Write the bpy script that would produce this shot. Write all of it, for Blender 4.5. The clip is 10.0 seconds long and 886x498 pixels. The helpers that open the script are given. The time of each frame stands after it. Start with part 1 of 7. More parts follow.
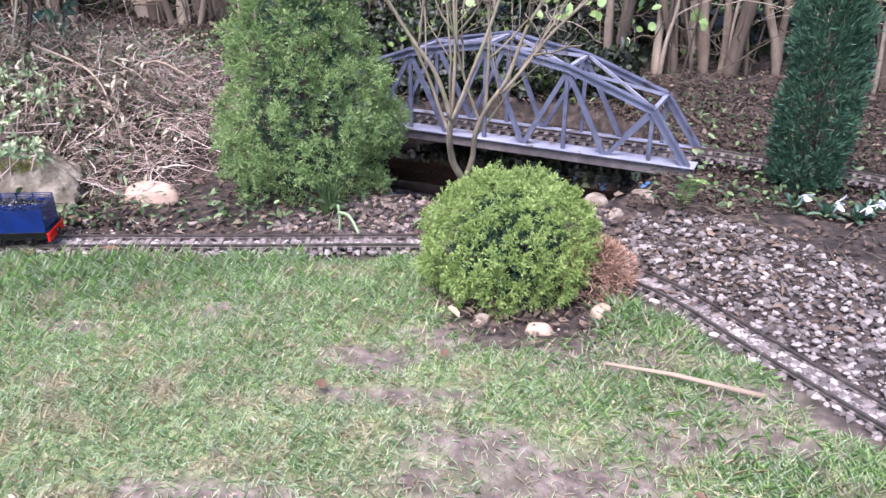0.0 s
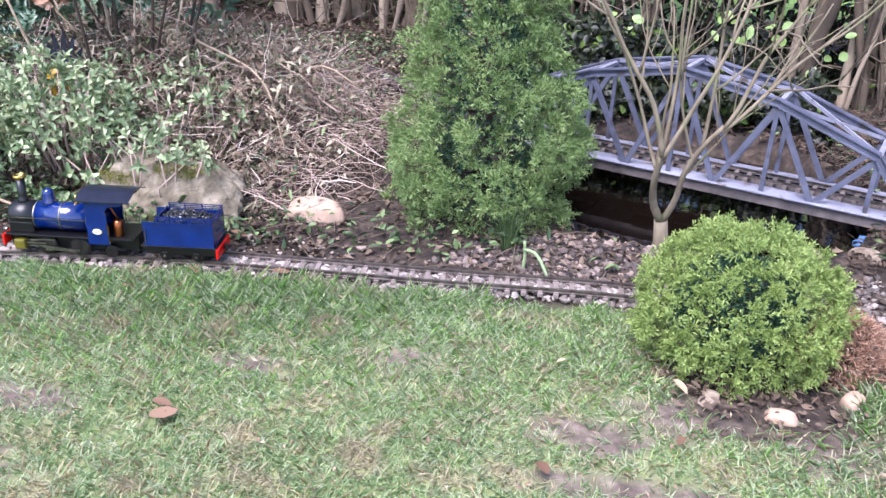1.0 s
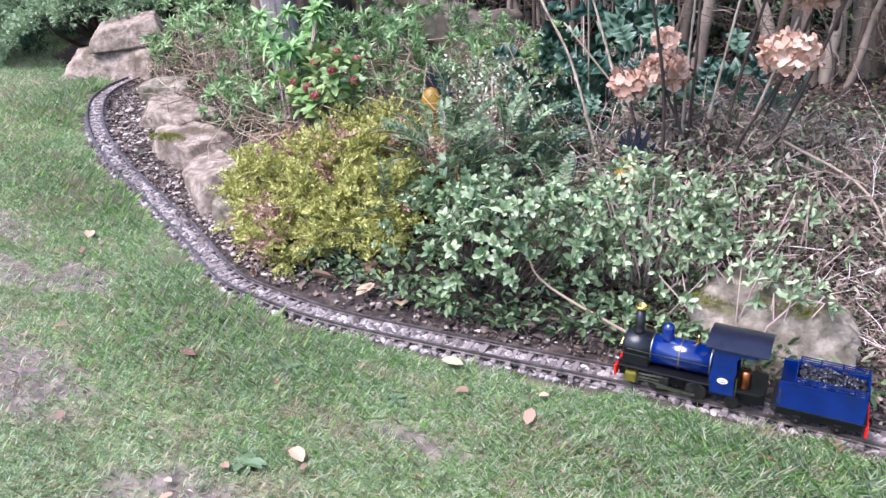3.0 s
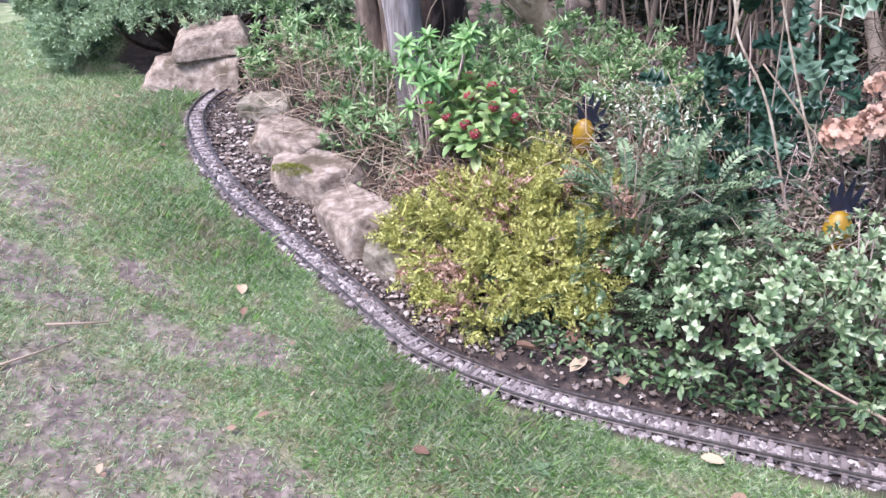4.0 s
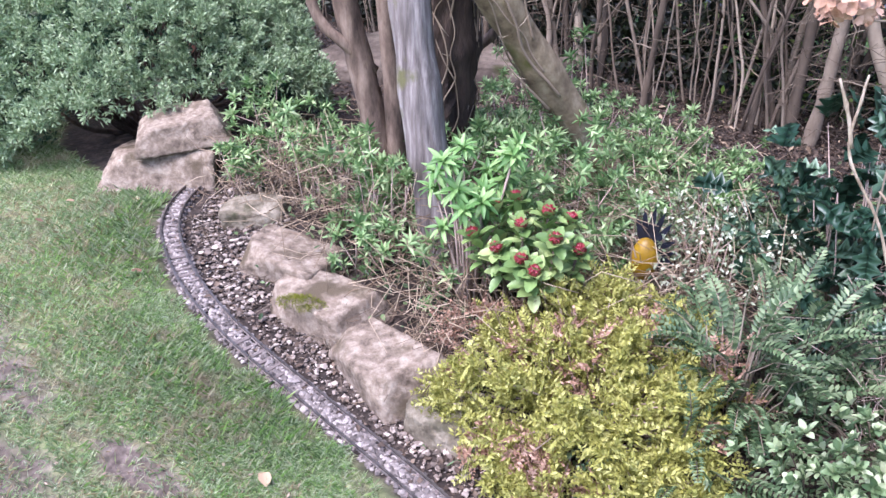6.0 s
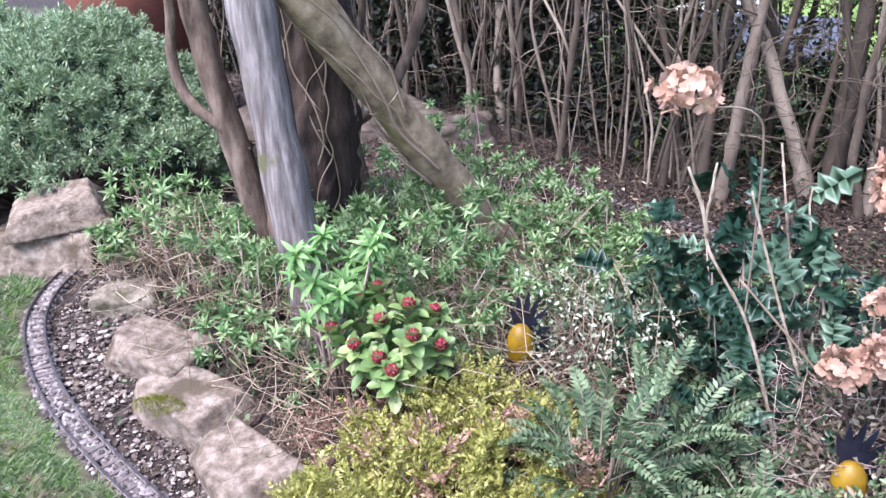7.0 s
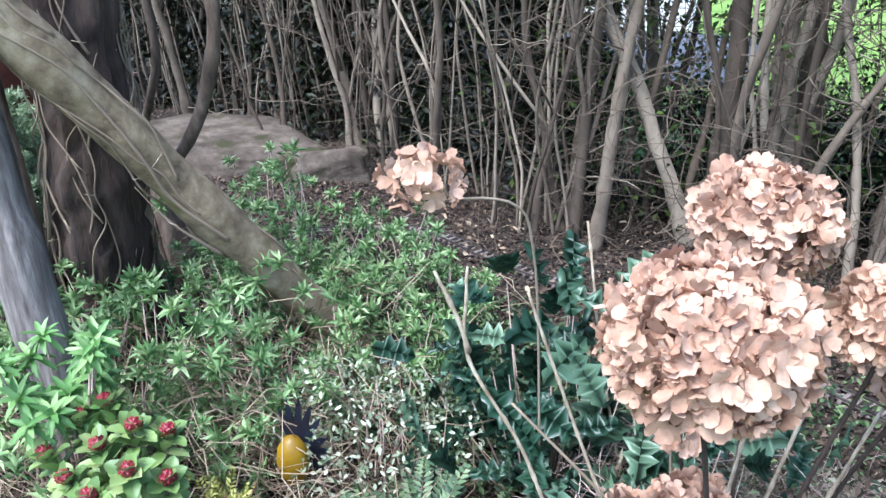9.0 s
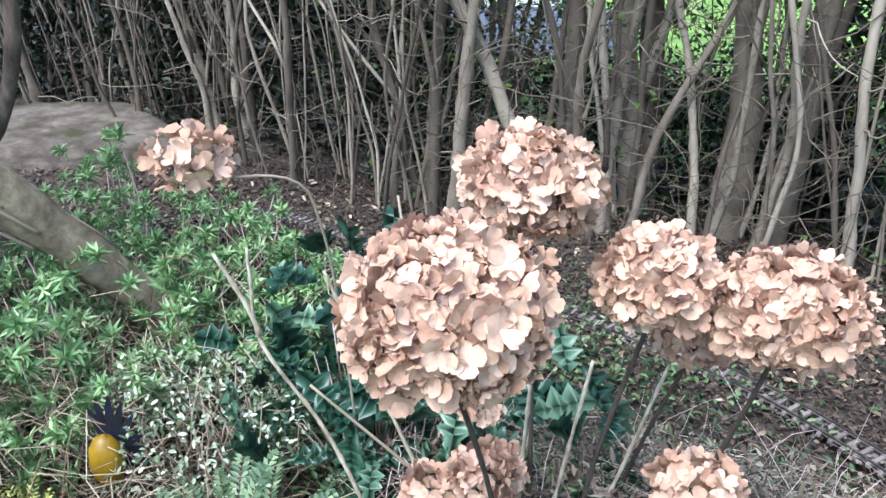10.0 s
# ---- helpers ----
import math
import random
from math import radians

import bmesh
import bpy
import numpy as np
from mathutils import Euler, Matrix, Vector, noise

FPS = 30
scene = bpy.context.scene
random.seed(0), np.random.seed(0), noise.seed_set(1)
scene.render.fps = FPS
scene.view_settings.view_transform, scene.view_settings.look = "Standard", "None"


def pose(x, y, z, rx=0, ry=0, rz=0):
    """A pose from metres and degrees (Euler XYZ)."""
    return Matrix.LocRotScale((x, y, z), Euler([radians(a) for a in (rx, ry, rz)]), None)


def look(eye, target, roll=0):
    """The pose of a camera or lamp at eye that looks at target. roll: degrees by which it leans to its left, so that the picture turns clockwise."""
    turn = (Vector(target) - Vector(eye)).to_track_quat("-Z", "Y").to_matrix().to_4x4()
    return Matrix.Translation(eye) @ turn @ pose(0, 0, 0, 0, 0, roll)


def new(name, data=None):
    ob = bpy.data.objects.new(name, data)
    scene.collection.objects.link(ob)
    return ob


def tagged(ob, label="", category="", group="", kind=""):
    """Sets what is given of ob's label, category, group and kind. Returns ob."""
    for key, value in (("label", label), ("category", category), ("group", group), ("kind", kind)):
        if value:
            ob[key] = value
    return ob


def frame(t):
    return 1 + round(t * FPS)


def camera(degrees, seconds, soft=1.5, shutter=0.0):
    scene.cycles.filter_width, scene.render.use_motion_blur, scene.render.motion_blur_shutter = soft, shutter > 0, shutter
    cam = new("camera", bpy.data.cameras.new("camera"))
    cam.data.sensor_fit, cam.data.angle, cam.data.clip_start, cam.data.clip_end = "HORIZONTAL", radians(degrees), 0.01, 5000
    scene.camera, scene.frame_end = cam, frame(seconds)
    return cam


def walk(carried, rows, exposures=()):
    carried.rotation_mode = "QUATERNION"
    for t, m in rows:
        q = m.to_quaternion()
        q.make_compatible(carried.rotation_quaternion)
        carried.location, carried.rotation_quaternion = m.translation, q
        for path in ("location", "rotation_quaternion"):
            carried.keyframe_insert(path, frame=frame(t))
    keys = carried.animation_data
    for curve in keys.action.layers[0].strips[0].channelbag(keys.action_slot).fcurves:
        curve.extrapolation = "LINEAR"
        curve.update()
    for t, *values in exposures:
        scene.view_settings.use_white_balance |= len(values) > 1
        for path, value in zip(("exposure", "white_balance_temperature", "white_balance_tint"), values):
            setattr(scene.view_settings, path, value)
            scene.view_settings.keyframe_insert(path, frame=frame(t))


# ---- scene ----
cam = camera(56.9, 10.0)
PATH = [
    (0, (-0.041, 0.477, 0.709), (-0.225, 2.284, -0.129), 0.3),
    (0.5, (-0.189, 0.605, 0.696), (-0.479, 2.404, -0.129), 1.5),
    (1, (-0.294, 0.631, 0.698), (-0.659, 2.411, -0.136), 2.5),
    (1.5, (-0.393, 0.606, 0.72), (-0.909, 2.34, -0.132), 2.4),
    (2, (-0.501, 0.59, 0.766), (-1.209, 2.264, -0.069), 0.9),
    (2.5, (-0.649, 0.607, 0.81), (-1.507, 2.223, 0.003), -0.0),
    (3, (-0.862, 0.664, 0.833), (-1.972, 2.112, 0.015), -1.2),
    (3.2, (-0.943, 0.676, 0.85), (-2.114, 2.063, 0.011), -1.8),
    (4.3, (-1.546, 0.518, 1.042), (-2.539, 1.984, 0.113), -0.6),
    (4.5, (-1.625, 0.585, 1.05), (-2.619, 2.057, 0.131), -0.5),
    (5, (-1.747, 0.664, 1.077), (-2.725, 2.161, 0.182), 0.1),
    (5.2, (-1.78, 0.68, 1.092), (-2.737, 2.193, 0.2), 0.0),
    (6.3, (-1.87, 0.808, 1.138), (-2.732, 2.391, 0.271), -0.8),
    (6.5, (-1.847, 0.85, 1.154), (-2.694, 2.45, 0.305), -1.2),
    (7, (-1.716, 1.003, 1.196), (-2.556, 2.626, 0.383), -1.4),
    (7.5, (-1.615, 1.133, 1.217), (-2.443, 2.777, 0.434), -0.9),
    (8, (-1.607, 1.311, 1.206), (-2.404, 2.979, 0.442), -0.0),
    (8.5, (-1.582, 1.432, 1.214), (-2.36, 3.104, 0.44), -0.2),
    (9, (-1.517, 1.467, 1.223), (-2.27, 3.139, 0.426), -0.8),
    (9.5, (-1.447, 1.513, 1.217), (-2.13, 3.205, 0.398), -1.1),
    (10, (-1.365, 1.55, 1.202), (-1.901, 3.283, 0.36), -0.9),
]
LIGHT = [(0.0, 1.8, 6150, 24), (1.6, 1.82, 6050, 21), (2.5, 1.82, 5900, 25), (3.2, 1.66, 5930, 23), (5.0, 1.63, 5950, 26), (7.0, 1.71, 5900, 23), (8.5, 1.69, 5720, 12), (10.0, 1.68, 5640, 4)]
walk(cam, [(t, look(eye, target, roll)) for t, eye, target, roll in PATH], LIGHT)

# ---- light: a bright overcast day ----
world = bpy.data.worlds.new("sky")
scene.world = world
world.use_nodes = True
wn = world.node_tree.nodes
sky = wn.new("ShaderNodeTexSky")
sky.sky_type, sky.sun_disc = "NISHITA", False
sky.sun_elevation, sky.sun_rotation = radians(58), radians(200)
sky.air_density, sky.dust_density, sky.ozone_density = 1.0, 1.5, 2.0
world.node_tree.links.new(sky.outputs[0], wn["Background"].inputs[0])
wn["Background"].inputs[1].default_value = 0.13
sun_data = bpy.data.lights.new("sun", "SUN")
sun_data.energy, sun_data.angle, sun_data.color = 2.4, radians(40), (1.0, 0.98, 0.95)
sun = new("sun", sun_data)
sun.matrix_world = look((-3.2, -2.4, 8.0), (-1.6, 2.0, 0.0))


# ---- small toolbox ----
rng = np.random.default_rng(7)


def srgb(r, g, b):
    """Linear colour from 8-bit screen values."""
    return tuple(((v / 255 + 0.055) / 1.055) ** 2.4 if v > 10 else v / 255 / 12.92 for v in (r, g, b)) + (1.0,)


def mat(name, stops, scale=8.0, rough=0.7, metal=0.0, bump=0.3, bump_scale=40.0, bump_dist=0.002, island=0.0, objrand=0.0, spec=0.5, trans=0.0, coat=0.0, spots=None, stretch=None):
    """A noise-varied surface. stops: colours from low to high noise. island, objrand: how far each piece moves along the ramp.
    spots: (colour, scale, threshold, softness) lays patches of another colour over it."""
    m = bpy.data.materials.new(name)
    m.use_nodes = True
    nt = m.node_tree
    n, l = nt.nodes, nt.links
    p = n["Principled BSDF"]
    geo = n.new("ShaderNodeNewGeometry")
    tex = n.new("ShaderNodeTexNoise")
    tex.inputs["Scale"].default_value, tex.inputs["Detail"].default_value, tex.inputs["Roughness"].default_value = scale, 9.0, 0.66
    place = geo.outputs["Position"]
    if stretch:
        vm = n.new("ShaderNodeVectorMath")
        vm.operation = "MULTIPLY"
        vm.inputs[1].default_value = stretch
        l.new(place, vm.inputs[0])
        place = vm.outputs[0]
    l.new(place, tex.inputs["Vector"])
    fac = tex.outputs["Fac"]

    def mix_in(source, weight, fac):
        mx = n.new("ShaderNodeMix")
        mx.inputs[0].default_value = weight
        l.new(fac, mx.inputs[2])
        l.new(source, mx.inputs[3])
        return mx.outputs[0]

    if island:
        fac = mix_in(geo.outputs["Random Per Island"], island, fac)
    if objrand:
        fac = mix_in(n.new("ShaderNodeObjectInfo").outputs["Random"], objrand, fac)
    ramp = n.new("ShaderNodeValToRGB")
    lo, hi = (0.32, 0.68) if not (island or objrand) else (0.12, 0.88)
    while len(ramp.color_ramp.elements) < len(stops):
        ramp.color_ramp.elements.new(0.5)
    for i, c in enumerate(stops):
        e = ramp.color_ramp.elements[i]
        e.position, e.color = lo + (hi - lo) * i / max(1, len(stops) - 1), c
    l.new(fac, ramp.inputs[0])
    colour = ramp.outputs[0]
    if spots:
        c, sc, th, so = spots
        t2 = n.new("ShaderNodeTexNoise")
        t2.inputs["Scale"].default_value, t2.inputs["Detail"].default_value = sc, 6.0
        l.new(geo.outputs["Position"], t2.inputs["Vector"])
        mr = n.new("ShaderNodeMapRange")
        mr.inputs[1].default_value, mr.inputs[2].default_value = th, th + so
        l.new(t2.outputs["Fac"], mr.inputs[0])
        mx = n.new("ShaderNodeMix")
        mx.data_type = "RGBA"
        l.new(mr.outputs[0], mx.inputs[0])
        l.new(colour, mx.inputs[6])
        mx.inputs[7].default_value = c
        colour = mx.outputs[2]
    l.new(colour, p.inputs["Base Color"])
    p.inputs["Roughness"].default_value, p.inputs["Metallic"].default_value = rough, metal
    p.inputs["Specular IOR Level"].default_value = spec
    p.inputs["Coat Weight"].default_value = coat
    if trans:
        # thin leaves let some light through
        out = n["Material Output"]
        tr = n.new("ShaderNodeBsdfTranslucent")
        l.new(colour, tr.inputs[0])
        ms = n.new("ShaderNodeMixShader")
        ms.inputs[0].default_value = trans
        l.new(p.outputs[0], ms.inputs[1])
        l.new(tr.outputs[0], ms.inputs[2])
        l.new(ms.outputs[0], out.inputs[0])
    if bump:
        t3 = n.new("ShaderNodeTexNoise")
        t3.inputs["Scale"].default_value, t3.inputs["Detail"].default_value, t3.inputs["Roughness"].default_value = bump_scale, 9.0, 0.68
        l.new(place, t3.inputs["Vector"])
        b = n.new("ShaderNodeBump")
        b.inputs["Strength"].default_value, b.inputs["Distance"].default_value = bump, bump_dist
        l.new(t3.outputs["Fac"], b.inputs["Height"])
        l.new(b.outputs[0], p.inputs["Normal"])
    return m


class Geo:
    """Collects triangles as arrays."""

    def __init__(self):
        self.v, self.f, self.n = [], [], 0

    def add(self, v, f):
        v, f = np.asarray(v, float), np.asarray(f, int)
        self.v.append(v)
        self.f.append(f + self.n)
        self.n += len(v)
        return self

    def mesh(self, name, material=None, smooth=False):
        me = bpy.data.meshes.new(name)
        v, f = np.concatenate(self.v), np.concatenate(self.f)
        me.vertices.add(len(v))
        me.vertices.foreach_set("co", v.ravel())
        me.loops.add(len(f) * 3)
        me.loops.foreach_set("vertex_index", f.ravel().astype(np.int32))
        me.polygons.add(len(f))
        me.polygons.foreach_set("loop_start", np.arange(0, len(f) * 3, 3, dtype=np.int32))
        me.polygons.foreach_set("use_smooth", np.full(len(f), smooth))
        me.update(calc_edges=True)
        me.validate()
        if material:
            me.materials.append(material)
        return me


def part(name, shape, material, parent=None, label=""):
    """Links a bmesh, a Geo or a mesh as ONE object, under parent if one is given."""
    if isinstance(shape, Geo):
        me = shape.mesh(name, material, smooth=True)
    elif isinstance(shape, bmesh.types.BMesh):
        me = bpy.data.meshes.new(name)
        shape.to_mesh(me)
        shape.free()
        me.materials.append(material)
    else:
        me = shape
    ob = new(name, me)
    if parent is not None:
        ob.parent = parent
    if label:
        ob["label"] = label
    return ob


def thing(name, m, label, category, group="", kind=""):
    ob = new(name)
    ob.empty_display_size = 0.05
    ob.matrix_world = m
    return tagged(ob, label, category, group, kind)


def smooth(me):
    me.polygons.foreach_set("use_smooth", np.ones(len(me.polygons), bool))
    return me


def box(x0, x1, y0, y1, z0, z1, bevel=0.0, bm=None):
    bm = bm or bmesh.new()
    r = bmesh.ops.create_cube(bm, size=1.0)
    for v in r["verts"]:
        v.co = (x0 + (v.co.x + 0.5) * (x1 - x0), y0 + (v.co.y + 0.5) * (y1 - y0), z0 + (v.co.z + 0.5) * (z1 - z0))
    if bevel:
        es = list({e for v in r["verts"] for e in v.link_edges})
        bmesh.ops.bevel(bm, geom=es, offset=bevel, segments=2, affect="EDGES", profile=0.5)
    return bm


def lathe(profile, axis="Z", seg=24, at=(0, 0, 0), bm=None):
    """Turns a list of (radius, height) round an axis."""
    bm = bm or bmesh.new()
    rings = []
    for r, h in profile:
        ring = []
        for i in range(seg):
            a = 2 * math.pi * i / seg
            c, s = r * math.cos(a), r * math.sin(a)
            co = {"Z": (c, s, h), "X": (h, c, s), "Y": (c, h, s)}[axis]
            ring.append(bm.verts.new(Vector(co) + Vector(at)))
        rings.append(ring)
    for a, b in zip(rings, rings[1:]):
        for i in range(seg):
            f = bm.faces.new((a[i], a[(i + 1) % seg], b[(i + 1) % seg], b[i]))
            f.smooth = True
    bm.faces.new(rings[0])
    bm.faces.new(rings[-1][::-1])
    bmesh.ops.recalc_face_normals(bm, faces=bm.faces)
    return bm


def tube(geo, pts, r0, r1=None, sides=6, wobble=0.0, ridge=0.0):
    """A tapered round stem along points; r0 and r1 may be a list of radii."""
    pts = np.asarray(pts, float)
    k = len(pts)
    radii = np.linspace(r0, r0 if r1 is None else r1, k) if np.isscalar(r0) else np.asarray(r0, float)
    d = np.gradient(pts, axis=0)
    d /= np.linalg.norm(d, axis=1, keepdims=True) + 1e-9
    axes = np.array([[1.0, 0, 0], [0, 1.0, 0], [0, 0, 1.0]])
    ref = axes[np.argmin(np.abs(d @ axes.T).max(0))]
    u = np.cross(d, ref)
    u /= np.linalg.norm(u, axis=1, keepdims=True) + 1e-9
    w = np.cross(d, u)
    a = np.linspace(0, 2 * np.pi, sides, endpoint=False)
    rr = radii[:, None] * (1 + wobble * rng.normal(size=(k, sides)))
    if ridge:
        rr = rr * (1 + ridge * (rng.normal(size=(1, sides)) + 0.3 * rng.normal(size=(k, sides))))
    v = pts[:, None] + rr[..., None] * (np.cos(a)[None, :, None] * u[:, None] + np.sin(a)[None, :, None] * w[:, None])
    v = v.reshape(-1, 3)
    i = np.arange((k - 1) * sides)
    row, col = i // sides, i % sides
    p = row * sides + col
    q = row * sides + (col + 1) % sides
    f = np.concatenate([np.stack([p, q, q + sides], 1), np.stack([p, q + sides, p + sides], 1)])
    v = np.concatenate([v, pts[:1], pts[-1:]])
    c0, c1 = k * sides, k * sides + 1
    j = np.arange(sides)
    cap0 = np.stack([np.full(sides, c0), (j + 1) % sides, j], 1)
    cap1 = np.stack([np.full(sides, c1), (k - 1) * sides + j, (k - 1) * sides + (j + 1) % sides], 1)
    geo.add(v, np.concatenate([f, cap0, cap1]))


def unit(a):
    return a / (np.linalg.norm(a, axis=-1, keepdims=True) + 1e-9)


def leaves(geo, p, d, n, length, width, cup=0.2, droop=0.15, fine=False):
    """Leaves at p, that point along d with their upper side to n. fine: rounder leaves with a midrib."""
    p, d = np.asarray(p, float), unit(np.asarray(d, float))
    k = len(p)
    s = unit(np.cross(d, n))
    n = np.cross(s, d)
    L = np.broadcast_to(np.asarray(length, float), (k,))[:, None]
    W = np.broadcast_to(np.asarray(width, float), (k,))[:, None]
    if not fine:
        v = np.stack([p, p + 0.45 * L * d + 0.5 * W * s + cup * W * n, p + L * d - droop * L * n, p + 0.45 * L * d - 0.5 * W * s + cup * W * n], 1)
        f = np.array([[0, 1, 2], [0, 2, 3]])
        m = 4
    else:
        mid = p + 0.5 * L * d - 0.25 * droop * L * n
        v = [p]
        for side in (1, -1):
            rim = [p + a * L * d + side * w * W * s + (cup * W * c - droop * b * L) * n for a, w, c, b in ((0.26, 0.4, 1.0, 0.0), (0.62, 0.48, 1.0, 0.35), (0.88, 0.28, 0.7, 0.75))]
            v += rim if side > 0 else rim[::-1]
            if side > 0:
                v.append(p + L * d - droop * L * n)
        v = np.stack(v + [mid], 1)
        f = np.array([[i, (i + 1) % 8, 8] for i in range(8)])
        m = 9
    geo.add(v.reshape(-1, 3), (f[None] + m * np.arange(k)[:, None, None]).reshape(-1, 3))


def spiny_leaves(geo, p, d, n, length, width, curl=0.18):
    """Holly leaves: wavy outline with spines along both sides and a midrib."""
    p, d = np.asarray(p, float), unit(np.asarray(d, float))
    k = len(p)
    s = unit(np.cross(d, n))
    n = np.cross(s, d)
    L, W = np.broadcast_to(length, (k,))[:, None], np.broadcast_to(width, (k,))[:, None]
    along = (0.12, 0.22, 0.36, 0.48, 0.62, 0.74, 0.86)
    out = (0.34, 0.2, 0.56, 0.3, 0.52, 0.22, 0.26)
    v = [p, p + L * d - 0.12 * L * n] + [p + a * L * d for a in along]
    for sg in (-1, 1):
        for a, w in zip(along, out):
            v.append(p + a * L * d + sg * w * W * s + (curl * (1 if w > 0.3 else -0.4) * W) * n)
    m, c = len(along), 2
    f = []
    for side in range(2):
        b = 2 + m + side * m
        f += [[0, b, c], [b + m - 1, 1, c + m - 1]]
        for i in range(m - 1):
            f += [[b + i, b + i + 1, c + i + 1], [b + i, c + i + 1, c + i]]
    v = np.stack(v, 1)
    geo.add(v.reshape(-1, 3), (np.array(f)[None] + v.shape[1] * np.arange(k)[:, None, None]).reshape(-1, 3))


def rand_dirs(k):
    return unit(rng.normal(size=(k, 3)))


def lumpy(p, scale, amount, seed=0.0):
    """Noise at places p, from -amount to amount."""
    return np.array([noise.noise((q[0] * scale + seed, q[1] * scale, q[2] * scale)) for q in p]) * amount


def smoothstep(a, b, x):
    t = np.clip((x - a) / (b - a), 0, 1)
    return t * t * (3 - 2 * t)


def rosette(geo, c, axis, k, length, width, spread=0.9, droop=0.2, fine=False):
    """Leaves in a whorl round an axis."""
    axis = unit(np.asarray(axis, float))
    ref = np.array([1.0, 0, 0]) if abs(axis[2]) > 0.8 else np.array([0, 0, 1.0])
    u = unit(np.cross(axis, ref))
    w = np.cross(axis, u)
    a = np.arange(k) * 2.399 + rng.uniform(0, 6)
    lift = np.linspace(0.15, 1.2, k) * spread + rng.normal(0, 0.1, k)
    d = np.cos(a)[:, None] * u * np.sin(lift)[:, None] + np.sin(a)[:, None] * w * np.sin(lift)[:, None] + np.cos(lift)[:, None] * axis
    nn = unit(np.tile(axis, (k, 1)) - d * (d @ axis)[:, None] + 1e-4)
    leaves(geo, np.tile(c, (k, 1)), d, nn, length * rng.uniform(0.75, 1.1, k), width, droop=droop, fine=fine)


def spline(pts, step=0.02):
    """A smooth line through points (Catmull-Rom), with even steps."""
    p = np.asarray(pts, float)
    p = np.vstack([2 * p[0] - p[1], p, 2 * p[-1] - p[-2]])
    out = []
    for i in range(1, len(p) - 2):
        t = np.linspace(0, 1, 24, endpoint=False)[:, None]
        a, b, c, d = p[i - 1], p[i], p[i + 1], p[i + 2]
        out.append(0.5 * (2 * b + (c - a) * t + (2 * a - 5 * b + 4 * c - d) * t ** 2 + (3 * b - a - 3 * c + d) * t ** 3))
    out = np.vstack(out + [p[-2:-1]])
    s = np.concatenate([[0], np.cumsum(np.linalg.norm(np.diff(out, axis=0), axis=1))])
    k = np.linspace(0, s[-1], max(2, int(s[-1] / step)))
    return np.stack([np.interp(k, s, out[:, j]) for j in range(out.shape[1])], 1)


def tufts(geo, p, axis, per, length, width, spread):
    """Sprays of needles or scales at p, fanning about axis."""
    k = len(p)
    pp = np.repeat(p, per, 0)
    ax = np.repeat(axis, per, 0)
    d = unit(ax + spread * rng.normal(size=(k * per, 3)))
    leaves(geo, pp + d * rng.uniform(0, length * 0.5, (k * per, 1)), d, rand_dirs(k * per), length * rng.uniform(0.6, 1.2, k * per), width, cup=0.1, droop=0.05)


def ball_points(k, r, seed, depth=0.22, low=-0.35, freq=9, amount=0.2):
    d = rand_dirs(int(k * 1.8))
    d = d[d[:, 2] > low][:k]
    p = d * np.array(r)
    p *= (1 + lumpy(p, freq, amount, seed) + lumpy(p, freq * 2.4, amount * 0.5, seed + 3))[:, None] * (1 - depth * rng.uniform(0, 1, (len(d), 1)) ** 2)
    return p, unit(d * np.array([1, 1, 1]) + np.array([0, 0, 0.25]))


def spaced(p, o, gap):
    """Thins places so that no two lie closer than gap."""
    keep = []
    for i in range(len(p)):
        if not keep or np.min(np.sum((p[keep] - p[i]) ** 2, 1)) > gap * gap:
            keep.append(i)
    return p[keep], o[keep]


def clump_crown(g, p, o, radius, shoots, whorls, per, length, width, step, up=0.2, spread=0.8):
    """Bushy clumps of short shoots at p; each shoot carries whorls of needles."""
    n = len(p) * shoots
    r = np.repeat(radius * rng.uniform(0.65, 1.3, len(p)), shoots)[:, None]
    d = unit(np.repeat(o, shoots, 0) + 0.75 * rng.normal(size=(n, 3)) + np.array([0, 0, up]))
    root = np.repeat(p, shoots, 0) + d * r * rng.uniform(0.3, 1.0, (n, 1))
    axis = unit(d + 0.25 * rng.normal(size=(n, 3)))
    for j in range(whorls):
        tufts(g, root + axis * step * j, axis, per, length * (1 - 0.12 * j), width, spread * (1 - 0.15 * j))


# ---- materials ----
M_BLUE = mat("blue_enamel", [srgb(2, 25, 78), srgb(5, 36, 100)], 30, 0.18, bump=0.04, bump_scale=200, spec=0.6, coat=0.5)
M_BLACK = mat("black_paint", [srgb(8, 8, 10), srgb(18, 18, 21)], 60, 0.35, bump=0.1, bump_scale=200, bump_dist=0.0004)
M_NAVY = mat("roof_paint", [srgb(16, 19, 32), srgb(28, 31, 46)], 50, 0.3, bump=0.15, bump_scale=160, bump_dist=0.0005, spots=(srgb(15, 17, 28), 60, 0.6, 0.05))
M_BRASS = mat("brass", [srgb(190, 150, 70), srgb(225, 190, 110)], 60, 0.25, metal=1.0, bump=0.1, bump_scale=300, bump_dist=0.0002)
M_OLIVE = mat("olive_cylinder_paint", [srgb(78, 74, 20), srgb(104, 96, 32)], 60, 0.35, bump=0.05)
M_STRAW = mat("dry_straw", [srgb(84, 68, 54), srgb(130, 110, 90), srgb(182, 164, 140)], 12, 0.85, island=0.8, bump=0)
M_COVER = mat("ground_cover_leaf", [srgb(30, 50, 28), srgb(62, 86, 50), srgb(120, 140, 94)], 10, 0.5, island=0.8, bump=0, trans=0.2)
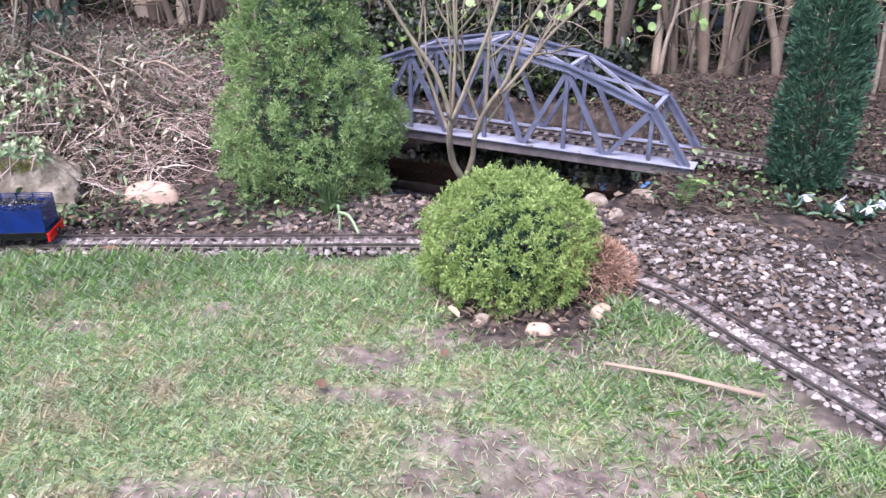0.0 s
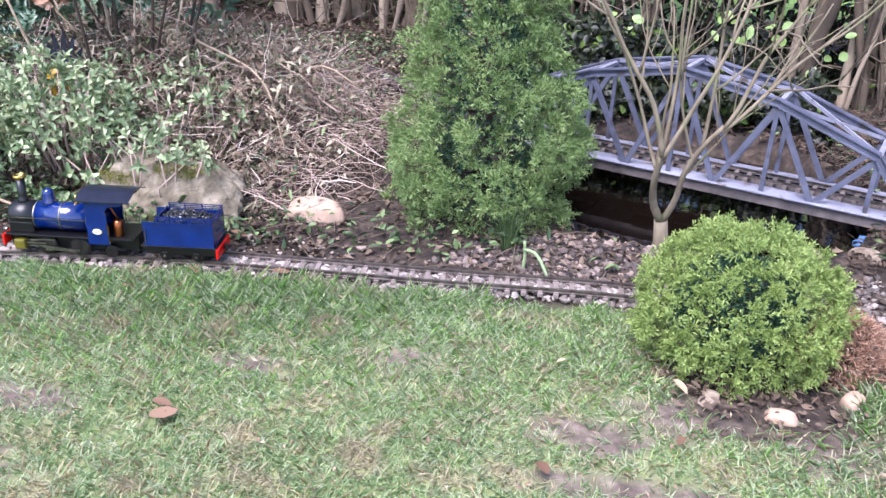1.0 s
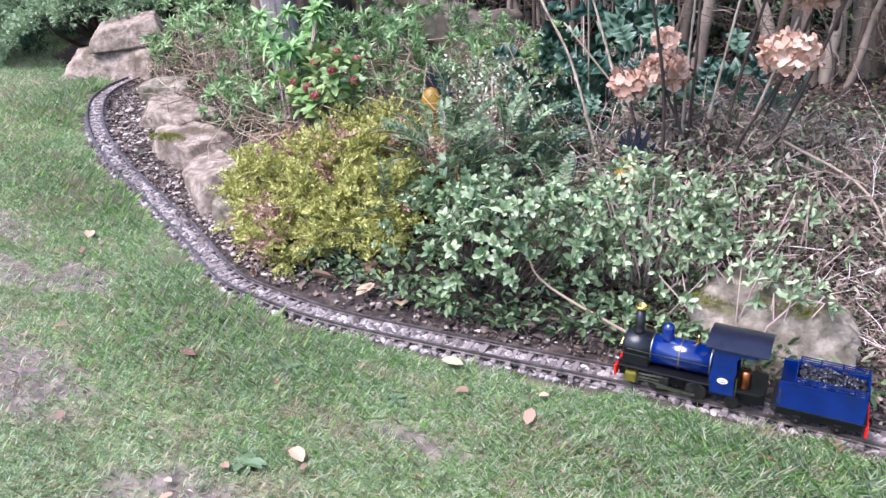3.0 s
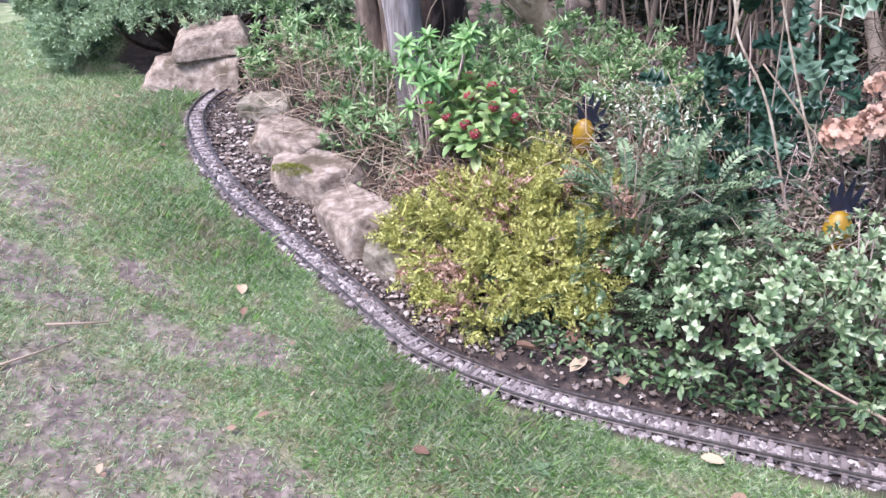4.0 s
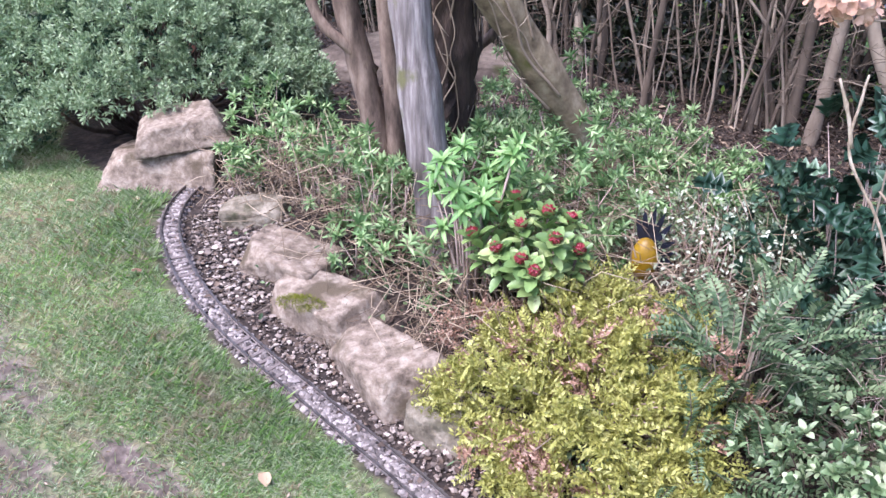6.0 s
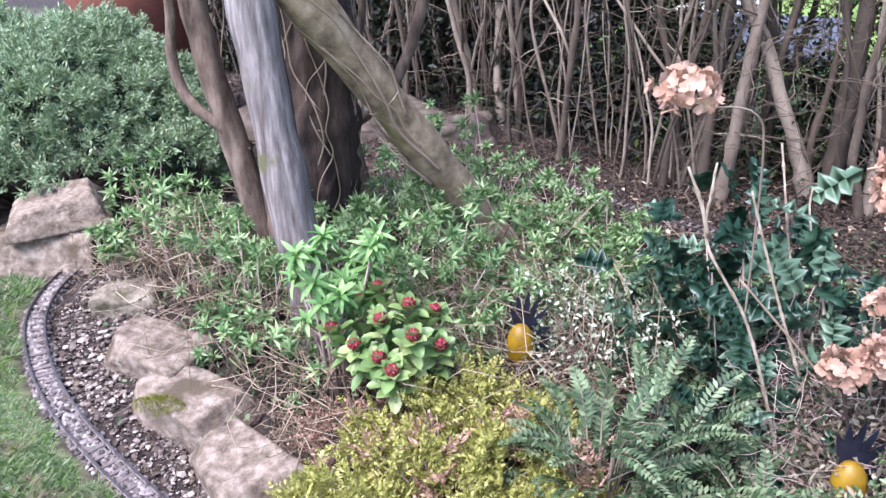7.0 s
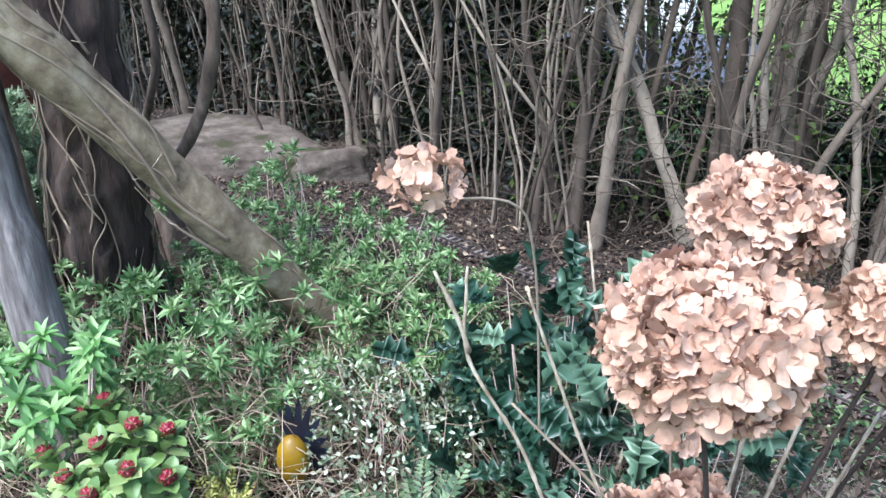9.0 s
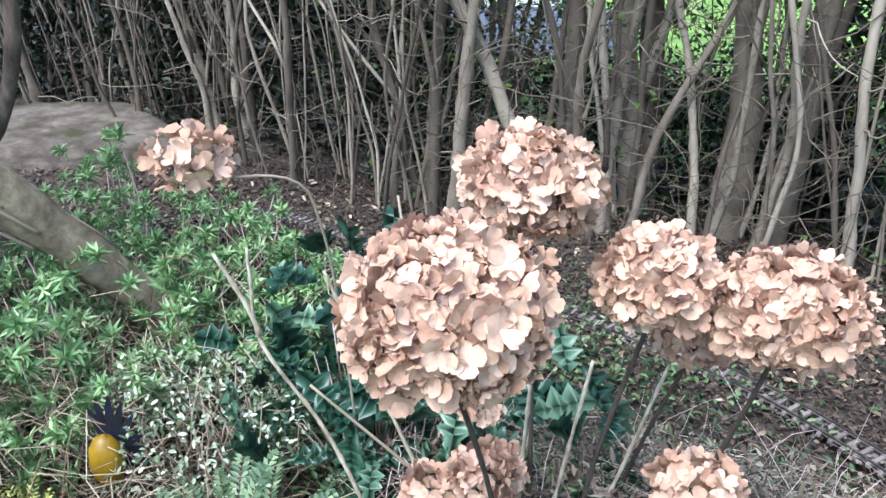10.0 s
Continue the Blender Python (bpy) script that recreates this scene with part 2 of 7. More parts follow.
M_STEEL = mat("dull_steel", [srgb(120, 116, 112), srgb(165, 160, 155)], 80, 0.35, metal=1.0, bump=0.1, bump_scale=300, bump_dist=0.0002)
M_WHEEL = mat("oily_iron", [srgb(30, 28, 28), srgb(62, 58, 56)], 80, 0.4, metal=0.6, bump=0.1, bump_scale=300, bump_dist=0.0002)
M_RED = mat("red_paint", [srgb(190, 14, 10), srgb(222, 28, 18)], 40, 0.3, bump=0.05)
M_CREAM = mat("cream_enamel", [srgb(225, 222, 205), srgb(240, 238, 225)], 60, 0.3, bump=0.0)
M_COAL = mat("coal", [srgb(12, 12, 14), srgb(48, 48, 52)], 120, 0.3, bump=0.4, bump_scale=300, bump_dist=0.001, island=0.5)
M_COPPER = mat("copper", [srgb(150, 80, 50), srgb(190, 115, 75)], 60, 0.3, metal=1.0, bump=0.1)
M_RAIL = mat("rail_steel", [srgb(76, 69, 66), srgb(132, 124, 119)], 50, 0.4, metal=0.7, bump=0.2, bump_scale=200, bump_dist=0.0004)
M_SLEEPER = mat("sleeper", [srgb(92, 82, 78), srgb(136, 124, 120)], 40, 0.85, objrand=0.4, bump=0.4, bump_scale=150, bump_dist=0.001)
M_BALLAST = mat("ballast_stone", [srgb(62, 56, 53), srgb(110, 101, 97), srgb(172, 162, 156)], 60, 0.85, island=0.8, objrand=0.2, bump=0.4, bump_scale=180, bump_dist=0.001)
M_CHIP = mat("loose_chipping", [srgb(80, 70, 63), srgb(122, 109, 100), srgb(176, 163, 152)], 60, 0.85, island=0.8, bump=0.3, bump_scale=180, bump_dist=0.001)
M_DRYBLADE = mat("dry_grass_blade", [srgb(150, 134, 104), srgb(188, 174, 142), srgb(222, 212, 184)], 20, 0.8, island=0.8, bump=0, trans=0.3)
M_LUSH = mat("lush_grass_blade", [srgb(105, 152, 74), srgb(155, 194, 112), srgb(211, 228, 168)], 7, 0.55, island=0.6, bump=0, trans=0.45)
M_PEBBLE = mat("mixed_pebble", [srgb(40, 35, 35), srgb(80, 70, 67), srgb(138, 122, 114)], 60, 0.7, island=0.85, bump=0.3, bump_scale=180, bump_dist=0.001)
M_BRIDGE = mat("bridge_grey_paint", [srgb(66, 69, 87), srgb(98, 102, 121)], 14, 0.5, bump=0.2, bump_scale=80, bump_dist=0.0006, spots=(srgb(62, 58, 62), 22, 0.58, 0.1))
M_DECK = mat("bridge_deck_grey", [srgb(110, 111, 128), srgb(148, 149, 164)], 18, 0.6, bump=0.2, bump_scale=80, bump_dist=0.0008, spots=(srgb(88, 80, 76), 26, 0.58, 0.1))
M_BEAM = mat("weathered_beam", [srgb(70, 64, 66), srgb(122, 112, 110)], 20, 0.8, bump=0.3)
M_ROCK = mat("mossy_limestone", [srgb(80, 73, 62), srgb(120, 111, 96), srgb(162, 152, 136)], 24, 0.92, bump=1.0, bump_scale=60, bump_dist=0.008, spots=(srgb(58, 60, 38), 11, 0.55, 0.1), spec=0.2)
M_SAND = mat("sandstone", [srgb(84, 73, 63), srgb(136, 121, 107), srgb(174, 161, 146)], 30, 0.95, bump=1.0, bump_scale=120, bump_dist=0.006, spots=(srgb(94, 83, 68), 10, 0.56, 0.1), spec=0.2)
M_MOSS = mat("moss", [srgb(74, 80, 20), srgb(128, 130, 40)], 50, 0.95, bump=0.8, bump_scale=160, bump_dist=0.004)
M_PINK = mat("pink_stone", [srgb(156, 130, 112), srgb(192, 168, 150)], 14, 0.8, bump=0.3, bump_scale=50, bump_dist=0.002)
M_TWIG = mat("dead_twig", [srgb(94, 76, 68), srgb(160, 138, 128), srgb(220, 202, 192)], 10, 0.85, island=0.7, bump=0.3, bump_scale=200, bump_dist=0.0006)
M_STEM = mat("hedge_stem_bark", [srgb(46, 39, 33), srgb(100, 87, 74), srgb(178, 163, 144)], 22, 0.9, objrand=0.55, island=0.1, bump=0.6, bump_scale=60, bump_dist=0.003, stretch=(1, 1, 0.5))
M_DARKBARK = mat("dark_bark", [srgb(38, 29, 25), srgb(88, 72, 63)], 22, 0.95, bump=0.9, bump_scale=30, bump_dist=0.012, stretch=(1, 1, 0.25))
M_BROWNBARK = mat("brown_bark", [srgb(58, 46, 39), srgb(106, 89, 77), srgb(146, 128, 114)], 26, 0.9, bump=0.8, bump_scale=34, bump_dist=0.008, stretch=(1, 1, 0.3))
M_TRUNK = mat("smooth_bark", [srgb(90, 80, 66), srgb(144, 132, 113)], 24, 0.85, bump=0.5, bump_scale=40, bump_dist=0.004, spots=(srgb(112, 114, 82), 14, 0.55, 0.1), stretch=(1, 1, 0.35))
M_POST = mat("weathered_timber", [srgb(70, 62, 59), srgb(122, 113, 110), srgb(168, 160, 157)], 44, 0.85, bump=0.9, bump_scale=110, bump_dist=0.003, spots=(srgb(96, 94, 62), 9, 0.6, 0.08), stretch=(1, 1, 0.1))
M_PAIRED = mat("dull_paired_leaf", [srgb(40, 62, 40), srgb(82, 106, 70), srgb(150, 166, 126)], 8, 0.5, island=0.6, bump=0, trans=0.2)
M_LEAN = mat("smooth_olive_bark", [srgb(88, 73, 56), srgb(136, 120, 96), srgb(172, 158, 133)], 16, 0.85, bump=0.9, bump_scale=40, bump_dist=0.006, spots=(srgb(98, 96, 56), 7, 0.58, 0.08))
M_SLAB = mat("grey_slab", [srgb(62, 54, 48), srgb(94, 84, 76), srgb(124, 113, 103)], 9, 0.92, bump=0.8, bump_scale=40, bump_dist=0.01, spots=(srgb(62, 62, 42), 6, 0.56, 0.1), spec=0.2)
M_PALESTEM = mat("pale_dead_stem", [srgb(118, 102, 84), srgb(168, 152, 132), srgb(208, 195, 176)], 60, 0.9, bump=0.6, bump_scale=120, bump_dist=0.001, stretch=(1, 1, 0.4))
M_VINE = mat("dry_vine", [srgb(110, 92, 76), srgb(164, 146, 126)], 20, 0.9, island=0.5, bump=0.2)
M_CONIFER = mat("conifer_needles", [srgb(54, 78, 42), srgb(110, 136, 80), srgb(190, 204, 142)], 18, 0.6, island=0.22, bump=0, trans=0.25)
M_DOME = mat("thuja_scales", [srgb(70, 92, 40), srgb(128, 150, 80), srgb(194, 208, 136)], 24, 0.6, island=0.22, bump=0, trans=0.25)
M_BROWNLEAF = mat("dead_conifer_scales", [srgb(104, 74, 58), srgb(160, 124, 104), srgb(200, 170, 150)], 20, 0.8, island=0.6, bump=0, trans=0.2)
# column conifer's own colour; also paints shade inside the lighter crowns
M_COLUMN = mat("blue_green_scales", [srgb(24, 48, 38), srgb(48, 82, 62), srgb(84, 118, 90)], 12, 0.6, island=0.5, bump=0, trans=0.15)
M_YEW = mat("grey_green_needles", [srgb(72, 98, 66), srgb(138, 161, 120), srgb(210, 221, 188)], 14, 0.6, island=0.4, bump=0, trans=0.2)
M_JUNIPER = mat("golden_juniper", [srgb(104, 102, 48), srgb(166, 166, 84), srgb(212, 208, 138)], 14, 0.65, island=0.5, bump=0, trans=0.3)
M_PALE = mat("pale_green_leaf", [srgb(70, 96, 64), srgb(132, 156, 112), srgb(204, 213, 176)], 8, 0.45, island=0.75, bump=0, trans=0.3)
M_SPRAY = mat("grey_green_leaf", [srgb(74, 96, 64), srgb(132, 152, 112), srgb(194, 202, 164)], 8, 0.5, island=0.6, bump=0, trans=0.25)
M_SKIMMIA = mat("skimmia_leaf", [srgb(78, 108, 60), srgb(124, 152, 90), srgb(184, 198, 136)], 30, 0.4, island=0.6, bump=0, trans=0.2)
M_BERRY = mat("red_berry", [srgb(84, 14, 24), srgb(136, 34, 48)], 120, 0.4, island=0.3, bump=0)
M_ROSETTE = mat("fresh_green_leaf", [srgb(70, 106, 62), srgb(128, 162, 104), srgb(200, 216, 166)], 9, 0.5, island=0.65, bump=0, trans=0.3)
M_PIERIS = mat("bright_green_leaf", [srgb(66, 108, 52), srgb(112, 154, 88), srgb(172, 202, 136)], 12, 0.45, island=0.6, bump=0, trans=0.3)
M_VARIEG = mat("cream_edged_leaf", [srgb(72, 90, 62), srgb(140, 152, 120), srgb(212, 216, 194)], 60, 0.5, island=0.8, bump=0, trans=0.25)
M_HOLLY = mat("dark_glossy_leaf", [srgb(20, 40, 30), srgb(44, 74, 56), srgb(104, 130, 104)], 10, 0.32, island=0.7, bump=0, trans=0.1)
M_IVY = mat("hedge_leaf", [srgb(24, 40, 16), srgb(52, 78, 30), srgb(104, 128, 56)], 5, 0.5, island=0.7, bump=0, trans=0.25)
# near-black leaf colour carries the deep shade inside the hedge
M_SHADELEAF = mat("shade_dark_leaf", [srgb(10, 14, 8), srgb(20, 28, 14), srgb(44, 54, 26)], 4, 0.5, island=0.6, bump=0, trans=0.15)
M_SCRUB = mat("brush_leaf", [srgb(66, 60, 46), srgb(122, 114, 94), srgb(188, 180, 158)], 6, 0.75, island=0.7, bump=0, trans=0.2)
M_FLORET = mat("dried_floret", [srgb(138, 97, 75), srgb(192, 155, 132), srgb(226, 199, 180)], 70, 0.85, objrand=0.3, bump=0.4, bump_scale=250, bump_dist=0.0008, trans=0.15)
M_LITTER = mat("dead_leaf", [srgb(50, 40, 34), srgb(94, 78, 67), srgb(158, 138, 120)], 14, 0.85, island=0.8, objrand=0.5, bump=0.2, trans=0.15)
M_YELLOW = mat("yellow_paint", [srgb(122, 92, 8), srgb(156, 122, 22)], 18, 0.45, bump=0.15, bump_scale=60)
M_DARKFIN = mat("black_metal_petal", [srgb(16, 18, 28), srgb(38, 42, 60)], 20, 0.4, bump=0.1)
M_FLECK = mat("dry_fleck", [srgb(70, 54, 46), srgb(120, 98, 84), srgb(176, 154, 136)], 12, 0.9, island=0.8, bump=0)
M_GRASS = mat("grass_blade", [srgb(109, 140, 91), srgb(168, 192, 142), srgb(226, 228, 205)], 7, 0.6, island=0.6, bump=0, trans=0.45, spots=(srgb(198, 188, 164), 12.0, 0.53, 0.14))
M_PALELEAF = mat("bleached_leaf", [srgb(106, 78, 62), srgb(146, 117, 96), srgb(184, 158, 130)], 30, 0.8, objrand=0.8, bump=0.2, trans=0.15)
M_PAVING = mat("paving", [srgb(104, 96, 94), srgb(134, 126, 122)], 6, 0.85, bump=0.3)
M_BRICK = mat("terracotta", [srgb(98, 54, 42), srgb(124, 74, 58)], 14, 0.85, bump=0.3)
M_TARMAC = mat("drive_tarmac", [srgb(72, 76, 86), srgb(100, 104, 114)], 20, 0.9, bump=0.3)
M_WHITE = mat("white_paint", [srgb(214, 216, 218), srgb(232, 234, 236)], 10, 0.5, bump=0.05)
M_BLUEPLASTIC = mat("blue_plastic", [srgb(50, 96, 150), srgb(84, 130, 178)], 20, 0.5, bump=0.1)

# ---- plan ----
TRACK = spline([(1.25, 0.25, 0), (0.95, 0.8, 0), (0.72, 1.13, 0), (0.52, 1.43, 0), (0.36, 1.66, 0), (0.22, 1.86, 0), (0.03, 1.985, 0), (-0.22, 2.01, 0), (-0.6, 1.965, 0), (-0.94, 1.925, 0),
                (-1.27, 1.872, 0), (-1.65, 1.78, 0), (-1.93, 1.715, 0), (-2.12, 1.7, 0), (-2.3, 1.715, 0), (-2.55, 1.81, 0), (-2.83, 1.905, 0.006), (-3.075, 1.962, 0.047), (-3.27, 2.022, 0.09),
                (-3.44, 2.11, 0.124), (-3.6, 2.24, 0.144), (-3.715, 2.42, 0.15), (-3.74, 2.6, 0.15), (-3.66, 2.9, 0.14), (-3.47, 3.28, 0.11), (-3.25, 3.62, 0.085), (-3.02, 3.88, 0.072), (-2.72, 3.99, 0.07),
                (-2.42, 3.86, 0.07), (-2.05, 3.72, 0.07), (-1.63, 3.56, 0.07), (-1.2, 3.34, 0.07), (-0.95, 3.14, 0.07), (-0.78, 2.97, 0.065), (-0.625, 2.862, 0.06)])
TRACK_EAST = spline([(0.38, 2.505, 0.06), (0.62, 2.425, 0.055), (0.85, 2.33, 0.05), (1.3, 2.1, 0.05), (1.8, 1.8, 0.05)])
LAWN = np.array([(2.6, -6), (2.2, -1), (1.2, 0.22), (0.9, 0.77), (0.67, 1.1), (0.47, 1.4), (0.31, 1.62), (0.18, 1.8), (0.0, 1.92), (-0.22, 1.95), (-0.6, 1.905), (-0.94, 1.865), (-1.27, 1.812),
                 (-1.65, 1.72), (-1.93, 1.655), (-2.12, 1.64), (-2.3, 1.655), (-2.55, 1.75), (-2.83, 1.845), (-3.08, 1.902), (-3.29, 1.962), (-3.48, 2.06), (-3.65, 2.2), (-3.76, 2.36), (-4.05, 2.4),
                 (-4.5, 2.55), (-5.0, 3.0), (-5.6, 4.0), (-8, 6), (-16, 8), (-16, -6)])
HEDGE = np.array([(-5.6, 5.9), (-4.2, 5.1), (-3.2, 4.6), (-2.5, 4.25), (-1.75, 4.15), (-1.1, 4.08), (-0.4, 3.85), (0.4, 3.5), (1.0, 3.35), (1.8, 3.1)])


def inside(poly, x, y):
    r = np.zeros(x.shape, bool)
    for (x0, y0), (x1, y1) in zip(poly, np.roll(poly, -1, 0)):
        cut = (y0 > y) != (y1 > y)
        r ^= cut & (x < (x1 - x0) * (y - y0) / (y1 - y0 + 1e-12) + x0)
    return r


def edge_distance(line, x, y):
    best = np.full(x.shape, 1e9)
    for (x0, y0), (x1, y1) in zip(line, line[1:]):
        dx, dy = x1 - x0, y1 - y0
        t = np.clip(((x - x0) * dx + (y - y0) * dy) / (dx * dx + dy * dy), 0, 1)
        best = np.minimum(best, np.hypot(x - x0 - t * dx, y - y0 - t * dy))
    return best


def lawn_distance(x, y):
    """Positive on the bed side of the lawn's edge, negative on the lawn."""
    d = edge_distance(np.vstack([LAWN, LAWN[:1]]), x, y)
    return np.where(inside(LAWN, x, y), -d, d)


def pond_field(x, y):
    """Below 1 inside the pond."""
    return (np.abs((x + 0.09) / 0.39) ** 2.6 + np.abs((y - 2.66) / 0.415) ** 2.6) ** (1 / 2.6)


def height(x, y):
    x, y = np.asarray(x, float), np.asarray(y, float)
    d = lawn_distance(x, y)
    lift = 0.15 * smoothstep(-2.7, -3.7, x) * smoothstep(3.6, 2.9, y)
    top = 0.025 + 0.075 * smoothstep(-1.2, -2.3, x) * smoothstep(-3.9, -3.1, x) * smoothstep(3.5, 2.9, y) + 0.04 * smoothstep(2.9, 3.4, y)
    z = lift + top * smoothstep(0.1, 0.5, d)
    z = z + 0.006 * np.sin(x * 9 + 2 * np.sin(y * 7)) * np.sin(y * 8 + 1.5 * np.sin(x * 5)) * smoothstep(6, 3, np.abs(x))
    e = pond_field(x, y)
    return z * smoothstep(0.99, 1.07, e) - 0.3 * smoothstep(1.02, 0.93, e)


# ---- ground: one sheet, finer near the path ----
def ground_sheet():
    gx = np.concatenate([[-400, -150, -60, -30, -18, -12, -9, -7.5], np.arange(-6.5, 2.2, 0.03), [2.6, 3.2, 4.5, 7, 12, 30, 60, 150, 400]])
    gy = np.concatenate([[-400, -150, -60, -20, -8, -4, -2, -1], np.arange(-0.4, 5.6, 0.03), [6, 6.6, 7.4, 8.6, 10, 13, 18, 30, 60, 150, 400]])
    x, y = np.meshgrid(gx, gy, indexing="ij")
    z = height(x.ravel(), y.ravel())
    nx, ny = x.shape
    i, j = np.meshgrid(np.arange(nx - 1), np.arange(ny - 1), indexing="ij")
    a = (i * ny + j).ravel()
    f = np.concatenate([np.stack([a, a + ny, a + ny + 1], 1), np.stack([a, a + ny + 1, a + 1], 1)])
    g = Geo().add(np.stack([x.ravel(), y.ravel(), z], 1), f)
    m = bpy.data.materials.new("garden_ground")
    m.use_nodes = True
    n, l = m.node_tree.nodes, m.node_tree.links
    p = n["Principled BSDF"]
    p.inputs["Roughness"].default_value = 0.95
    geo = n.new("ShaderNodeNewGeometry")
    att = n.new("ShaderNodeAttribute")
    att.attribute_name = "zone"
    sep = n.new("ShaderNodeSeparateColor")
    l.new(att.outputs["Color"], sep.inputs[0])

    def noise_ramp(scale, stops, detail=8.0):
        t = n.new("ShaderNodeTexNoise")
        t.inputs["Scale"].default_value, t.inputs["Detail"].default_value, t.inputs["Roughness"].default_value = scale, detail, 0.65
        l.new(geo.outputs["Position"], t.inputs["Vector"])
        r = n.new("ShaderNodeValToRGB")
        while len(r.color_ramp.elements) < len(stops):
            r.color_ramp.elements.new(0.5)
        for k, c in enumerate(stops):
            r.color_ramp.elements[k].position, r.color_ramp.elements[k].color = 0.3 + 0.4 * k / (len(stops) - 1), c
        l.new(t.outputs["Fac"], r.inputs[0])
        return r.outputs[0], t.outputs["Fac"]

    turf, _ = noise_ramp(18, [srgb(76, 88, 52), srgb(114, 124, 82), srgb(152, 150, 116)])
    mud, _ = noise_ramp(34, [srgb(64, 54, 49), srgb(98, 86, 79), srgb(140, 126, 117)])
    soil, _ = noise_ramp(30, [srgb(24, 19, 16), srgb(50, 41, 36), srgb(88, 75, 67)])
    far, _ = noise_ramp(3, [srgb(92, 122, 48), srgb(136, 162, 78)])

    def blend(fac, a, b):
        mx = n.new("ShaderNodeMix")
        mx.data_type = "RGBA"
        l.new(fac, mx.inputs[0])
        l.new(a, mx.inputs[6])
        l.new(b, mx.inputs[7])
        return mx.outputs[2]

    c = blend(sep.outputs[1], turf, mud)
    c = blend(sep.outputs[0], c, soil)
    c = blend(sep.outputs[2], c, far)
    l.new(c, p.inputs["Base Color"])
    t = n.new("ShaderNodeTexNoise")
    t.inputs["Scale"].default_value, t.inputs["Detail"].default_value = 45, 8
    l.new(geo.outputs["Position"], t.inputs["Vector"])
    b = n.new("ShaderNodeBump")
    b.inputs["Strength"].default_value, b.inputs["Distance"].default_value = 0.9, 0.012
    l.new(t.outputs["Fac"], b.inputs["Height"])
    l.new(b.outputs[0], p.inputs["Normal"])
    me = g.mesh("ground", m, smooth=True)
    xs, ys = x.ravel(), y.ravel()
    zone = np.zeros((len(xs), 4), np.float32)
    zone[:, 0] = np.maximum(smoothstep(-0.015, 0.02, lawn_distance(xs, ys)), skirt(xs, ys))
    zone[:, 1] = mud_amount(xs, ys)
    zone[:, 2] = (((ys > 5.0) & (xs > -3.6)) | (xs > 2.3) | (ys > 12)).astype(float)
    zone[:, 3] = 1
    att = me.color_attributes.new("zone", "FLOAT_COLOR", "POINT")
    att.data.foreach_set("color", zone.ravel())
    return tagged(new("ground", me), "garden ground of worn lawn and dark leaf-littered soil", "ground", kind="structure")


def skirt(x, y):
    """Bare soil under the round bush at the lawn's edge."""
    e = np.hypot((x + 0.02) / 0.19, (y - 1.81) / 0.18) + 0.16 * np.sin(x * 38 + 3 * np.sin(y * 30)) * np.sin(y * 45)
    return smoothstep(1.1, 0.7, e)


MUD = [(-3.0, 1.02, 0.5, 0.18), (-2.5, 1.05, 0.35, 0.13), (-3.4, 1.55, 0.25, 0.1), (-2.75, 1.44, 0.3, 0.07), (0.02, 1.27, 0.34, 0.14), (0.3, 1.42, 0.2, 0.07), (-0.38, 1.22, 0.25, 0.1), (-3.35, 1.18, 0.35, 0.16), (-0.8, 1.62, 0.1, 0.04), (-1.55, 1.5, 0.16, 0.05), (-0.2, 1.48, 0.2, 0.05), (-3.64, 1.62, 0.3, 0.12), (-2.7, 1.2, 0.5, 0.22), (-3.15, 1.36, 0.35, 0.14), (-2.58, 1.52, 0.2, 0.09), (-3.0, 1.55, 0.2, 0.08), (0.0, 1.33, 0.22, 0.1), (0.18, 1.42, 0.14, 0.08), (-2.3, 1.22, 0.3, 0.14), (-1.1, 1.3, 0.2, 0.08), (-0.28, 1.58, 0.14, 0.06), (-1.05, 1.45, 0.12, 0.05), (-0.55, 1.7, 0.14, 0.05), (-0.1, 1.38, 0.16, 0.07), (-3.9, 1.2, 0.6, 0.3), (-1.7, 1.15, 0.3, 0.15), (0.1, 1.64, 0.26, 0.13), (0.36, 1.5, 0.25, 0.12), (-0.12, 1.66, 0.18, 0.08), (0.1, 1.2, 0.5, 0.14)]


def mud_amount(x, y):
    a = np.zeros(x.shape)
    for cx, cy, rx, ry in MUD:
        a = np.maximum(a, smoothstep(1.25, 0.3, np.hypot((x - cx) / rx, (y - cy) / ry)))
    ripple = 0.5 + 0.5 * np.sin(x * 23 + 3 * np.sin(y * 17)) * np.sin(y * 27 + 3 * np.sin(x * 13))
    fleck = np.sin(x * 61 + 4 * np.sin(y * 37)) * np.sin(y * 53 + 4 * np.sin(x * 41))
    return smoothstep(0.2, 0.85, a * (0.66 + 0.34 * ripple) + 0.24 * fleck * smoothstep(0.05, 0.4, a))


ground = ground_sheet()

# pond water
bm = bmesh.new()
bmesh.ops.create_grid(bm, x_segments=24, y_segments=24, size=0.5)
for v in bm.verts:
    v.co = Vector((-0.09 + v.co.x * 0.86, 2.66 + v.co.y * 0.9, -0.035))
m = bpy.data.materials.new("dark_water")
m.use_nodes = True
p = m.node_tree.nodes["Principled BSDF"]
p.inputs["Base Color"].default_value, p.inputs["Roughness"].default_value = srgb(17, 12, 9), 0.05
t = m.node_tree.nodes.new("ShaderNodeTexNoise")
t.inputs["Scale"].default_value = 14
b = m.node_tree.nodes.new("ShaderNodeBump")
b.inputs["Strength"].default_value, b.inputs["Distance"].default_value = 0.08, 0.01
m.node_tree.links.new(t.outputs["Fac"], b.inputs["Height"])
m.node_tree.links.new(b.outputs[0], p.inputs["Normal"])
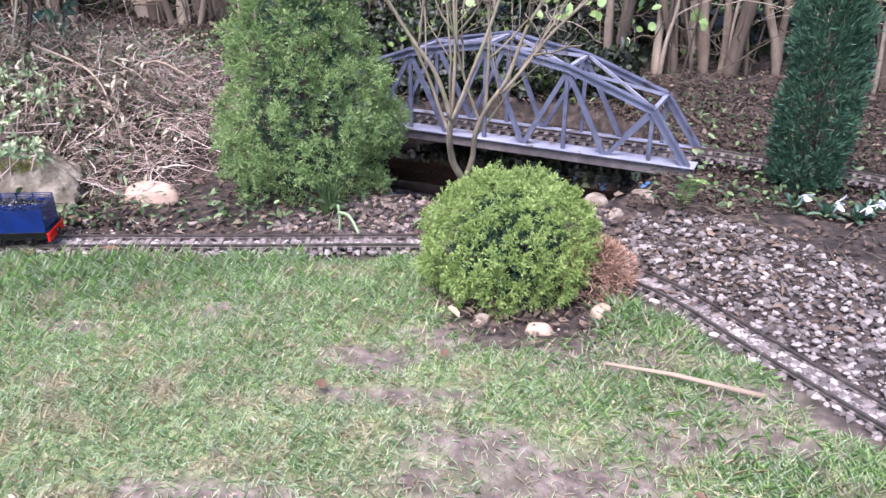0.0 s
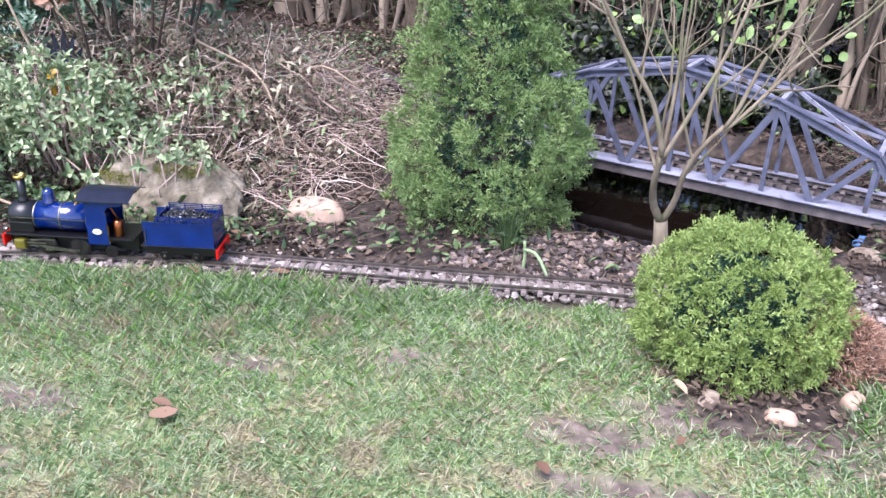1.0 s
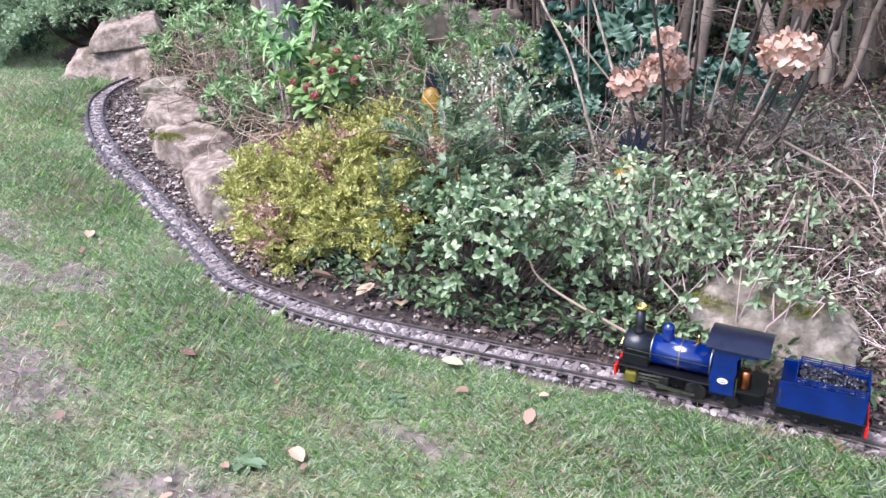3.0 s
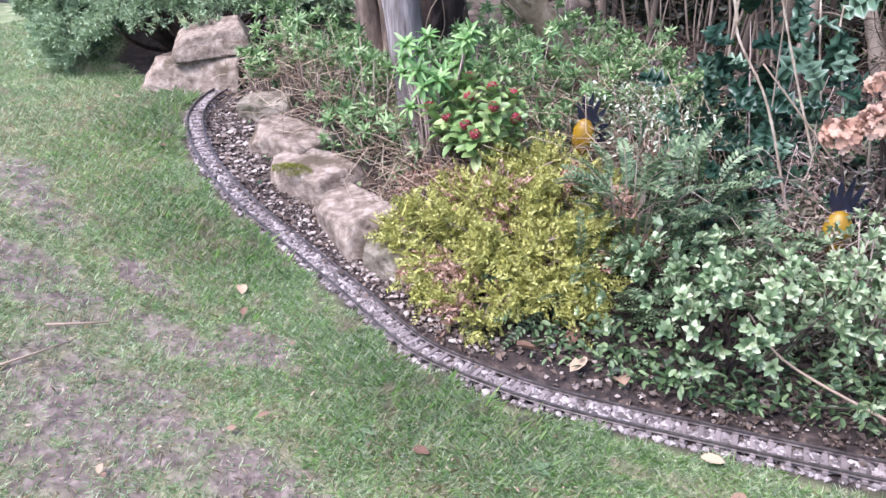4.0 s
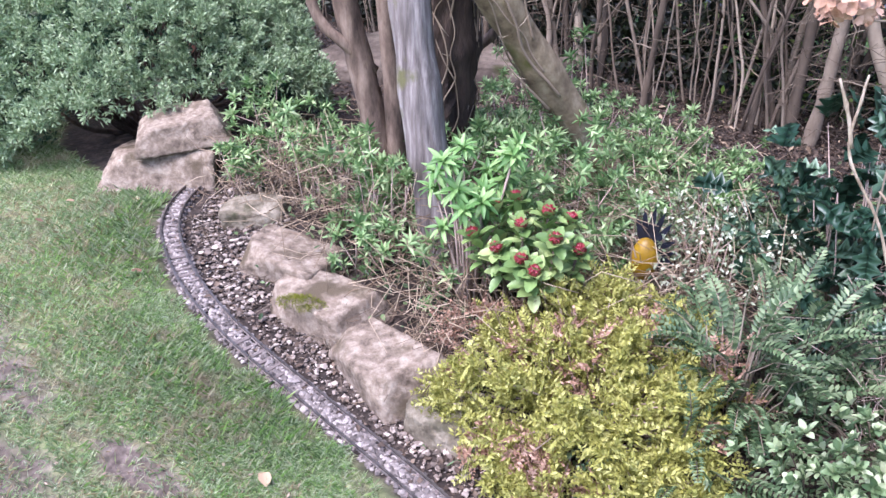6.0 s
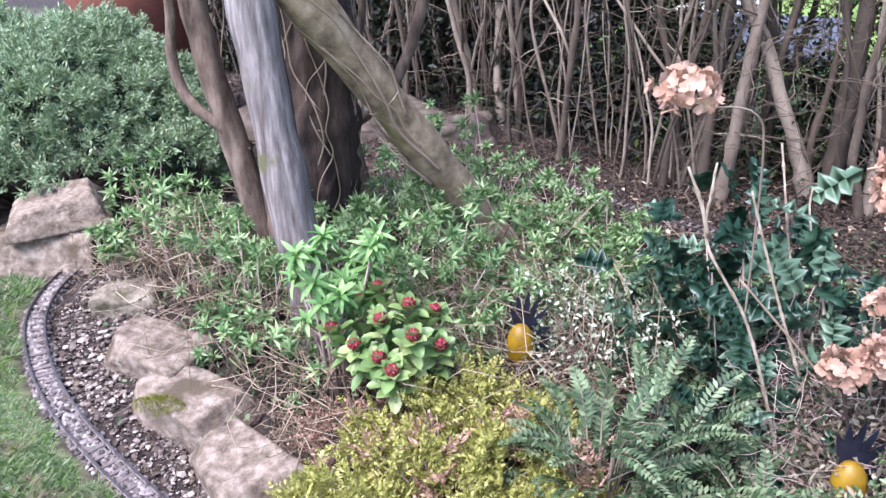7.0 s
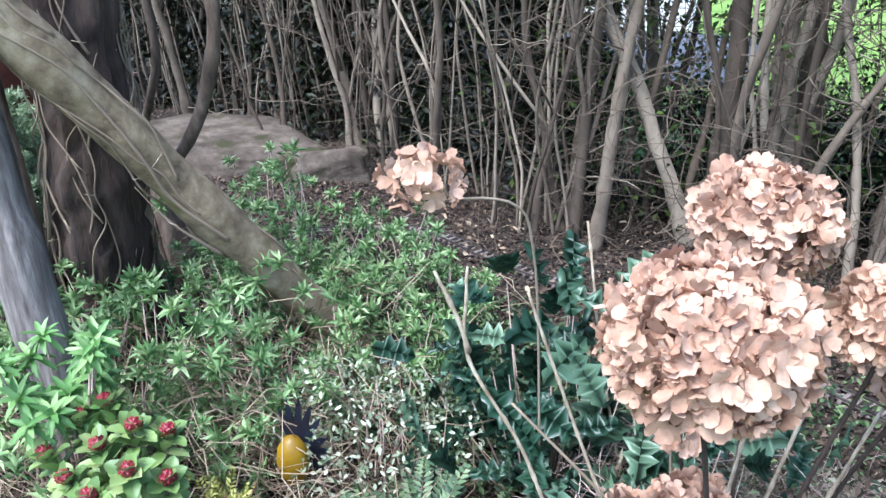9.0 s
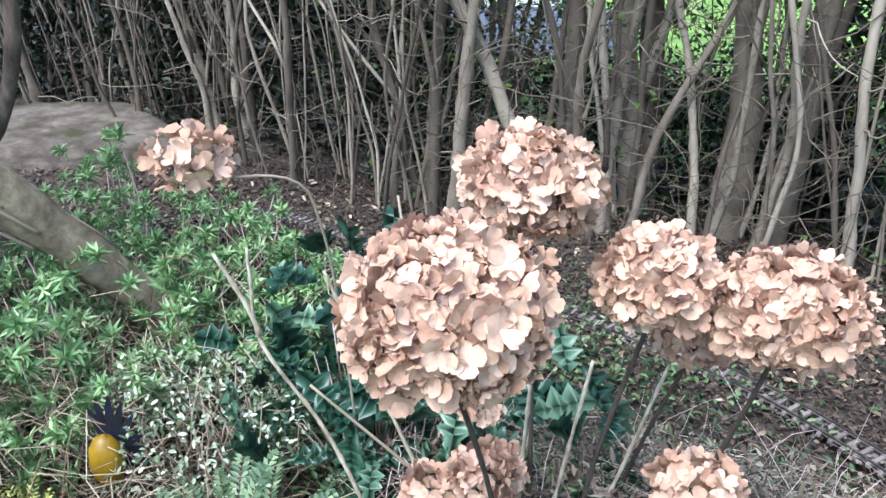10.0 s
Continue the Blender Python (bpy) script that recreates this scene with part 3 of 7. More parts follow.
tagged(part("water", bm, m), "still brown pond water under the bridge", "water", kind="structure")


# ---- turf: short blades, thin where it is worn ----
def turf(name, region, count, length, label, material=M_GRASS, zone=(-9, 9)):
    x0, x1, y0, y1 = region
    x, y = rng.uniform(x0, x1, count), rng.uniform(y0, y1, count)
    d = lawn_distance(x, y)
    ragged = 0.012 * np.sin(x * 60) + 0.012 * np.sin(x * 23 + 1)
    keep = (d < ragged) & (rng.uniform(size=count) > skirt(x, y)) & (rng.uniform(size=count) > 0.88 * mud_amount(x, y)) & (rng.uniform(size=count) > 0.45 * (0.5 + 0.5 * np.sin(x * 13 + 2.5 * np.sin(y * 11))) * smoothstep(-0.1, -0.3, d))
    keep &= rng.uniform(size=count) < smoothstep(zone[0], zone[0] + 0.25, d) * smoothstep(zone[1], zone[1] - 0.25, d)
    lush = smoothstep(-0.35, -0.02, d) * (0.5 + 0.5 * np.sin(x * 6 + 2 * np.sin(y * 5)))
    x, y, lush = x[keep], y[keep], lush[keep]
    k = len(x)
    tilt = rng.uniform(0.15, 1.25, k)
    a = rng.uniform(0, 2 * np.pi, k)
    dr = np.stack([np.cos(a) * np.sin(tilt), np.sin(a) * np.sin(tilt), np.cos(tilt)], 1)
    g = Geo()
    nn = np.stack([-np.cos(a) * np.cos(tilt), -np.sin(a) * np.cos(tilt), np.sin(tilt)], 1)
    leaves(g, np.stack([x, y, height(x, y) - 0.002], 1), dr, nn, length * rng.uniform(0.5, 1.4, k) * (1 + 0.8 * lush), rng.uniform(0.0008, 0.0017, k), cup=0.05, droop=0.3)
    return tagged(part(name, g, material), label, "grass", kind="stuff")


turf("lawn_grass", (-3.4, 0.95, 0.75, 2.1), 540000, 0.0175, "short patchy green lawn grass with worn yellowish spots")
turf("lawn_grass", (-5.6, -3.4, 0.9, 3.2), 130000, 0.023, "short green lawn grass beyond the curve of the track")
turf("dry_grass", (-4.2, 0.95, 0.75, 2.3), 80000, 0.022, "dry straw-coloured blades lying in the lawn", M_DRYBLADE, (-9, 0.0))
turf("lush_grass", (-3.8, 0.9, 1.2, 2.4), 70000, 0.021, "lush bright green grass along the edge of the track", M_LUSH, (-0.5, 0.3))


# ---- railway ----
ICO = bmesh.new()
bmesh.ops.create_icosphere(ICO, subdivisions=1, radius=0.5)
ICO.verts.ensure_lookup_table()
ICO_V = np.array([v.co[:] for v in ICO.verts])
ICO_F = np.array([[v.index for v in f.verts] for f in ICO.faces])
ICO.free()
ICO = bmesh.new()
bmesh.ops.create_icosphere(ICO, subdivisions=4, radius=1.0)
ICO.verts.ensure_lookup_table()
BALL_V = np.array([v.co[:] for v in ICO.verts])
BALL_F = np.array([[v.index for v in f.verts] for f in ICO.faces])
ICO.free()


def stones(geo, x, y, size, z=None, flat=0.7):
    k = len(x)
    v = ICO_V[None] * rng.uniform(0.55, 1.35, (k, len(ICO_V), 1)) * np.stack([size, size * rng.uniform(0.7, 1.2, k), size * flat], 1)[:, None]
    a = rng.uniform(0, 6.28, k)
    c, s = np.cos(a)[:, None], np.sin(a)[:, None]
    v = np.stack([v[..., 0] * c - v[..., 1] * s, v[..., 0] * s + v[..., 1] * c, v[..., 2]], -1)
    zz = height(x, y) if z is None else z
    v += np.stack([x, y, zz + size * flat * 0.22], 1)[:, None]
    geo.add(v.reshape(-1, 3), (ICO_F[None] + len(ICO_V) * np.arange(k)[:, None, None]).reshape(-1, 3))


GAUGE, RAIL_TOP = 0.049, 0.019
RAIL_PROFILE = [(-0.0038, 0.0), (0.0038, 0.0), (0.0038, 0.001), (0.0012, 0.002), (0.0012, 0.0055), (0.0025, 0.006), (0.0025, 0.0075), (-0.0025, 0.0075), (-0.0025, 0.006), (-0.0012, 0.0055), (-0.0012, 0.002), (-0.0038, 0.001)]


def rail(line, side):
    """A flat-bottomed rail that follows the line."""
    d = np.gradient(line, axis=0)
    nrm = unit(np.stack([-d[:, 1], d[:, 0], 0 * d[:, 0]], 1))
    base = line + nrm * side * GAUGE / 2 + np.array([0, 0, RAIL_TOP - 0.0075])
    prof = np.array(RAIL_PROFILE)
    k, m = len(line), len(prof)
    v = base[:, None] + nrm[:, None] * prof[None, :, :1] + np.array([0, 0, 1.0]) * prof[None, :, 1:]
    i = np.arange((k - 1) * m)
    p, q = (i // m) * m + i % m, (i // m) * m + (i + 1) % m
    return Geo().add(v.reshape(-1, 3), np.concatenate([np.stack([p, q + m, q], 1), np.stack([p, p + m, q + m], 1)]))


sleeper_bm = box(-0.005, 0.005, -0.0335, 0.0335, RAIL_TOP - 0.0155, RAIL_TOP - 0.0075, 0.0008)
for s in (-1, 1):
    box(-0.0035, 0.0035, s * GAUGE / 2 - 0.0055, s * GAUGE / 2 + 0.0055, RAIL_TOP - 0.0085, RAIL_TOP - 0.0055, 0, sleeper_bm)
SLEEPER = bpy.data.meshes.new("sleeper")
sleeper_bm.to_mesh(SLEEPER)
sleeper_bm.free()
SLEEPER.materials.append(M_SLEEPER)


def railway(name, line, label, pitch=0.03):
    th = thing(name, Matrix(), label, "railway track", "garden railway tracks")
    for s in (-1, 1):
        ob = part("rail", rail(line, s), M_RAIL, th, "worn steel rail")
        ob.data.polygons.foreach_set("use_smooth", np.zeros(len(ob.data.polygons), bool))
    run = np.concatenate([[0], np.cumsum(np.linalg.norm(np.diff(line, axis=0), axis=1))])
    d = np.gradient(line, axis=0)
    for s in np.arange(pitch / 2, run[-1], pitch):
        x, y, z = (np.interp(s, run, line[:, j]) for j in range(3))
        a = math.atan2(np.interp(s, run, d[:, 1]), np.interp(s, run, d[:, 0]))
        ob = part("sleeper", SLEEPER, None, th)
        ob.matrix_basis = pose(x, y, z, 0, 0, math.degrees(a) + rng.normal(0, 1.2))
    return th


split = int(np.argmin(np.hypot(TRACK[:, 0] + 3.74, TRACK[:, 1] - 2.6)))
railway("railway_track", TRACK[:split + 1], "narrow steel rails on sleepers in pale ballast along the lawn")
railway("railway_track", TRACK[split:], "narrow steel rails curving behind the shrubs to the bridge")
railway("railway_track", TRACK_EAST, "narrow steel rails leaving the bridge past a conifer")


def ballast(line, count, half, size, name, label, material=M_BALLAST):
    i = rng.integers(0, len(line) - 1, count)
    d = np.gradient(line, axis=0)
    nrm = unit(np.stack([-d[:, 1], d[:, 0], 0 * d[:, 0]], 1))[i]
    off = rng.normal(0, half * 0.55, count).clip(-half * 1.25, half * 0.95)
    along = line[i] + rng.uniform(0, 1, (count, 1)) * (line[i + 1] - line[i])
    x, y = along[:, 0] + nrm[:, 0] * off, along[:, 1] + nrm[:, 1] * off
    z = np.maximum(along[:, 2], height(x, y)) + 0.0025 - 0.006 * (np.abs(np.abs(off) - GAUGE / 2) < 0.0055) - 0.03 * np.maximum(0, np.abs(off) / half - 0.8)
    g = Geo()
    stones(g, x, y, size * rng.uniform(0.6, 1.45, count), z)
    ob = part(name, g, material)
    ob.data.polygons.foreach_set("use_smooth", np.zeros(len(ob.data.polygons), bool))
    return tagged(ob, label, "gravel", kind="stuff")


ballast(TRACK[:split + 1], 12000, 0.036, 0.0135, "track_ballast", "pale pinkish grey ballast chippings between the sleepers")
ballast(TRACK[split:], 3600, 0.04, 0.011, "track_ballast", "dull dark ballast under the far rails", M_PEBBLE)
ballast(TRACK_EAST, 1200, 0.045, 0.011, "track_ballast", "dark ballast under the rails beside the bridge", M_PEBBLE)


def scatter_in(poly, count):
    poly = np.asarray(poly, float)
    x = rng.uniform(poly[:, 0].min(), poly[:, 0].max(), count)
    y = rng.uniform(poly[:, 1].min(), poly[:, 1].max(), count)
    k = inside(poly, x, y)
    return x[k], y[k]


# the gravel bank beyond the curve, and chippings beside the boulders
x, y = scatter_in([(0.14, 2.02), (0.22, 2.2), (0.36, 2.2), (0.62, 1.98), (0.85, 1.65), (1.1, 1.2), (1.3, 0.6), (1.15, 0.45), (0.86, 1.0), (0.6, 1.4), (0.42, 1.66), (0.27, 1.88)], 24000)
g = Geo()
stones(g, x, y, 0.005 + 0.015 * rng.uniform(0, 1, len(x)) ** 2.2, height(x, y) + rng.uniform(-0.002, 0.005, len(x)), 0.6)
ob = tagged(part("gravel", g, M_BALLAST), "pinkish grey gravel bank beside the curved track", "gravel", kind="stuff")
ob.data.polygons.foreach_set("use_smooth", np.zeros(len(ob.data.polygons), bool))
x, y = scatter_in([(-2.15, 1.77), (-2.3, 1.77), (-2.55, 1.86), (-2.83, 1.95), (-3.07, 2.005), (-3.27, 2.065), (-3.44, 2.155), (-3.57, 2.285), (-3.665, 2.5), (-3.5, 2.62), (-3.3, 2.4), (-3.05, 2.22), (-2.75, 2.1), (-2.4, 1.93), (-2.15, 1.83)], 19000)
x2, y2 = scatter_in([(-0.75, 1.98), (-1.27, 1.93), (-1.65, 1.84), (-1.93, 1.77), (-2.2, 1.76), (-2.2, 1.9), (-1.6, 1.95), (-1.2, 2.02), (-0.75, 2.08)], 1700)
x, y = np.concatenate([x, x2]), np.concatenate([y, y2])
g = Geo()
stones(g, x, y, 0.004 + 0.016 * rng.uniform(0, 1, len(x)) ** 3.5, height(x, y) + rng.uniform(0.0, 0.008, len(x)), 0.5)
ob = tagged(part("gravel", g, M_CHIP), "loose pale tan chippings between the track and the boulders", "gravel", kind="stuff")
ob.data.polygons.foreach_set("use_smooth", np.zeros(len(ob.data.polygons), bool))

x, y = scatter_in([(-0.62, 2.05), (-0.1, 2.06), (0.16, 2.06), (0.16, 2.25), (-0.1, 2.235), (-0.3, 2.24), (-0.5, 2.2)], 1700)
g = Geo()
stones(g, x, y, rng.uniform(0.005, 0.02, len(x)))
ob = tagged(part("gravel", g, M_PEBBLE), "mixed dark and pinkish pebbles between track and pond", "gravel", kind="stuff")
ob.data.polygons.foreach_set("use_smooth", np.zeros(len(ob.data.polygons), bool))

# ---- bowstring bridge ----
B0, B1 = Vector((-0.653, 2.781, 0)), Vector((0.357, 2.424, 0))
SPAN = (B1 - B0).length
BRIDGE_W = 0.165
bridge = thing("truss_bridge", Matrix.Translation(B0) @ Matrix.Rotation(math.atan2(B1.y - B0.y, B1.x - B0.x), 4, "Z"), "blue-grey steel bowstring truss bridge of a model railway over a pond", "bridge")


def bar(a, b, w, h, bm=None, side=(0, 1, 0)):
    """A square bar from a to b, w wide across and h deep."""
    bm = bm or bmesh.new()
    a, b = Vector(a), Vector(b)
    d = (b - a).normalized()
    s = Vector(side)
    s = (s - d * s.dot(d)).normalized()
    t = d.cross(s)
    vs = [bm.verts.new(e + s * i * w / 2 + t * j * h / 2) for e in (a, b) for i, j in ((-1, -1), (1, -1), (1, 1), (-1, 1))]
    for f in ((3, 2, 1, 0), (4, 5, 6, 7), (0, 1, 5, 4), (1, 2, 6, 5), (2, 3, 7, 6), (3, 0, 4, 7)):
        bm.faces.new([vs[k] for k in f])
    bmesh.ops.recalc_face_normals(bm, faces=bm.faces)
    return bm


mid = SPAN / 2
TOPS = [(mid + k * 0.2205, z) for k, z in ((-2, 0.187), (-1, 0.268), (0, 0.307), (1, 0.268), (2, 0.187))]
DECK_Z = 0.055
FEET = [(0.0, DECK_Z), (mid - 0.331, DECK_Z), (mid - 0.11, DECK_Z), (mid + 0.11, DECK_Z), (mid + 0.331, DECK_Z), (SPAN, DECK_Z)]
for y in (0.0, BRIDGE_W):
    arch = [FEET[0]] + TOPS + [FEET[-1]]
    for a, b in zip(arch, arch[1:]):
        ch = part("top_chord", bar((a[0], y, a[1]), (b[0], y, b[1]), 0.006, 0.014), M_BRIDGE, bridge)
        for s in (-1, 1):
            off = Vector((-(b[1] - a[1]), 0, b[0] - a[0])).normalized() * 0.0075 * s
            part("flange", bar(Vector((a[0], y, a[1])) + off, Vector((b[0], y, b[1])) + off, 0.019, 0.0035), M_BRIDGE, ch)
    for i, (tx, tz) in enumerate(TOPS):
        for fx, fz in (FEET[i], FEET[i + 1]):
            if (i, fx) in ((0, FEET[0][0]), (4, FEET[5][0])):
                continue
            part("diagonal", bar((tx, y, tz - 0.006), (fx, y, fz), 0.009, 0.012), M_BRIDGE, bridge)
        part("hanger", bar((tx, y, tz - 0.006), (tx, y, DECK_Z), 0.007, 0.010), M_BRIDGE, bridge)
    part("side_girder", bar((-0.02, y, DECK_Z - 0.012), (SPAN + 0.02, y, DECK_Z - 0.012), 0.007, 0.026), M_BEAM, bridge, "rusty weathered girder")
    part("walkway", box(-0.02, SPAN + 0.02, y + (-0.014 if y == 0 else -0.042), y + (0.042 if y == 0 else 0.014), DECK_Z + 0.0015, DECK_Z + 0.0055, 0.001), M_DECK, bridge, "pale grey deck plate")
for (ax, az), (bx, bz) in zip(TOPS, TOPS[1:]):
    part("wind_brace", bar((ax, 0, az), (bx, BRIDGE_W, bz), 0.008, 0.004, side=(0, 0, 1)), M_DECK, bridge)
    part("wind_brace", bar((ax, BRIDGE_W, az + 0.0045), (bx, 0, bz + 0.0045), 0.008, 0.004, side=(0, 0, 1)), M_DECK, bridge)
for ax, az in TOPS:
    part("cross_strut", bar((ax, 0, az), (ax, BRIDGE_W, az), 0.011, 0.008, side=(1, 0, 0)), M_DECK, bridge)
for k in range(11):
    xx = 0.03 + k * (SPAN - 0.06) / 10
    part("cross_beam", bar((xx, 0.0, DECK_Z - 0.018), (xx, BRIDGE_W, DECK_Z - 0.018), 0.010, 0.016, side=(1, 0, 0)), M_BEAM, bridge)
part("deck_board", box(-0.02, SPAN + 0.02, 0.044, BRIDGE_W - 0.044, DECK_Z - 0.008, DECK_Z - 0.003), M_BEAM, bridge)
bridge_line = np.array([(B0 + (B1 - B0) * k / 40 + Vector((0.3338, 0.9426, 0)) * BRIDGE_W / 2 + Vector((0, 0, DECK_Z - 0.001)))[:] for k in range(-1, 42)])
railway("railway_track", bridge_line, "narrow steel rails across the bridge deck")

# ---- steam locomotive and tender ----
i0 = int(np.argmin(np.abs(TRACK[:, 0] + 1.374) + (TRACK[:, 1] > 2.3) * 9))
i1 = int(np.argmin(np.abs(TRACK[:, 0] + 0.97) + (TRACK[:, 1] > 2.3) * 9))
nose, tail = Vector(TRACK[i0]), Vector(TRACK[i1])
fwd = (nose - tail).normalized()
HEAD = math.degrees(math.atan2(fwd.y, fwd.x))
loco = thing("steam_locomotive", Matrix.Translation(nose - fwd * 0.245 + Vector((0, 0, RAIL_TOP))) @ Matrix.Rotation(radians(HEAD), 4, "Z"), "glossy blue and black model steam locomotive with brass trim", "locomotive")
tender = thing("tender", Matrix.Translation(nose - fwd * 0.402 + Vector((0, 0, RAIL_TOP))) @ Matrix.Rotation(radians(HEAD), 4, "Z"), "blue model railway tender heaped with black coal on the track", "tender")


def wheel(parent, x, y, r, spokes=8):
    out = 1 if y > 0 else -1
    prof = [(r * 0.78, -0.003), (r * 1.1, -0.003), (r * 1.1, -0.0018), (r, -0.0012), (r * 0.985, 0.003), (r * 0.80, 0.003)]
    w = part("wheel", lathe([(a, -out * h) for a, h in prof] if out < 0 else prof, "Y", 24, (x, y, r)), M_WHEEL, parent)
    hub = lathe([(r * 0.26, -0.0035), (r * 0.26, 0.0035)], "Y", 12, (x, y, r))
    for k in range(spokes):
        a = 2 * math.pi * k / spokes
        bar((x + 0.2 * r * math.cos(a), y, r + 0.2 * r * math.sin(a)), (x + 0.82 * r * math.cos(a), y, r + 0.82 * r * math.sin(a)), 0.0025, 0.002, hub)
    part("spokes", hub, M_BLACK, w)


def locomotive():
    part("frame", box(-0.005, 0.238, -0.017, 0.017, 0.012, 0.040, 0.001), M_BLACK, loco)
    part("running_plate", box(0.0, 0.238, -0.036, 0.036, 0.0385, 0.0415, 0.0006), M_BLACK, loco)
    part("buffer_beam", box(0.238, 0.242, -0.040, 0.040, 0.020, 0.0405, 0.0008), M_RED, loco, "red front buffer beam")
    part("buffer", lathe([(0.004, 0.242), (0.003, 0.247), (0.008, 0.2475), (0.008, 0.2495)], "X", 16, (0, 0, 0.031)), M_STEEL, loco)
    zc, r = 0.068, 0.0265
    part("smokebox", lathe([(r * 0.9, 0.233), (r * 1.03, 0.230), (r * 1.03, 0.186)][::-1], "X", 40, (0, 0, zc)), M_BLACK, loco)
    door = part("smokebox_door", lathe([(r * 0.86, 0.232), (r * 0.8, 0.235), (r * 0.4, 0.238), (r * 0.08, 0.239)], "X", 32, (0, 0, zc)), M_BLACK, loco)
    part("door_handle", bar((0.2405, -0.006, zc + 0.004), (0.2405, 0.006, zc - 0.004), 0.0015, 0.0015), M_BRASS, door)
    part("smokebox_saddle", box(0.186, 0.233, -0.027, 0.027, 0.0415, 0.064, 0.003), M_BLACK, loco)
    part("boiler", lathe([(r, 0.186), (r, 0.082)], "X", 40, (0, 0, zc)), M_BLUE, loco)
    for x in (0.1855, 0.1375, 0.086):
        part("boiler_band", lathe([(r * 1.025, x - 0.0016), (r * 1.035, x), (r * 1.025, x + 0.0016)], "X", 40, (0, 0, zc)), M_STEEL, loco, "bright metal boiler band")
    ch = part("chimney", lathe([(0.0125, zc + r - 0.004), (0.0088, zc + r + 0.004), (0.0072, zc + r + 0.012), (0.0082, 0.138)], "Z", 24, (0.212, 0, 0)), M_BLACK, loco)
    part("chimney_cap", lathe([(0.0085, 0.138), (0.0115, 0.141), (0.0112, 0.1445), (0.0088, 0.146), (0.0078, 0.1445), (0.007, 0.139)], "Z", 24, (0.212, 0, 0)), M_BRASS, ch, "brass chimney cap")
    part("steam_dome", lathe([(0.014, zc + r - 0.005), (0.0112, zc + r + 0.001), (0.0106, zc + r + 0.018), (0.0092, zc + r + 0.0235), (0.005, zc + r + 0.0265), (0.0008, zc + r + 0.0275)], "Z", 28, (0.163, 0, 0)), M_BLUE, loco)
    part("safety_valve", lathe([(0.0052, zc + r - 0.003), (0.0036, zc + r + 0.003), (0.0027, zc + r + 0.010), (0.0036, zc + r + 0.012), (0.0018, zc + r + 0.0165)], "Z", 16, (0.112, 0, 0)), M_BRASS, loco)
    part("firebox_cladding", box(0.064, 0.086, -0.027, 0.027, 0.041, 0.072, 0.004), M_BLUE, loco)
    # cab: front sheet with two round-topped windows, side sheets with an open cut-out, curved roof
    cab = part("cab", box(0.078, 0.081, -0.037, 0.037, 0.0415, 0.112, 0.0005), M_BLUE, loco)
    for s in (-1, 1):
        w = lathe([(0.0068, 0.0808), (0.0078, 0.0818), (0.0078, 0.0826), (0.0066, 0.0826)], "X", 20, (0, s * 0.02, 0.1))
        part("window_ring", w, M_BRASS, cab)
        side = bmesh.new()
        prof = [(0.081, 0.030), (0.081, 0.113), (0.012, 0.113), (0.012, 0.108), (0.038, 0.105), (0.044, 0.097), (0.042, 0.075), (0.044, 0.066), (0.042, 0.030)]
        lo = [side.verts.new((x, s * 0.0375, z)) for x, z in prof]
        hi = [side.verts.new((x, s * 0.0362, z)) for x, z in prof]
        side.faces.new(lo)
        side.faces.new(hi[::-1])
        for k in range(len(prof)):
            side.faces.new((lo[k], hi[k], hi[(k + 1) % len(prof)], lo[(k + 1) % len(prof)]))
        bmesh.ops.recalc_face_normals(side, faces=side.faces)
        part("side_sheet", side, M_BLUE, cab)
        pl = part("name_plate", lathe([(0.0095, -0.0006), (0.0095, 0.0006)], "Y", 28), M_BRASS, loco, "oval cream name plate")
        pl.matrix_basis = Matrix.Translation((0.062, s * 0.0382, 0.056)) @ Matrix.Diagonal((1, 1, 0.62, 1))
        fl = part("plate_field", lathe([(0.0083, -0.0009), (0.0083, 0.0009)], "Y", 28), M_CREAM, pl)
        for k in (-1, 1):
            part("lettering", box(-0.0055, 0.0055, -0.0012, 0.0012, 0.003 * k - 0.0011, 0.003 * k + 0.0011), M_BLUE, pl)
        part("handrail", bar((0.040, s * 0.040, 0.034), (0.040, s * 0.040, 0.068), 0.0013, 0.0013), M_BRASS, loco)
        part("handrail", bar((0.088, s * 0.029, zc + 0.004), (0.225, s * 0.029, zc + 0.004), 0.0013, 0.0013), M_STEEL, loco)
        part("cylinder", box(0.203, 0.224, s * 0.029 - 0.0085, s * 0.029 + 0.0085, 0.011, 0.031, 0.003), M_OLIVE, loco, "olive painted cylinder block")
        part("piston_rod", bar((0.203, s * 0.032, 0.0185), (0.172, s * 0.032, 0.0185), 0.002, 0.002), M_STEEL, loco)
        part("slide_bar", bar((0.203, s * 0.032, 0.0235), (0.165, s * 0.032, 0.0235), 0.0022, 0.0018), M_STEEL, loco)
        part("connecting_rod", bar((0.172, s * 0.0335, 0.0185), (0.108, s * 0.0335, 0.012), 0.002, 0.004), M_STEEL, loco)
        part("coupling_rod", bar((0.168, s * 0.031, 0.0115), (0.104, s * 0.031, 0.0115), 0.002, 0.0042), M_STEEL, loco)
        part("valve_gear", bar((0.150, s * 0.027, 0.030), (0.205, s * 0.027, 0.027), 0.002, 0.0025), M_STEEL, loco)
        part("lamp", lathe([(0.003, 0.236), (0.0038, 0.238), (0.0038, 0.243), (0.0028, 0.2435)], "X", 14, (0, s * 0.026, 0.047)), M_STEEL, loco)
        for x in (0.168, 0.104):
            wheel(loco, x, s * GAUGE / 2, 0.0175)
        wheel(loco, 0.045, s * GAUGE / 2, 0.0115)
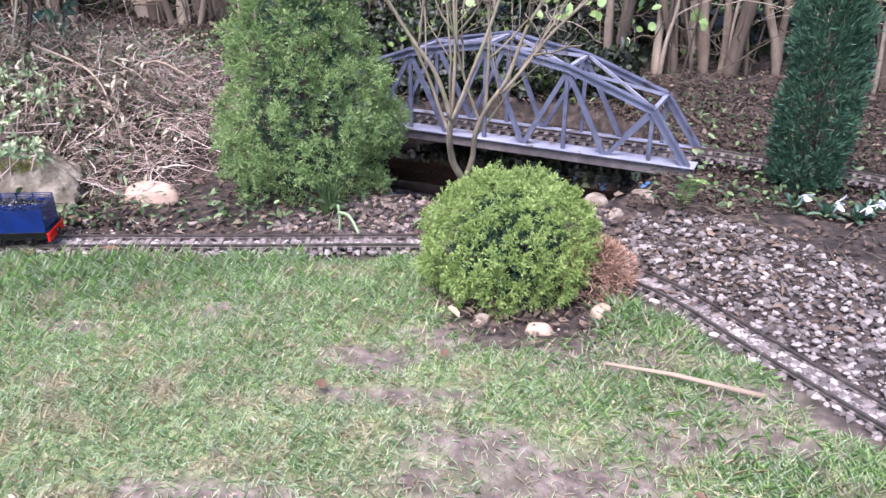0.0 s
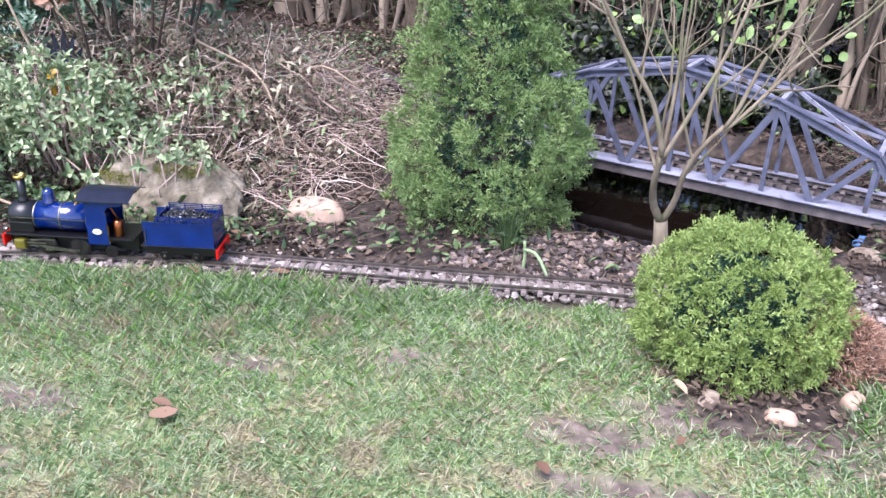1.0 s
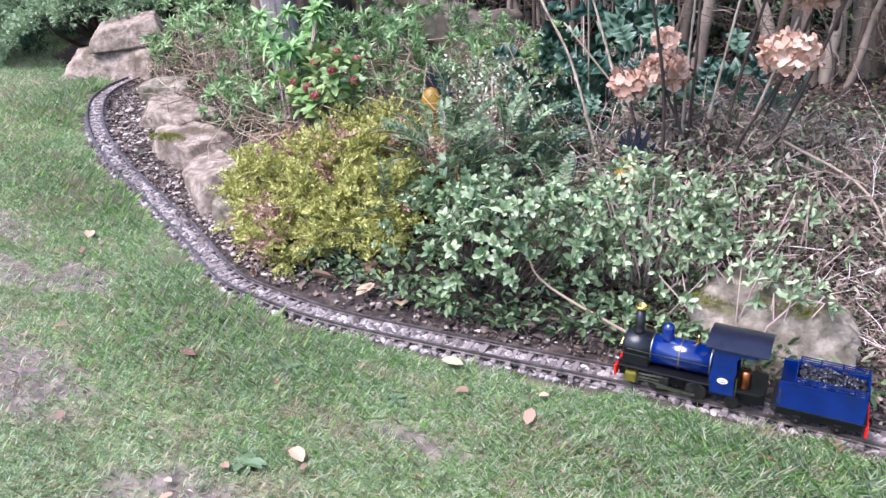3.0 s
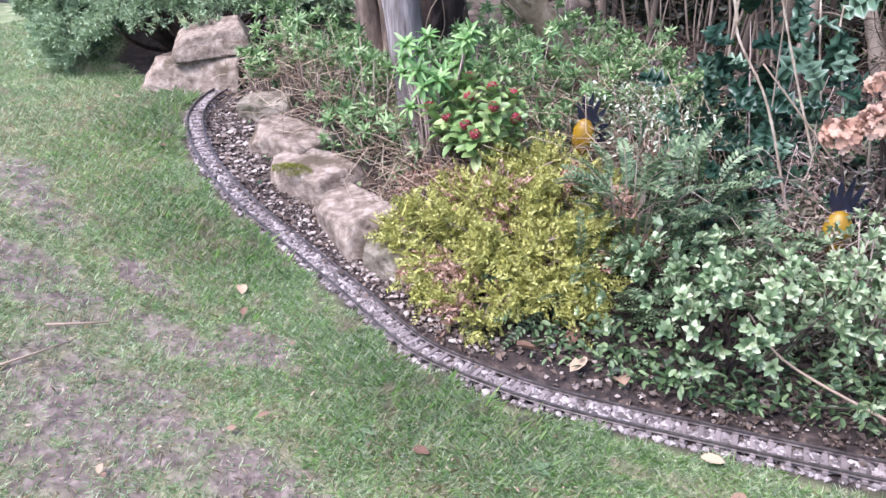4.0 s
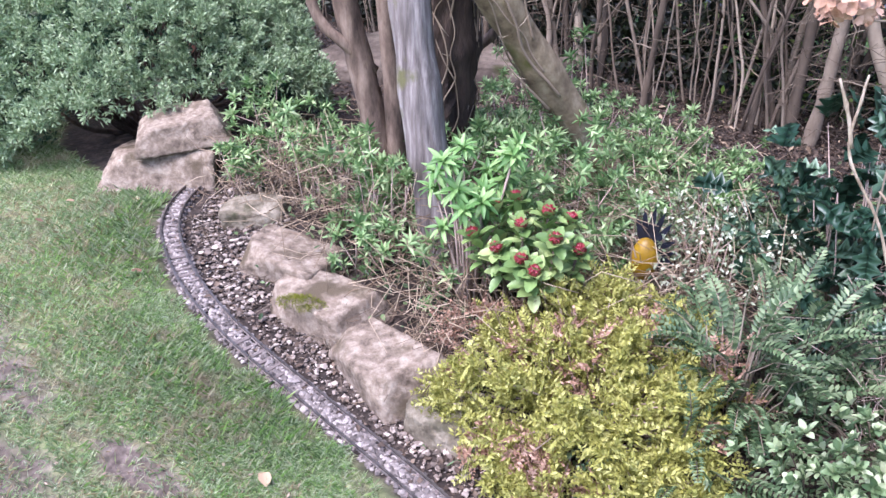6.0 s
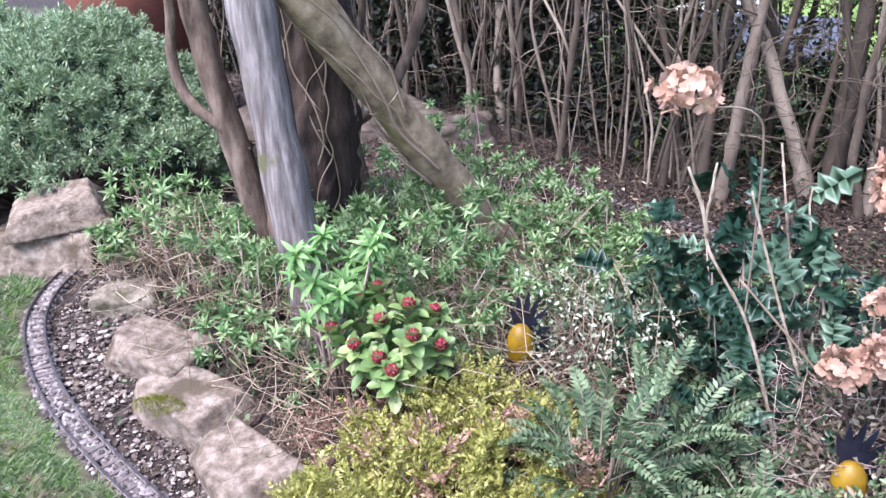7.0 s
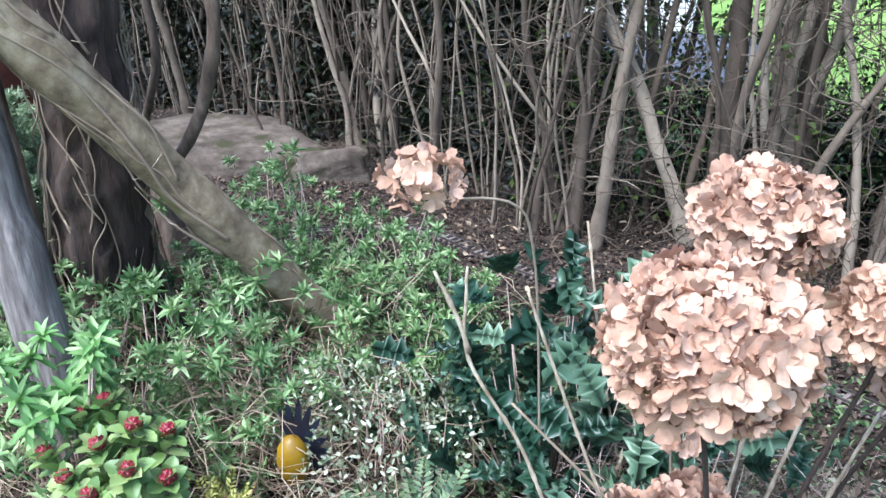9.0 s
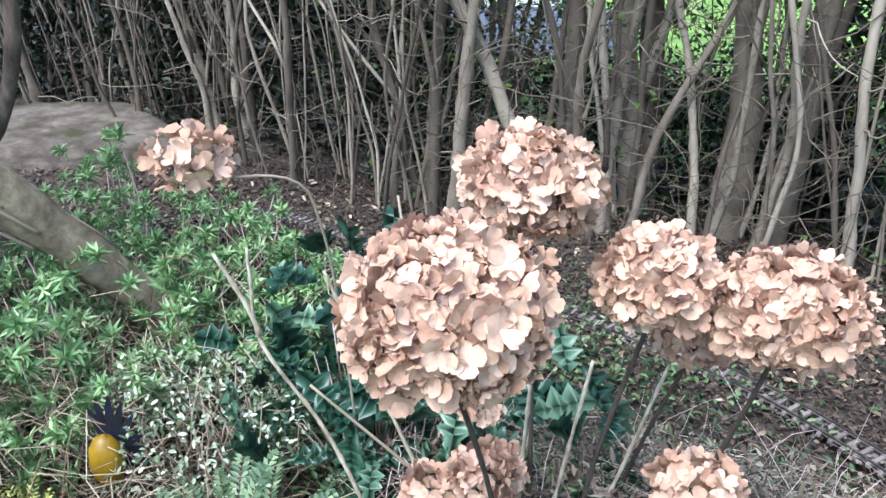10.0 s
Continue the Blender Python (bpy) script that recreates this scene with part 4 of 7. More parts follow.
        part("step", box(0.014, 0.034, s * 0.036 - 0.004, s * 0.036 + 0.004, 0.020, 0.0215), M_BLACK, loco)
    roof = bmesh.new()
    cols = []
    for k in range(13):
        y = -0.044 + 0.088 * k / 12
        z = 0.1135 + 0.0125 * math.cos(y / 0.044 * math.pi / 2 * 0.9)
        cols.append([roof.verts.new((x, y, z + dz)) for x, dz in ((0.094, 0), (-0.004, 0), (-0.004, 0.0018), (0.094, 0.0018))])
    for a, b in zip(cols, cols[1:]):
        for k in range(4):
            roof.faces.new((a[k], a[(k + 1) % 4], b[(k + 1) % 4], b[k]))
    roof.faces.new(cols[0])
    roof.faces.new(cols[-1][::-1])
    bmesh.ops.recalc_face_normals(roof, faces=roof.faces)
    part("cab_roof", roof, M_NAVY, loco, "dark slate-blue curved cab roof")
    part("cab_floor", box(-0.004, 0.08, -0.036, 0.036, 0.0415, 0.044), M_BLACK, loco)
    back = part("backhead", lathe([(0.022, 0.076), (0.022, 0.072), (0.019, 0.071)], "X", 28, (0, 0, 0.07)), M_BLACK, loco)
    for y, z in ((-0.008, 0.092), (0.010, 0.088), (0.0, 0.07)):
        part("gauge", lathe([(0.0045, 0.066), (0.0045, 0.0715)], "X", 14, (0, y, z)), M_BRASS, back)
    for y in (-0.016, 0.016):
        g = Geo()
        tube(g, [(0.07, y, 0.086), (0.058, y * 1.2, 0.08), (0.05, y * 1.3, 0.062), (0.05, y * 1.3, 0.044)], 0.0016, sides=8)
        part("pipe", g, M_COPPER, back)
    part("gas_tank", lathe([(0.008, 0.044), (0.009, 0.046), (0.009, 0.072), (0.006, 0.076)], "Z", 20, (0.028, 0.022, 0)), M_COPPER, loco)


def tender_car():
    x0, x1, w = 0.004, 0.134, 0.0365
    part("frame", box(x0, x1, -0.030, 0.030, 0.014, 0.030, 0.001), M_BLACK, tender)
    part("footplate", box(x0 - 0.004, x1 + 0.008, -w, w, 0.0295, 0.033, 0.0006), M_BLACK, tender)
    for s in (-1, 1):
        sd = part("side_sheet", box(x0 + 0.002, x1, s * (w - 0.001) - 0.0009, s * (w - 0.001) + 0.0009, 0.033, 0.080, 0.0004), M_BLUE, tender)
        part("beading", bar((x0 + 0.002, s * (w + 0.0003), 0.0795), (x1, s * (w + 0.0003), 0.0795), 0.0022, 0.0022), M_BLUE, sd)
        part("beading", bar((x0 + 0.002, s * (w + 0.0003), 0.0745), (x1, s * (w + 0.0003), 0.0745), 0.0012, 0.0012), M_BLUE, sd)
        for z in (0.0835, 0.0872, 0.0909):
            part("coal_rail", bar((x0 + 0.002, s * (w - 0.001), z), (x1 - 0.024, s * (w - 0.001), z), 0.0012, 0.0016), M_BLUE, tender, "thin blue rail above the tender side")
        for x in (x0 + 0.004, 0.045, 0.078, x1 - 0.026):
            part("rail_post", bar((x, s * (w - 0.0018), 0.079), (x, s * (w - 0.0018), 0.0922), 0.0012, 0.0022), M_BLUE, tender)
        part("handrail", bar((x1 - 0.004, s * (w + 0.003), 0.040), (x1 - 0.004, s * (w + 0.003), 0.068), 0.0013, 0.0013), M_BRASS, tender)
        for x in (0.040, 0.100):
            wheel(tender, x, s * GAUGE / 2, 0.0115)
            part("axle_box", box(x - 0.005, x + 0.005, s * 0.030 - 0.002, s * 0.030 + 0.004, 0.008, 0.019, 0.001), M_BLACK, tender)
            part("axle_cap", lathe([(0.0022, 0.0), (0.0022, 0.0015)] if s > 0 else [(0.0022, -0.0015), (0.0022, 0.0)], "Y", 12, (x, s * 0.0345, 0.0125)), M_STEEL, tender)
    part("end_sheet", box(x0 + 0.001, x0 + 0.003, -w, w, 0.033, 0.080, 0.0004), M_BLUE, tender)
    part("front_sheet", box(x1 - 0.024, x1 - 0.022, -w + 0.002, w - 0.002, 0.033, 0.086, 0.0004), M_BLUE, tender)
    for z in (0.0835, 0.0872, 0.0909):
        part("coal_rail", bar((x0 + 0.002, -w, z), (x0 + 0.002, w, z), 0.0012, 0.0016, side=(1, 0, 0)), M_BLUE, tender, "thin blue rail above the tender end")
    part("coal_floor", box(x0 + 0.003, x1 - 0.022, -w + 0.002, w - 0.002, 0.060, 0.064), M_BLACK, tender)
    part("buffer_beam", box(x0 - 0.0065, x0 - 0.0025, -0.040, 0.040, 0.013, 0.031, 0.0008), M_RED, tender, "red rear buffer beam")
    bf = lathe([(0.008, x0 - 0.0125), (0.008, x0 - 0.0105), (0.003, x0 - 0.010), (0.004, x0 - 0.0055)], "X", 16, (0, 0, 0.022))
    part("buffer", bf, M_BLACK, tender)
    k = 420
    x, y = rng.uniform(x0 + 0.006, x1 - 0.027, k), rng.uniform(-w + 0.005, w - 0.005, k)
    heap = 0.012 * np.cos(y / w * 1.3) * np.sin((x - x0) / (x1 - x0 - 0.02) * 2.8).clip(0, 1)
    g = Geo()
    stones(g, x, y, rng.uniform(0.004, 0.009, k), 0.072 + heap + rng.uniform(-0.004, 0.002, k), 0.8)
    ob = part("coal", g, M_COAL, tender, "heaped black coal")
    ob.data.polygons.foreach_set("use_smooth", np.zeros(len(ob.data.polygons), bool))


locomotive()
tender_car()


# ---- stones ----
def boulder(name, c, size, rz, material, label, seed, rough=0.1, chip=9, tilt=(0, 0), group="", category="rock", soft=90.0, cut=(0.52, 0.66)):
    """A broken block: a tilted box with chipped corners, slightly rounded and rough. size: full length, width and height."""
    r = random.Random(int(seed * 10))
    planes = []
    for ax in range(3):
        for sg in (-1, 1):
            n = Vector((0, 0, 0))
            n[ax] = sg
            n += Vector((r.uniform(-0.26, 0.26), r.uniform(-0.26, 0.26), r.uniform(-0.1, 0.3) if ax < 2 else 0))
            planes.append((n.normalized(), r.uniform(0.42, 0.5)))
    for k in range(chip):
        n = Vector((r.uniform(-1, 1), r.uniform(-1, 1), r.uniform(-0.2, 0.9))).normalized()
        planes.append((n, r.uniform(*cut)))
    bm = bmesh.new()
    bmesh.ops.create_icosphere(bm, subdivisions=5, radius=0.5)
    for v in bm.verts:
        p = v.co.normalized()
        s = sum((max(0.0, p.dot(n)) / d) ** soft for n, d in planes)
        q = p * s ** (-1 / soft)
        d = noise.noise(q * 2.6 + Vector((seed, 0, 0))) * rough * 0.6 + noise.noise(q * 7 + Vector((0, seed, 0))) * rough * 0.28 + noise.noise(q * 19 + Vector((0, 0, seed))) * rough * 0.3 + noise.noise(q * 43 + Vector((seed, 0, seed))) * rough * 0.22
        q *= 1 + d
        v.co = Vector((q.x * size[0], q.y * size[1], q.z * size[2]))
    for f in bm.faces:
        f.smooth = True
    ob = part(name, bm, material)
    ob.matrix_world = pose(*c, tilt[0], tilt[1], rz)
    return tagged(ob, label, category, group)


boulder("mossy_rock", (-1.19, 2.135, 0.055), (0.32, 0.15, 0.17), 4, M_ROCK, "weathered slab of mossy limestone under trailing twigs", 6.3, 0.17, 13, tilt=(-24, 4), cut=(0.42, 0.62))
boulder("pink_stone", (-0.885, 2.17, 0.032), (0.138, 0.075, 0.052), 4, M_PINK, "smooth rounded pink stone on dark soil", 8.2, 0.012, 14, soft=5)
G = "boulders along the track"
boulder("boulder", (-2.745, 2.065, 0.035), (0.3, 0.19, 0.16), -24, M_SAND, "flat-topped pale sandstone block beside the track", 1.4, 0.06, 5, (13, 3), G)
boulder("boulder", (-2.985, 2.17, 0.07), (0.26, 0.2, 0.15), -10, M_SAND, "pale sandstone block with a tuft of moss", 5.7, 0.06, 5, (12, -2), G)
boulder("boulder", (-3.18, 2.265, 0.1), (0.29, 0.21, 0.17), 6, M_SAND, "broad grey sandstone block with rounded edges", 9.3, 0.06, 5, (12, 2), G)
boulder("boulder", (-2.54, 1.985, 0.01), (0.2, 0.15, 0.15), -12, M_ROCK, "low dark mossy block under the golden juniper", 2.6, 0.14, 8, (3, 0), G)
boulder("boulder", (-3.42, 2.4, 0.15), (0.2, 0.13, 0.11), 30, M_ROCK, "small grey block half sunk in the soil", 7.7, 0.14, 8, (3, 0), G)
for x, y, z, a in ((-3.01, 2.085, 0.132, 0.055), (-2.53, 1.965, 0.078, 0.08), (-1.28, 2.085, 0.085, 0.06), (-1.16, 2.1, 0.105, 0.05), (-1.22, 2.07, 0.06, 0.035)):
    g = Geo()
    p, o = ball_points(420, (a, a * 0.55, 0.014), 4.4, 0.3, 0.0, 30, 0.5)
    tufts(g, p + np.array([x, y, z]), o, 4, 0.008, 0.0014, 0.8)
    tagged(part("moss_cushion", g, M_MOSS), "cushion of yellow-green moss on a boulder", "moss")
G = "stone stack by the lawn"
boulder("stacked_stone", (-3.89, 2.52, 0.19), (0.36, 0.24, 0.17), 30, M_SAND, "broad pinkish sandstone block at the foot of a stack", 11.2, 0.06, 6, group=G)
boulder("stacked_stone", (-3.84, 2.55, 0.322), (0.27, 0.2, 0.105), 44, M_SAND, "wedge-shaped sandstone block lying on another", 13.9, 0.06, 5, (8, -8), group=G)
boulder("flat_rock", (-4.15, 4.5, 0.07), (1.2, 0.75, 0.24), 28, M_SLAB, "large flat grey rock before the hedge", 15.1, 0.06, 8)
boulder("dark_stone", (-3.38, 4.45, 0.10), (0.36, 0.2, 0.2), 20, M_SLAB, "dark block of mossy stone by the hedge", 17.3, 0.1, 8)
for i, (x, y, s, sq) in enumerate(((0.0, 1.70, 0.034, 0.6), (0.109, 1.757, 0.034, 0.8), (-0.10, 1.717, 0.03, 0.6), (0.13, 2.25, 0.05, 0.6), (0.24, 2.28, 0.045, 0.6), (-0.99, 2.64, 0.035, 0.7), (0.17, 2.2, 0.03, 0.6))):
    boulder("small_stone", (x, y, float(height(x, y)) + s * 0.15), (s * 1.4, s, s * sq), 40 * i, M_PINK if i in (0, 1, 5) else M_SAND, "small rounded stone on dark soil", 20.5 + i, 0.03, 12, group="small loose stones", soft=6)


# ---- shrubs and trees ----
def cone_points(k, height_, radius, power, seed, depth=0.25):
    """Places on a lumpy cone-shaped crown, with outward directions."""
    h = rng.uniform(0, 1, k) ** 1.25
    a = rng.uniform(0, 2 * np.pi, k)
    r = radius * (1 - h ** power) * (1 - depth * rng.uniform(0, 1, k) ** 2)
    r = r * np.where(h < 0.1, 0.75 + 2.5 * h, 1)
    p = np.stack([r * np.cos(a), r * np.sin(a), h * height_], 1)
    lump = lumpy(p, 9, 0.34, seed) + lumpy(p, 24, 0.24, seed + 5)
    p[:, :2] *= (1 + lump)[:, None]
    out = unit(np.stack([np.cos(a), np.sin(a), 0.55 + 0 * a], 1))
    return p, out


def foliage(name, g, material, th, label=""):
    ob = part(name, g, material, th, label)
    ob["kind"] = "stuff"
    return ob


def one_stem(th, pts, r0, r1, material, name="stem", sides=5):
    g = Geo()
    tube(g, pts, r0, r1, sides)
    return part(name, g, material, th)


def conifer():
    th = thing("dwarf_conifer", pose(-0.565, 2.345, 0.0), "cone-shaped dwarf conifer with soft mid-green needles beside the pond", "conifer")
    one_stem(th, [(0, 0, -0.03), (0.005, 0, 0.15), (0, 0.004, 0.74)], 0.02, 0.004, M_DARKBARK, "trunk", 8)
    g = Geo()
    for k in range(64):
        z = rng.uniform(0.02, 0.6)
        a = rng.uniform(0, 6.28)
        r = 0.22 * (1 - (z / 0.8) ** 1.5)
        one_stem(th, [(0, 0, z), (r * 0.5 * math.cos(a), r * 0.5 * math.sin(a), z + 0.02), (r * 0.95 * math.cos(a), r * 0.95 * math.sin(a), z + 0.05)], 0.004, 0.001, M_DARKBARK, "branch")
    p, o = cone_points(3200, 0.8, 0.198, 1.45, 2.0, 0.25)
    p, o = spaced(p, o, 0.047)
    clump_crown(g, p, o, 0.033, 32, 3, 5, 0.0115, 0.0024, 0.007, 0.1)
    foliage("crown", g, M_CONIFER, th)
    # inner needles close the crown, in a darker colour as shade in its gaps
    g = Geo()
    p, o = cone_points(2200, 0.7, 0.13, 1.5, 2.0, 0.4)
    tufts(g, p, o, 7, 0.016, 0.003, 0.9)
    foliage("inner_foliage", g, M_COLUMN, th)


def dome_bush():
    th = thing("dome_conifer", pose(-0.06, 1.866, 0.082), "rounded light green dwarf thuja at the lawn's edge", "shrub")
    for k in range(26):
        d = rand_dirs(1)[0]
        d[2] = abs(d[2]) * 0.8
        one_stem(th, [(0, 0, -0.1), d * np.array([0.06, 0.06, 0.05]), d * np.array([0.14, 0.14, 0.1])], 0.005, 0.001, M_DARKBARK)
    g = Geo()
    p, o = ball_points(2200, (0.138, 0.136, 0.112), 4.0, 0.1, -0.62, 12, 0.16)
    p, o = spaced(p, o, 0.027)
    clump_crown(g, p, o, 0.026, 22, 3, 5, 0.009, 0.0025, 0.005, 0.15)
    foliage("crown", g, M_DOME, th)
    # darker fill, so gaps between the clumps look shaded
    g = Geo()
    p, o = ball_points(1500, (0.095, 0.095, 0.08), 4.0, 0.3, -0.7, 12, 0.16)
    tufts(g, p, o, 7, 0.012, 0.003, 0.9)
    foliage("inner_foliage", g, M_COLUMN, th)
    g = Geo()
    p, o = ball_points(900, (0.06, 0.06, 0.065), 9.0, 0.5, -0.7, 20, 0.2)
    tufts(g, p + np.array([0.165, -0.01, -0.045]), o, 7, 0.015, 0.002, 0.7)
    foliage("withered_branch", g, M_BROWNLEAF, th, "withered rust-brown patch of foliage")


def column_conifer():
    th = thing("column_conifer", pose(0.615, 2.36, 0.03), "narrow dark blue-green column conifer beside the rails", "conifer")
    g = Geo()
    tube(g, [(0, 0, -0.04), (0, 0, 0.5)], 0.014, 0.003, 8)
    part("trunk", g, M_DARKBARK, th)
    g = Geo()
    k = 3400
    h = rng.uniform(0.02, 1, k)
    a = rng.uniform(0, 6.28, k)
    r = 0.078 * np.sin(np.pi * (0.2 + 0.8 * h) ** 0.9).clip(0.1) ** 0.5 * (1 - 0.35 * rng.uniform(0, 1, k) ** 2)
    p = np.stack([r * np.cos(a), r * np.sin(a), 0.62 * h], 1)
    p[:, :2] *= (1 + lumpy(p, 22, 0.3, 3.0))[:, None]
    tufts(g, p, unit(np.stack([np.cos(a), np.sin(a), 1.4 + 0 * a], 1)), 7, 0.02, 0.0034, 0.4)
    foliage("crown", g, M_COLUMN, th)


def limb(g, start, direction, length, radius, depth, curve=0.25, up=0.15, sides=7, kids=(2, 4), tips=None):
    """A branching limb; adds the twig ends to tips."""
    p = [np.asarray(start, float)]
    d = unit(np.asarray(direction, float))
    n = 6
    for i in range(n):
        d = unit(d + curve * rng.normal(size=3) * 0.45 + np.array([0, 0, up * 0.5]))
        p.append(p[-1] + d * length / n)
    tube(g, p, radius, radius * 0.5, sides)
    if tips is not None:
        tips.append((p[-1], d))
    if depth:
        for k in range(rng.integers(*kids)):
            i = rng.integers(2, n)
            side = unit(rng.normal(size=3))
            limb(g, p[i], unit(d + 0.9 * side), length * rng.uniform(0.45, 0.75), radius * 0.5, depth - 1, curve, up, max(4, sides - 1), kids, tips)


def branch_parts(th, start, direction, length, radius, depth):
    """A branch with twigs, each a part of its own."""
    p, d = [np.asarray(start, float)], unit(np.asarray(direction, float))
    for i in range(7):
        d = unit(d + 0.1 * rng.normal(size=3) + np.array([0, 0, 0.05]))
        p.append(p[-1] + d * length / 7)
    g = Geo()
    tube(g, spline(p, 0.02), radius, radius * 0.45, 7, 0.05)
    part("branch" if depth == 2 else "twig", g, M_TRUNK, th)
    if depth:
        for k in range(rng.integers(2, 5)):
            i = rng.integers(2, 7)
            branch_parts(th, p[i], unit(d + 0.7 * rng.normal(size=3) + np.array([0, 0, 0.3])), length * rng.uniform(0.35, 0.65), radius * (0.75 - 0.07 * i), depth - 1)


def bare_tree():
    th = thing("bare_sapling", pose(-0.165, 2.245, 0.0), "small bare deciduous sapling with a forked grey trunk", "tree")
    g = Geo()
    tube(g, [(0, 0, -0.05), (-0.002, -0.005, 0.03), (-0.008, -0.012, 0.075)], [0.019, 0.0155, 0.0145], sides=10)
    part("trunk", g, M_TRUNK, th)
    left = [(-0.008, -0.012, 0.07), (-0.03, -0.04, 0.12), (-0.036, -0.07, 0.18), (-0.03, -0.1, 0.24)]
    right = [(-0.006, -0.012, 0.07), (0.012, -0.03, 0.13), (0.018, -0.05, 0.19), (0.04, -0.07, 0.25), (0.07, -0.09, 0.3)]
    one_stem(th, spline(left, 0.02), 0.0085, 0.006, M_TRUNK, "limb", 10)
    one_stem(th, spline(right, 0.02), 0.007, 0.0045, M_TRUNK, "limb", 10)
    for x, y, z, r, lean, L in ((-0.03, -0.1, 0.24, 0.0062, (-0.25, -0.1), 0.4), (-0.03, -0.1, 0.235, 0.0055, (0.2, -0.05), 0.42), (-0.034, -0.08, 0.2, 0.0045, (-0.5, 0.1), 0.36), (-0.033, -0.06, 0.17, 0.004, (-0.1, -0.2), 0.34), (-0.033, -0.09, 0.22, 0.005, (0.05, 0.2), 0.45),
                             (0.07, -0.09, 0.3, 0.005, (0.35, -0.1), 0.34), (0.07, -0.09, 0.295, 0.0045, (0.75, 0.05), 0.36), (0.04, -0.07, 0.25, 0.0045, (0.0, 0.1), 0.4), (0.018, -0.05, 0.19, 0.0032, (0.9, 0.1), 0.3), (0.03, -0.06, 0.22, 0.0035, (-0.2, -0.1), 0.4)):
        branch_parts(th, (x, y, z - 0.005), (lean[0], lean[1], 1.0), L, r * 0.9, 2)


def brush_heap():
    th = thing("brushwood", pose(0, 0, 0), "tangled heap of dead grey-brown twigs with a few greyish leaves", "brushwood", kind="stuff")
    g = Geo()

    def crest(x, y):
        return 0.03 + 0.25 * smoothstep(2.12, 2.55, y) * smoothstep(-0.72, -1.15, x) * (0.55 + 0.45 * smoothstep(-2.1, -1.6, x)) * smoothstep(3.05, 2.75, y)

    for k in range(2500):
        x, y = rng.uniform(-1.8, -0.85), rng.uniform(2.14, 2.98)
        z = float(height(x, y)) + rng.uniform(0, 1) ** 0.6 * float(crest(x, y))
        a = rng.normal(0.1, 0.9)
        d = unit(np.array([math.cos(a) * rng.choice([-1, 1]), math.sin(a) * 0.8, rng.normal(0.12, 0.4)]))
        L = rng.uniform(0.05, 0.22) if rng.uniform() < 0.88 else rng.uniform(0.22, 0.42)
        q = np.array([x, y, z]) - d * L / 2
        p = [q]
        for i in range(6):
            d = unit(d + 0.22 * rng.normal(size=3) + np.array([0, 0, -0.03]))
            q = q + d * L / 6
            p.append(q)
        r = rng.uniform(0.0005, 0.0011) * (2.4 if rng.uniform() < 0.05 else 1)
        tube(g, p, r, r * 0.4, 4)
    foliage("twigs", g, M_TWIG, th)
    for k, (material, count, size) in enumerate(((M_SCRUB, 12000, 1.4), (M_LITTER, 13000, 1.25), (M_COVER, 6000, 1.2))):
        g = Geo()
        x, y = rng.uniform(-1.72, -0.88, count), rng.uniform(2.1, 2.98, count)
        keep = rng.uniform(size=count) < (0.2 + 0.8 * smoothstep(-0.95, -1.35, x)) * (1 - 0.7 * smoothstep(2.55, 2.8, y))
        x, y = x[keep], y[keep]
        n = len(x)
        z = height(x, y) + rng.uniform(0, 1, n) ** 0.5 * crest(x, y)
        p = np.stack([x, y, z], 1)
        p[:, 2] += 0.035 * lumpy(p, 8, 1.0, 4.0 + k)
        p[:, 2] = np.maximum(p[:, 2], height(x, y) + 0.004)
        leaves(g, p, unit(rng.normal(size=(n, 3)) + np.array([0, -0.2, 0.4])), unit(rng.normal(size=(n, 3)) * 0.6 + np.array([0, -0.3, 1])), size * rng.uniform(0.008, 0.024, n), size * rng.uniform(0.003, 0.008, n))
        foliage("leaves", g, material, th)
    # lighter arching canes over the heap
    for pts in (((-1.02, 2.32, 0.1), (-1.12, 2.42, 0.24), (-1.32, 2.5, 0.3)), ((-0.95, 2.35, 0.08), (-1.15, 2.45, 0.17), (-1.4, 2.5, 0.2)), ((-0.9, 2.5, 0.22), (-1.0, 2.52, 0.26), (-1.12, 2.6, 0.2)), ((-1.7, 2.05, 0.12), (-1.6, 1.95, 0.1), (-1.42, 1.93, 0.06), (-1.35, 1.95, 0.03)), ((-1.85, 2.45, 0.52), (-1.72, 2.5, 0.36), (-1.6, 2.55, 0.2))):
        one_stem(th, spline(pts, 0.03), 0.0022, 0.0035, M_VINE, "cane", 6)


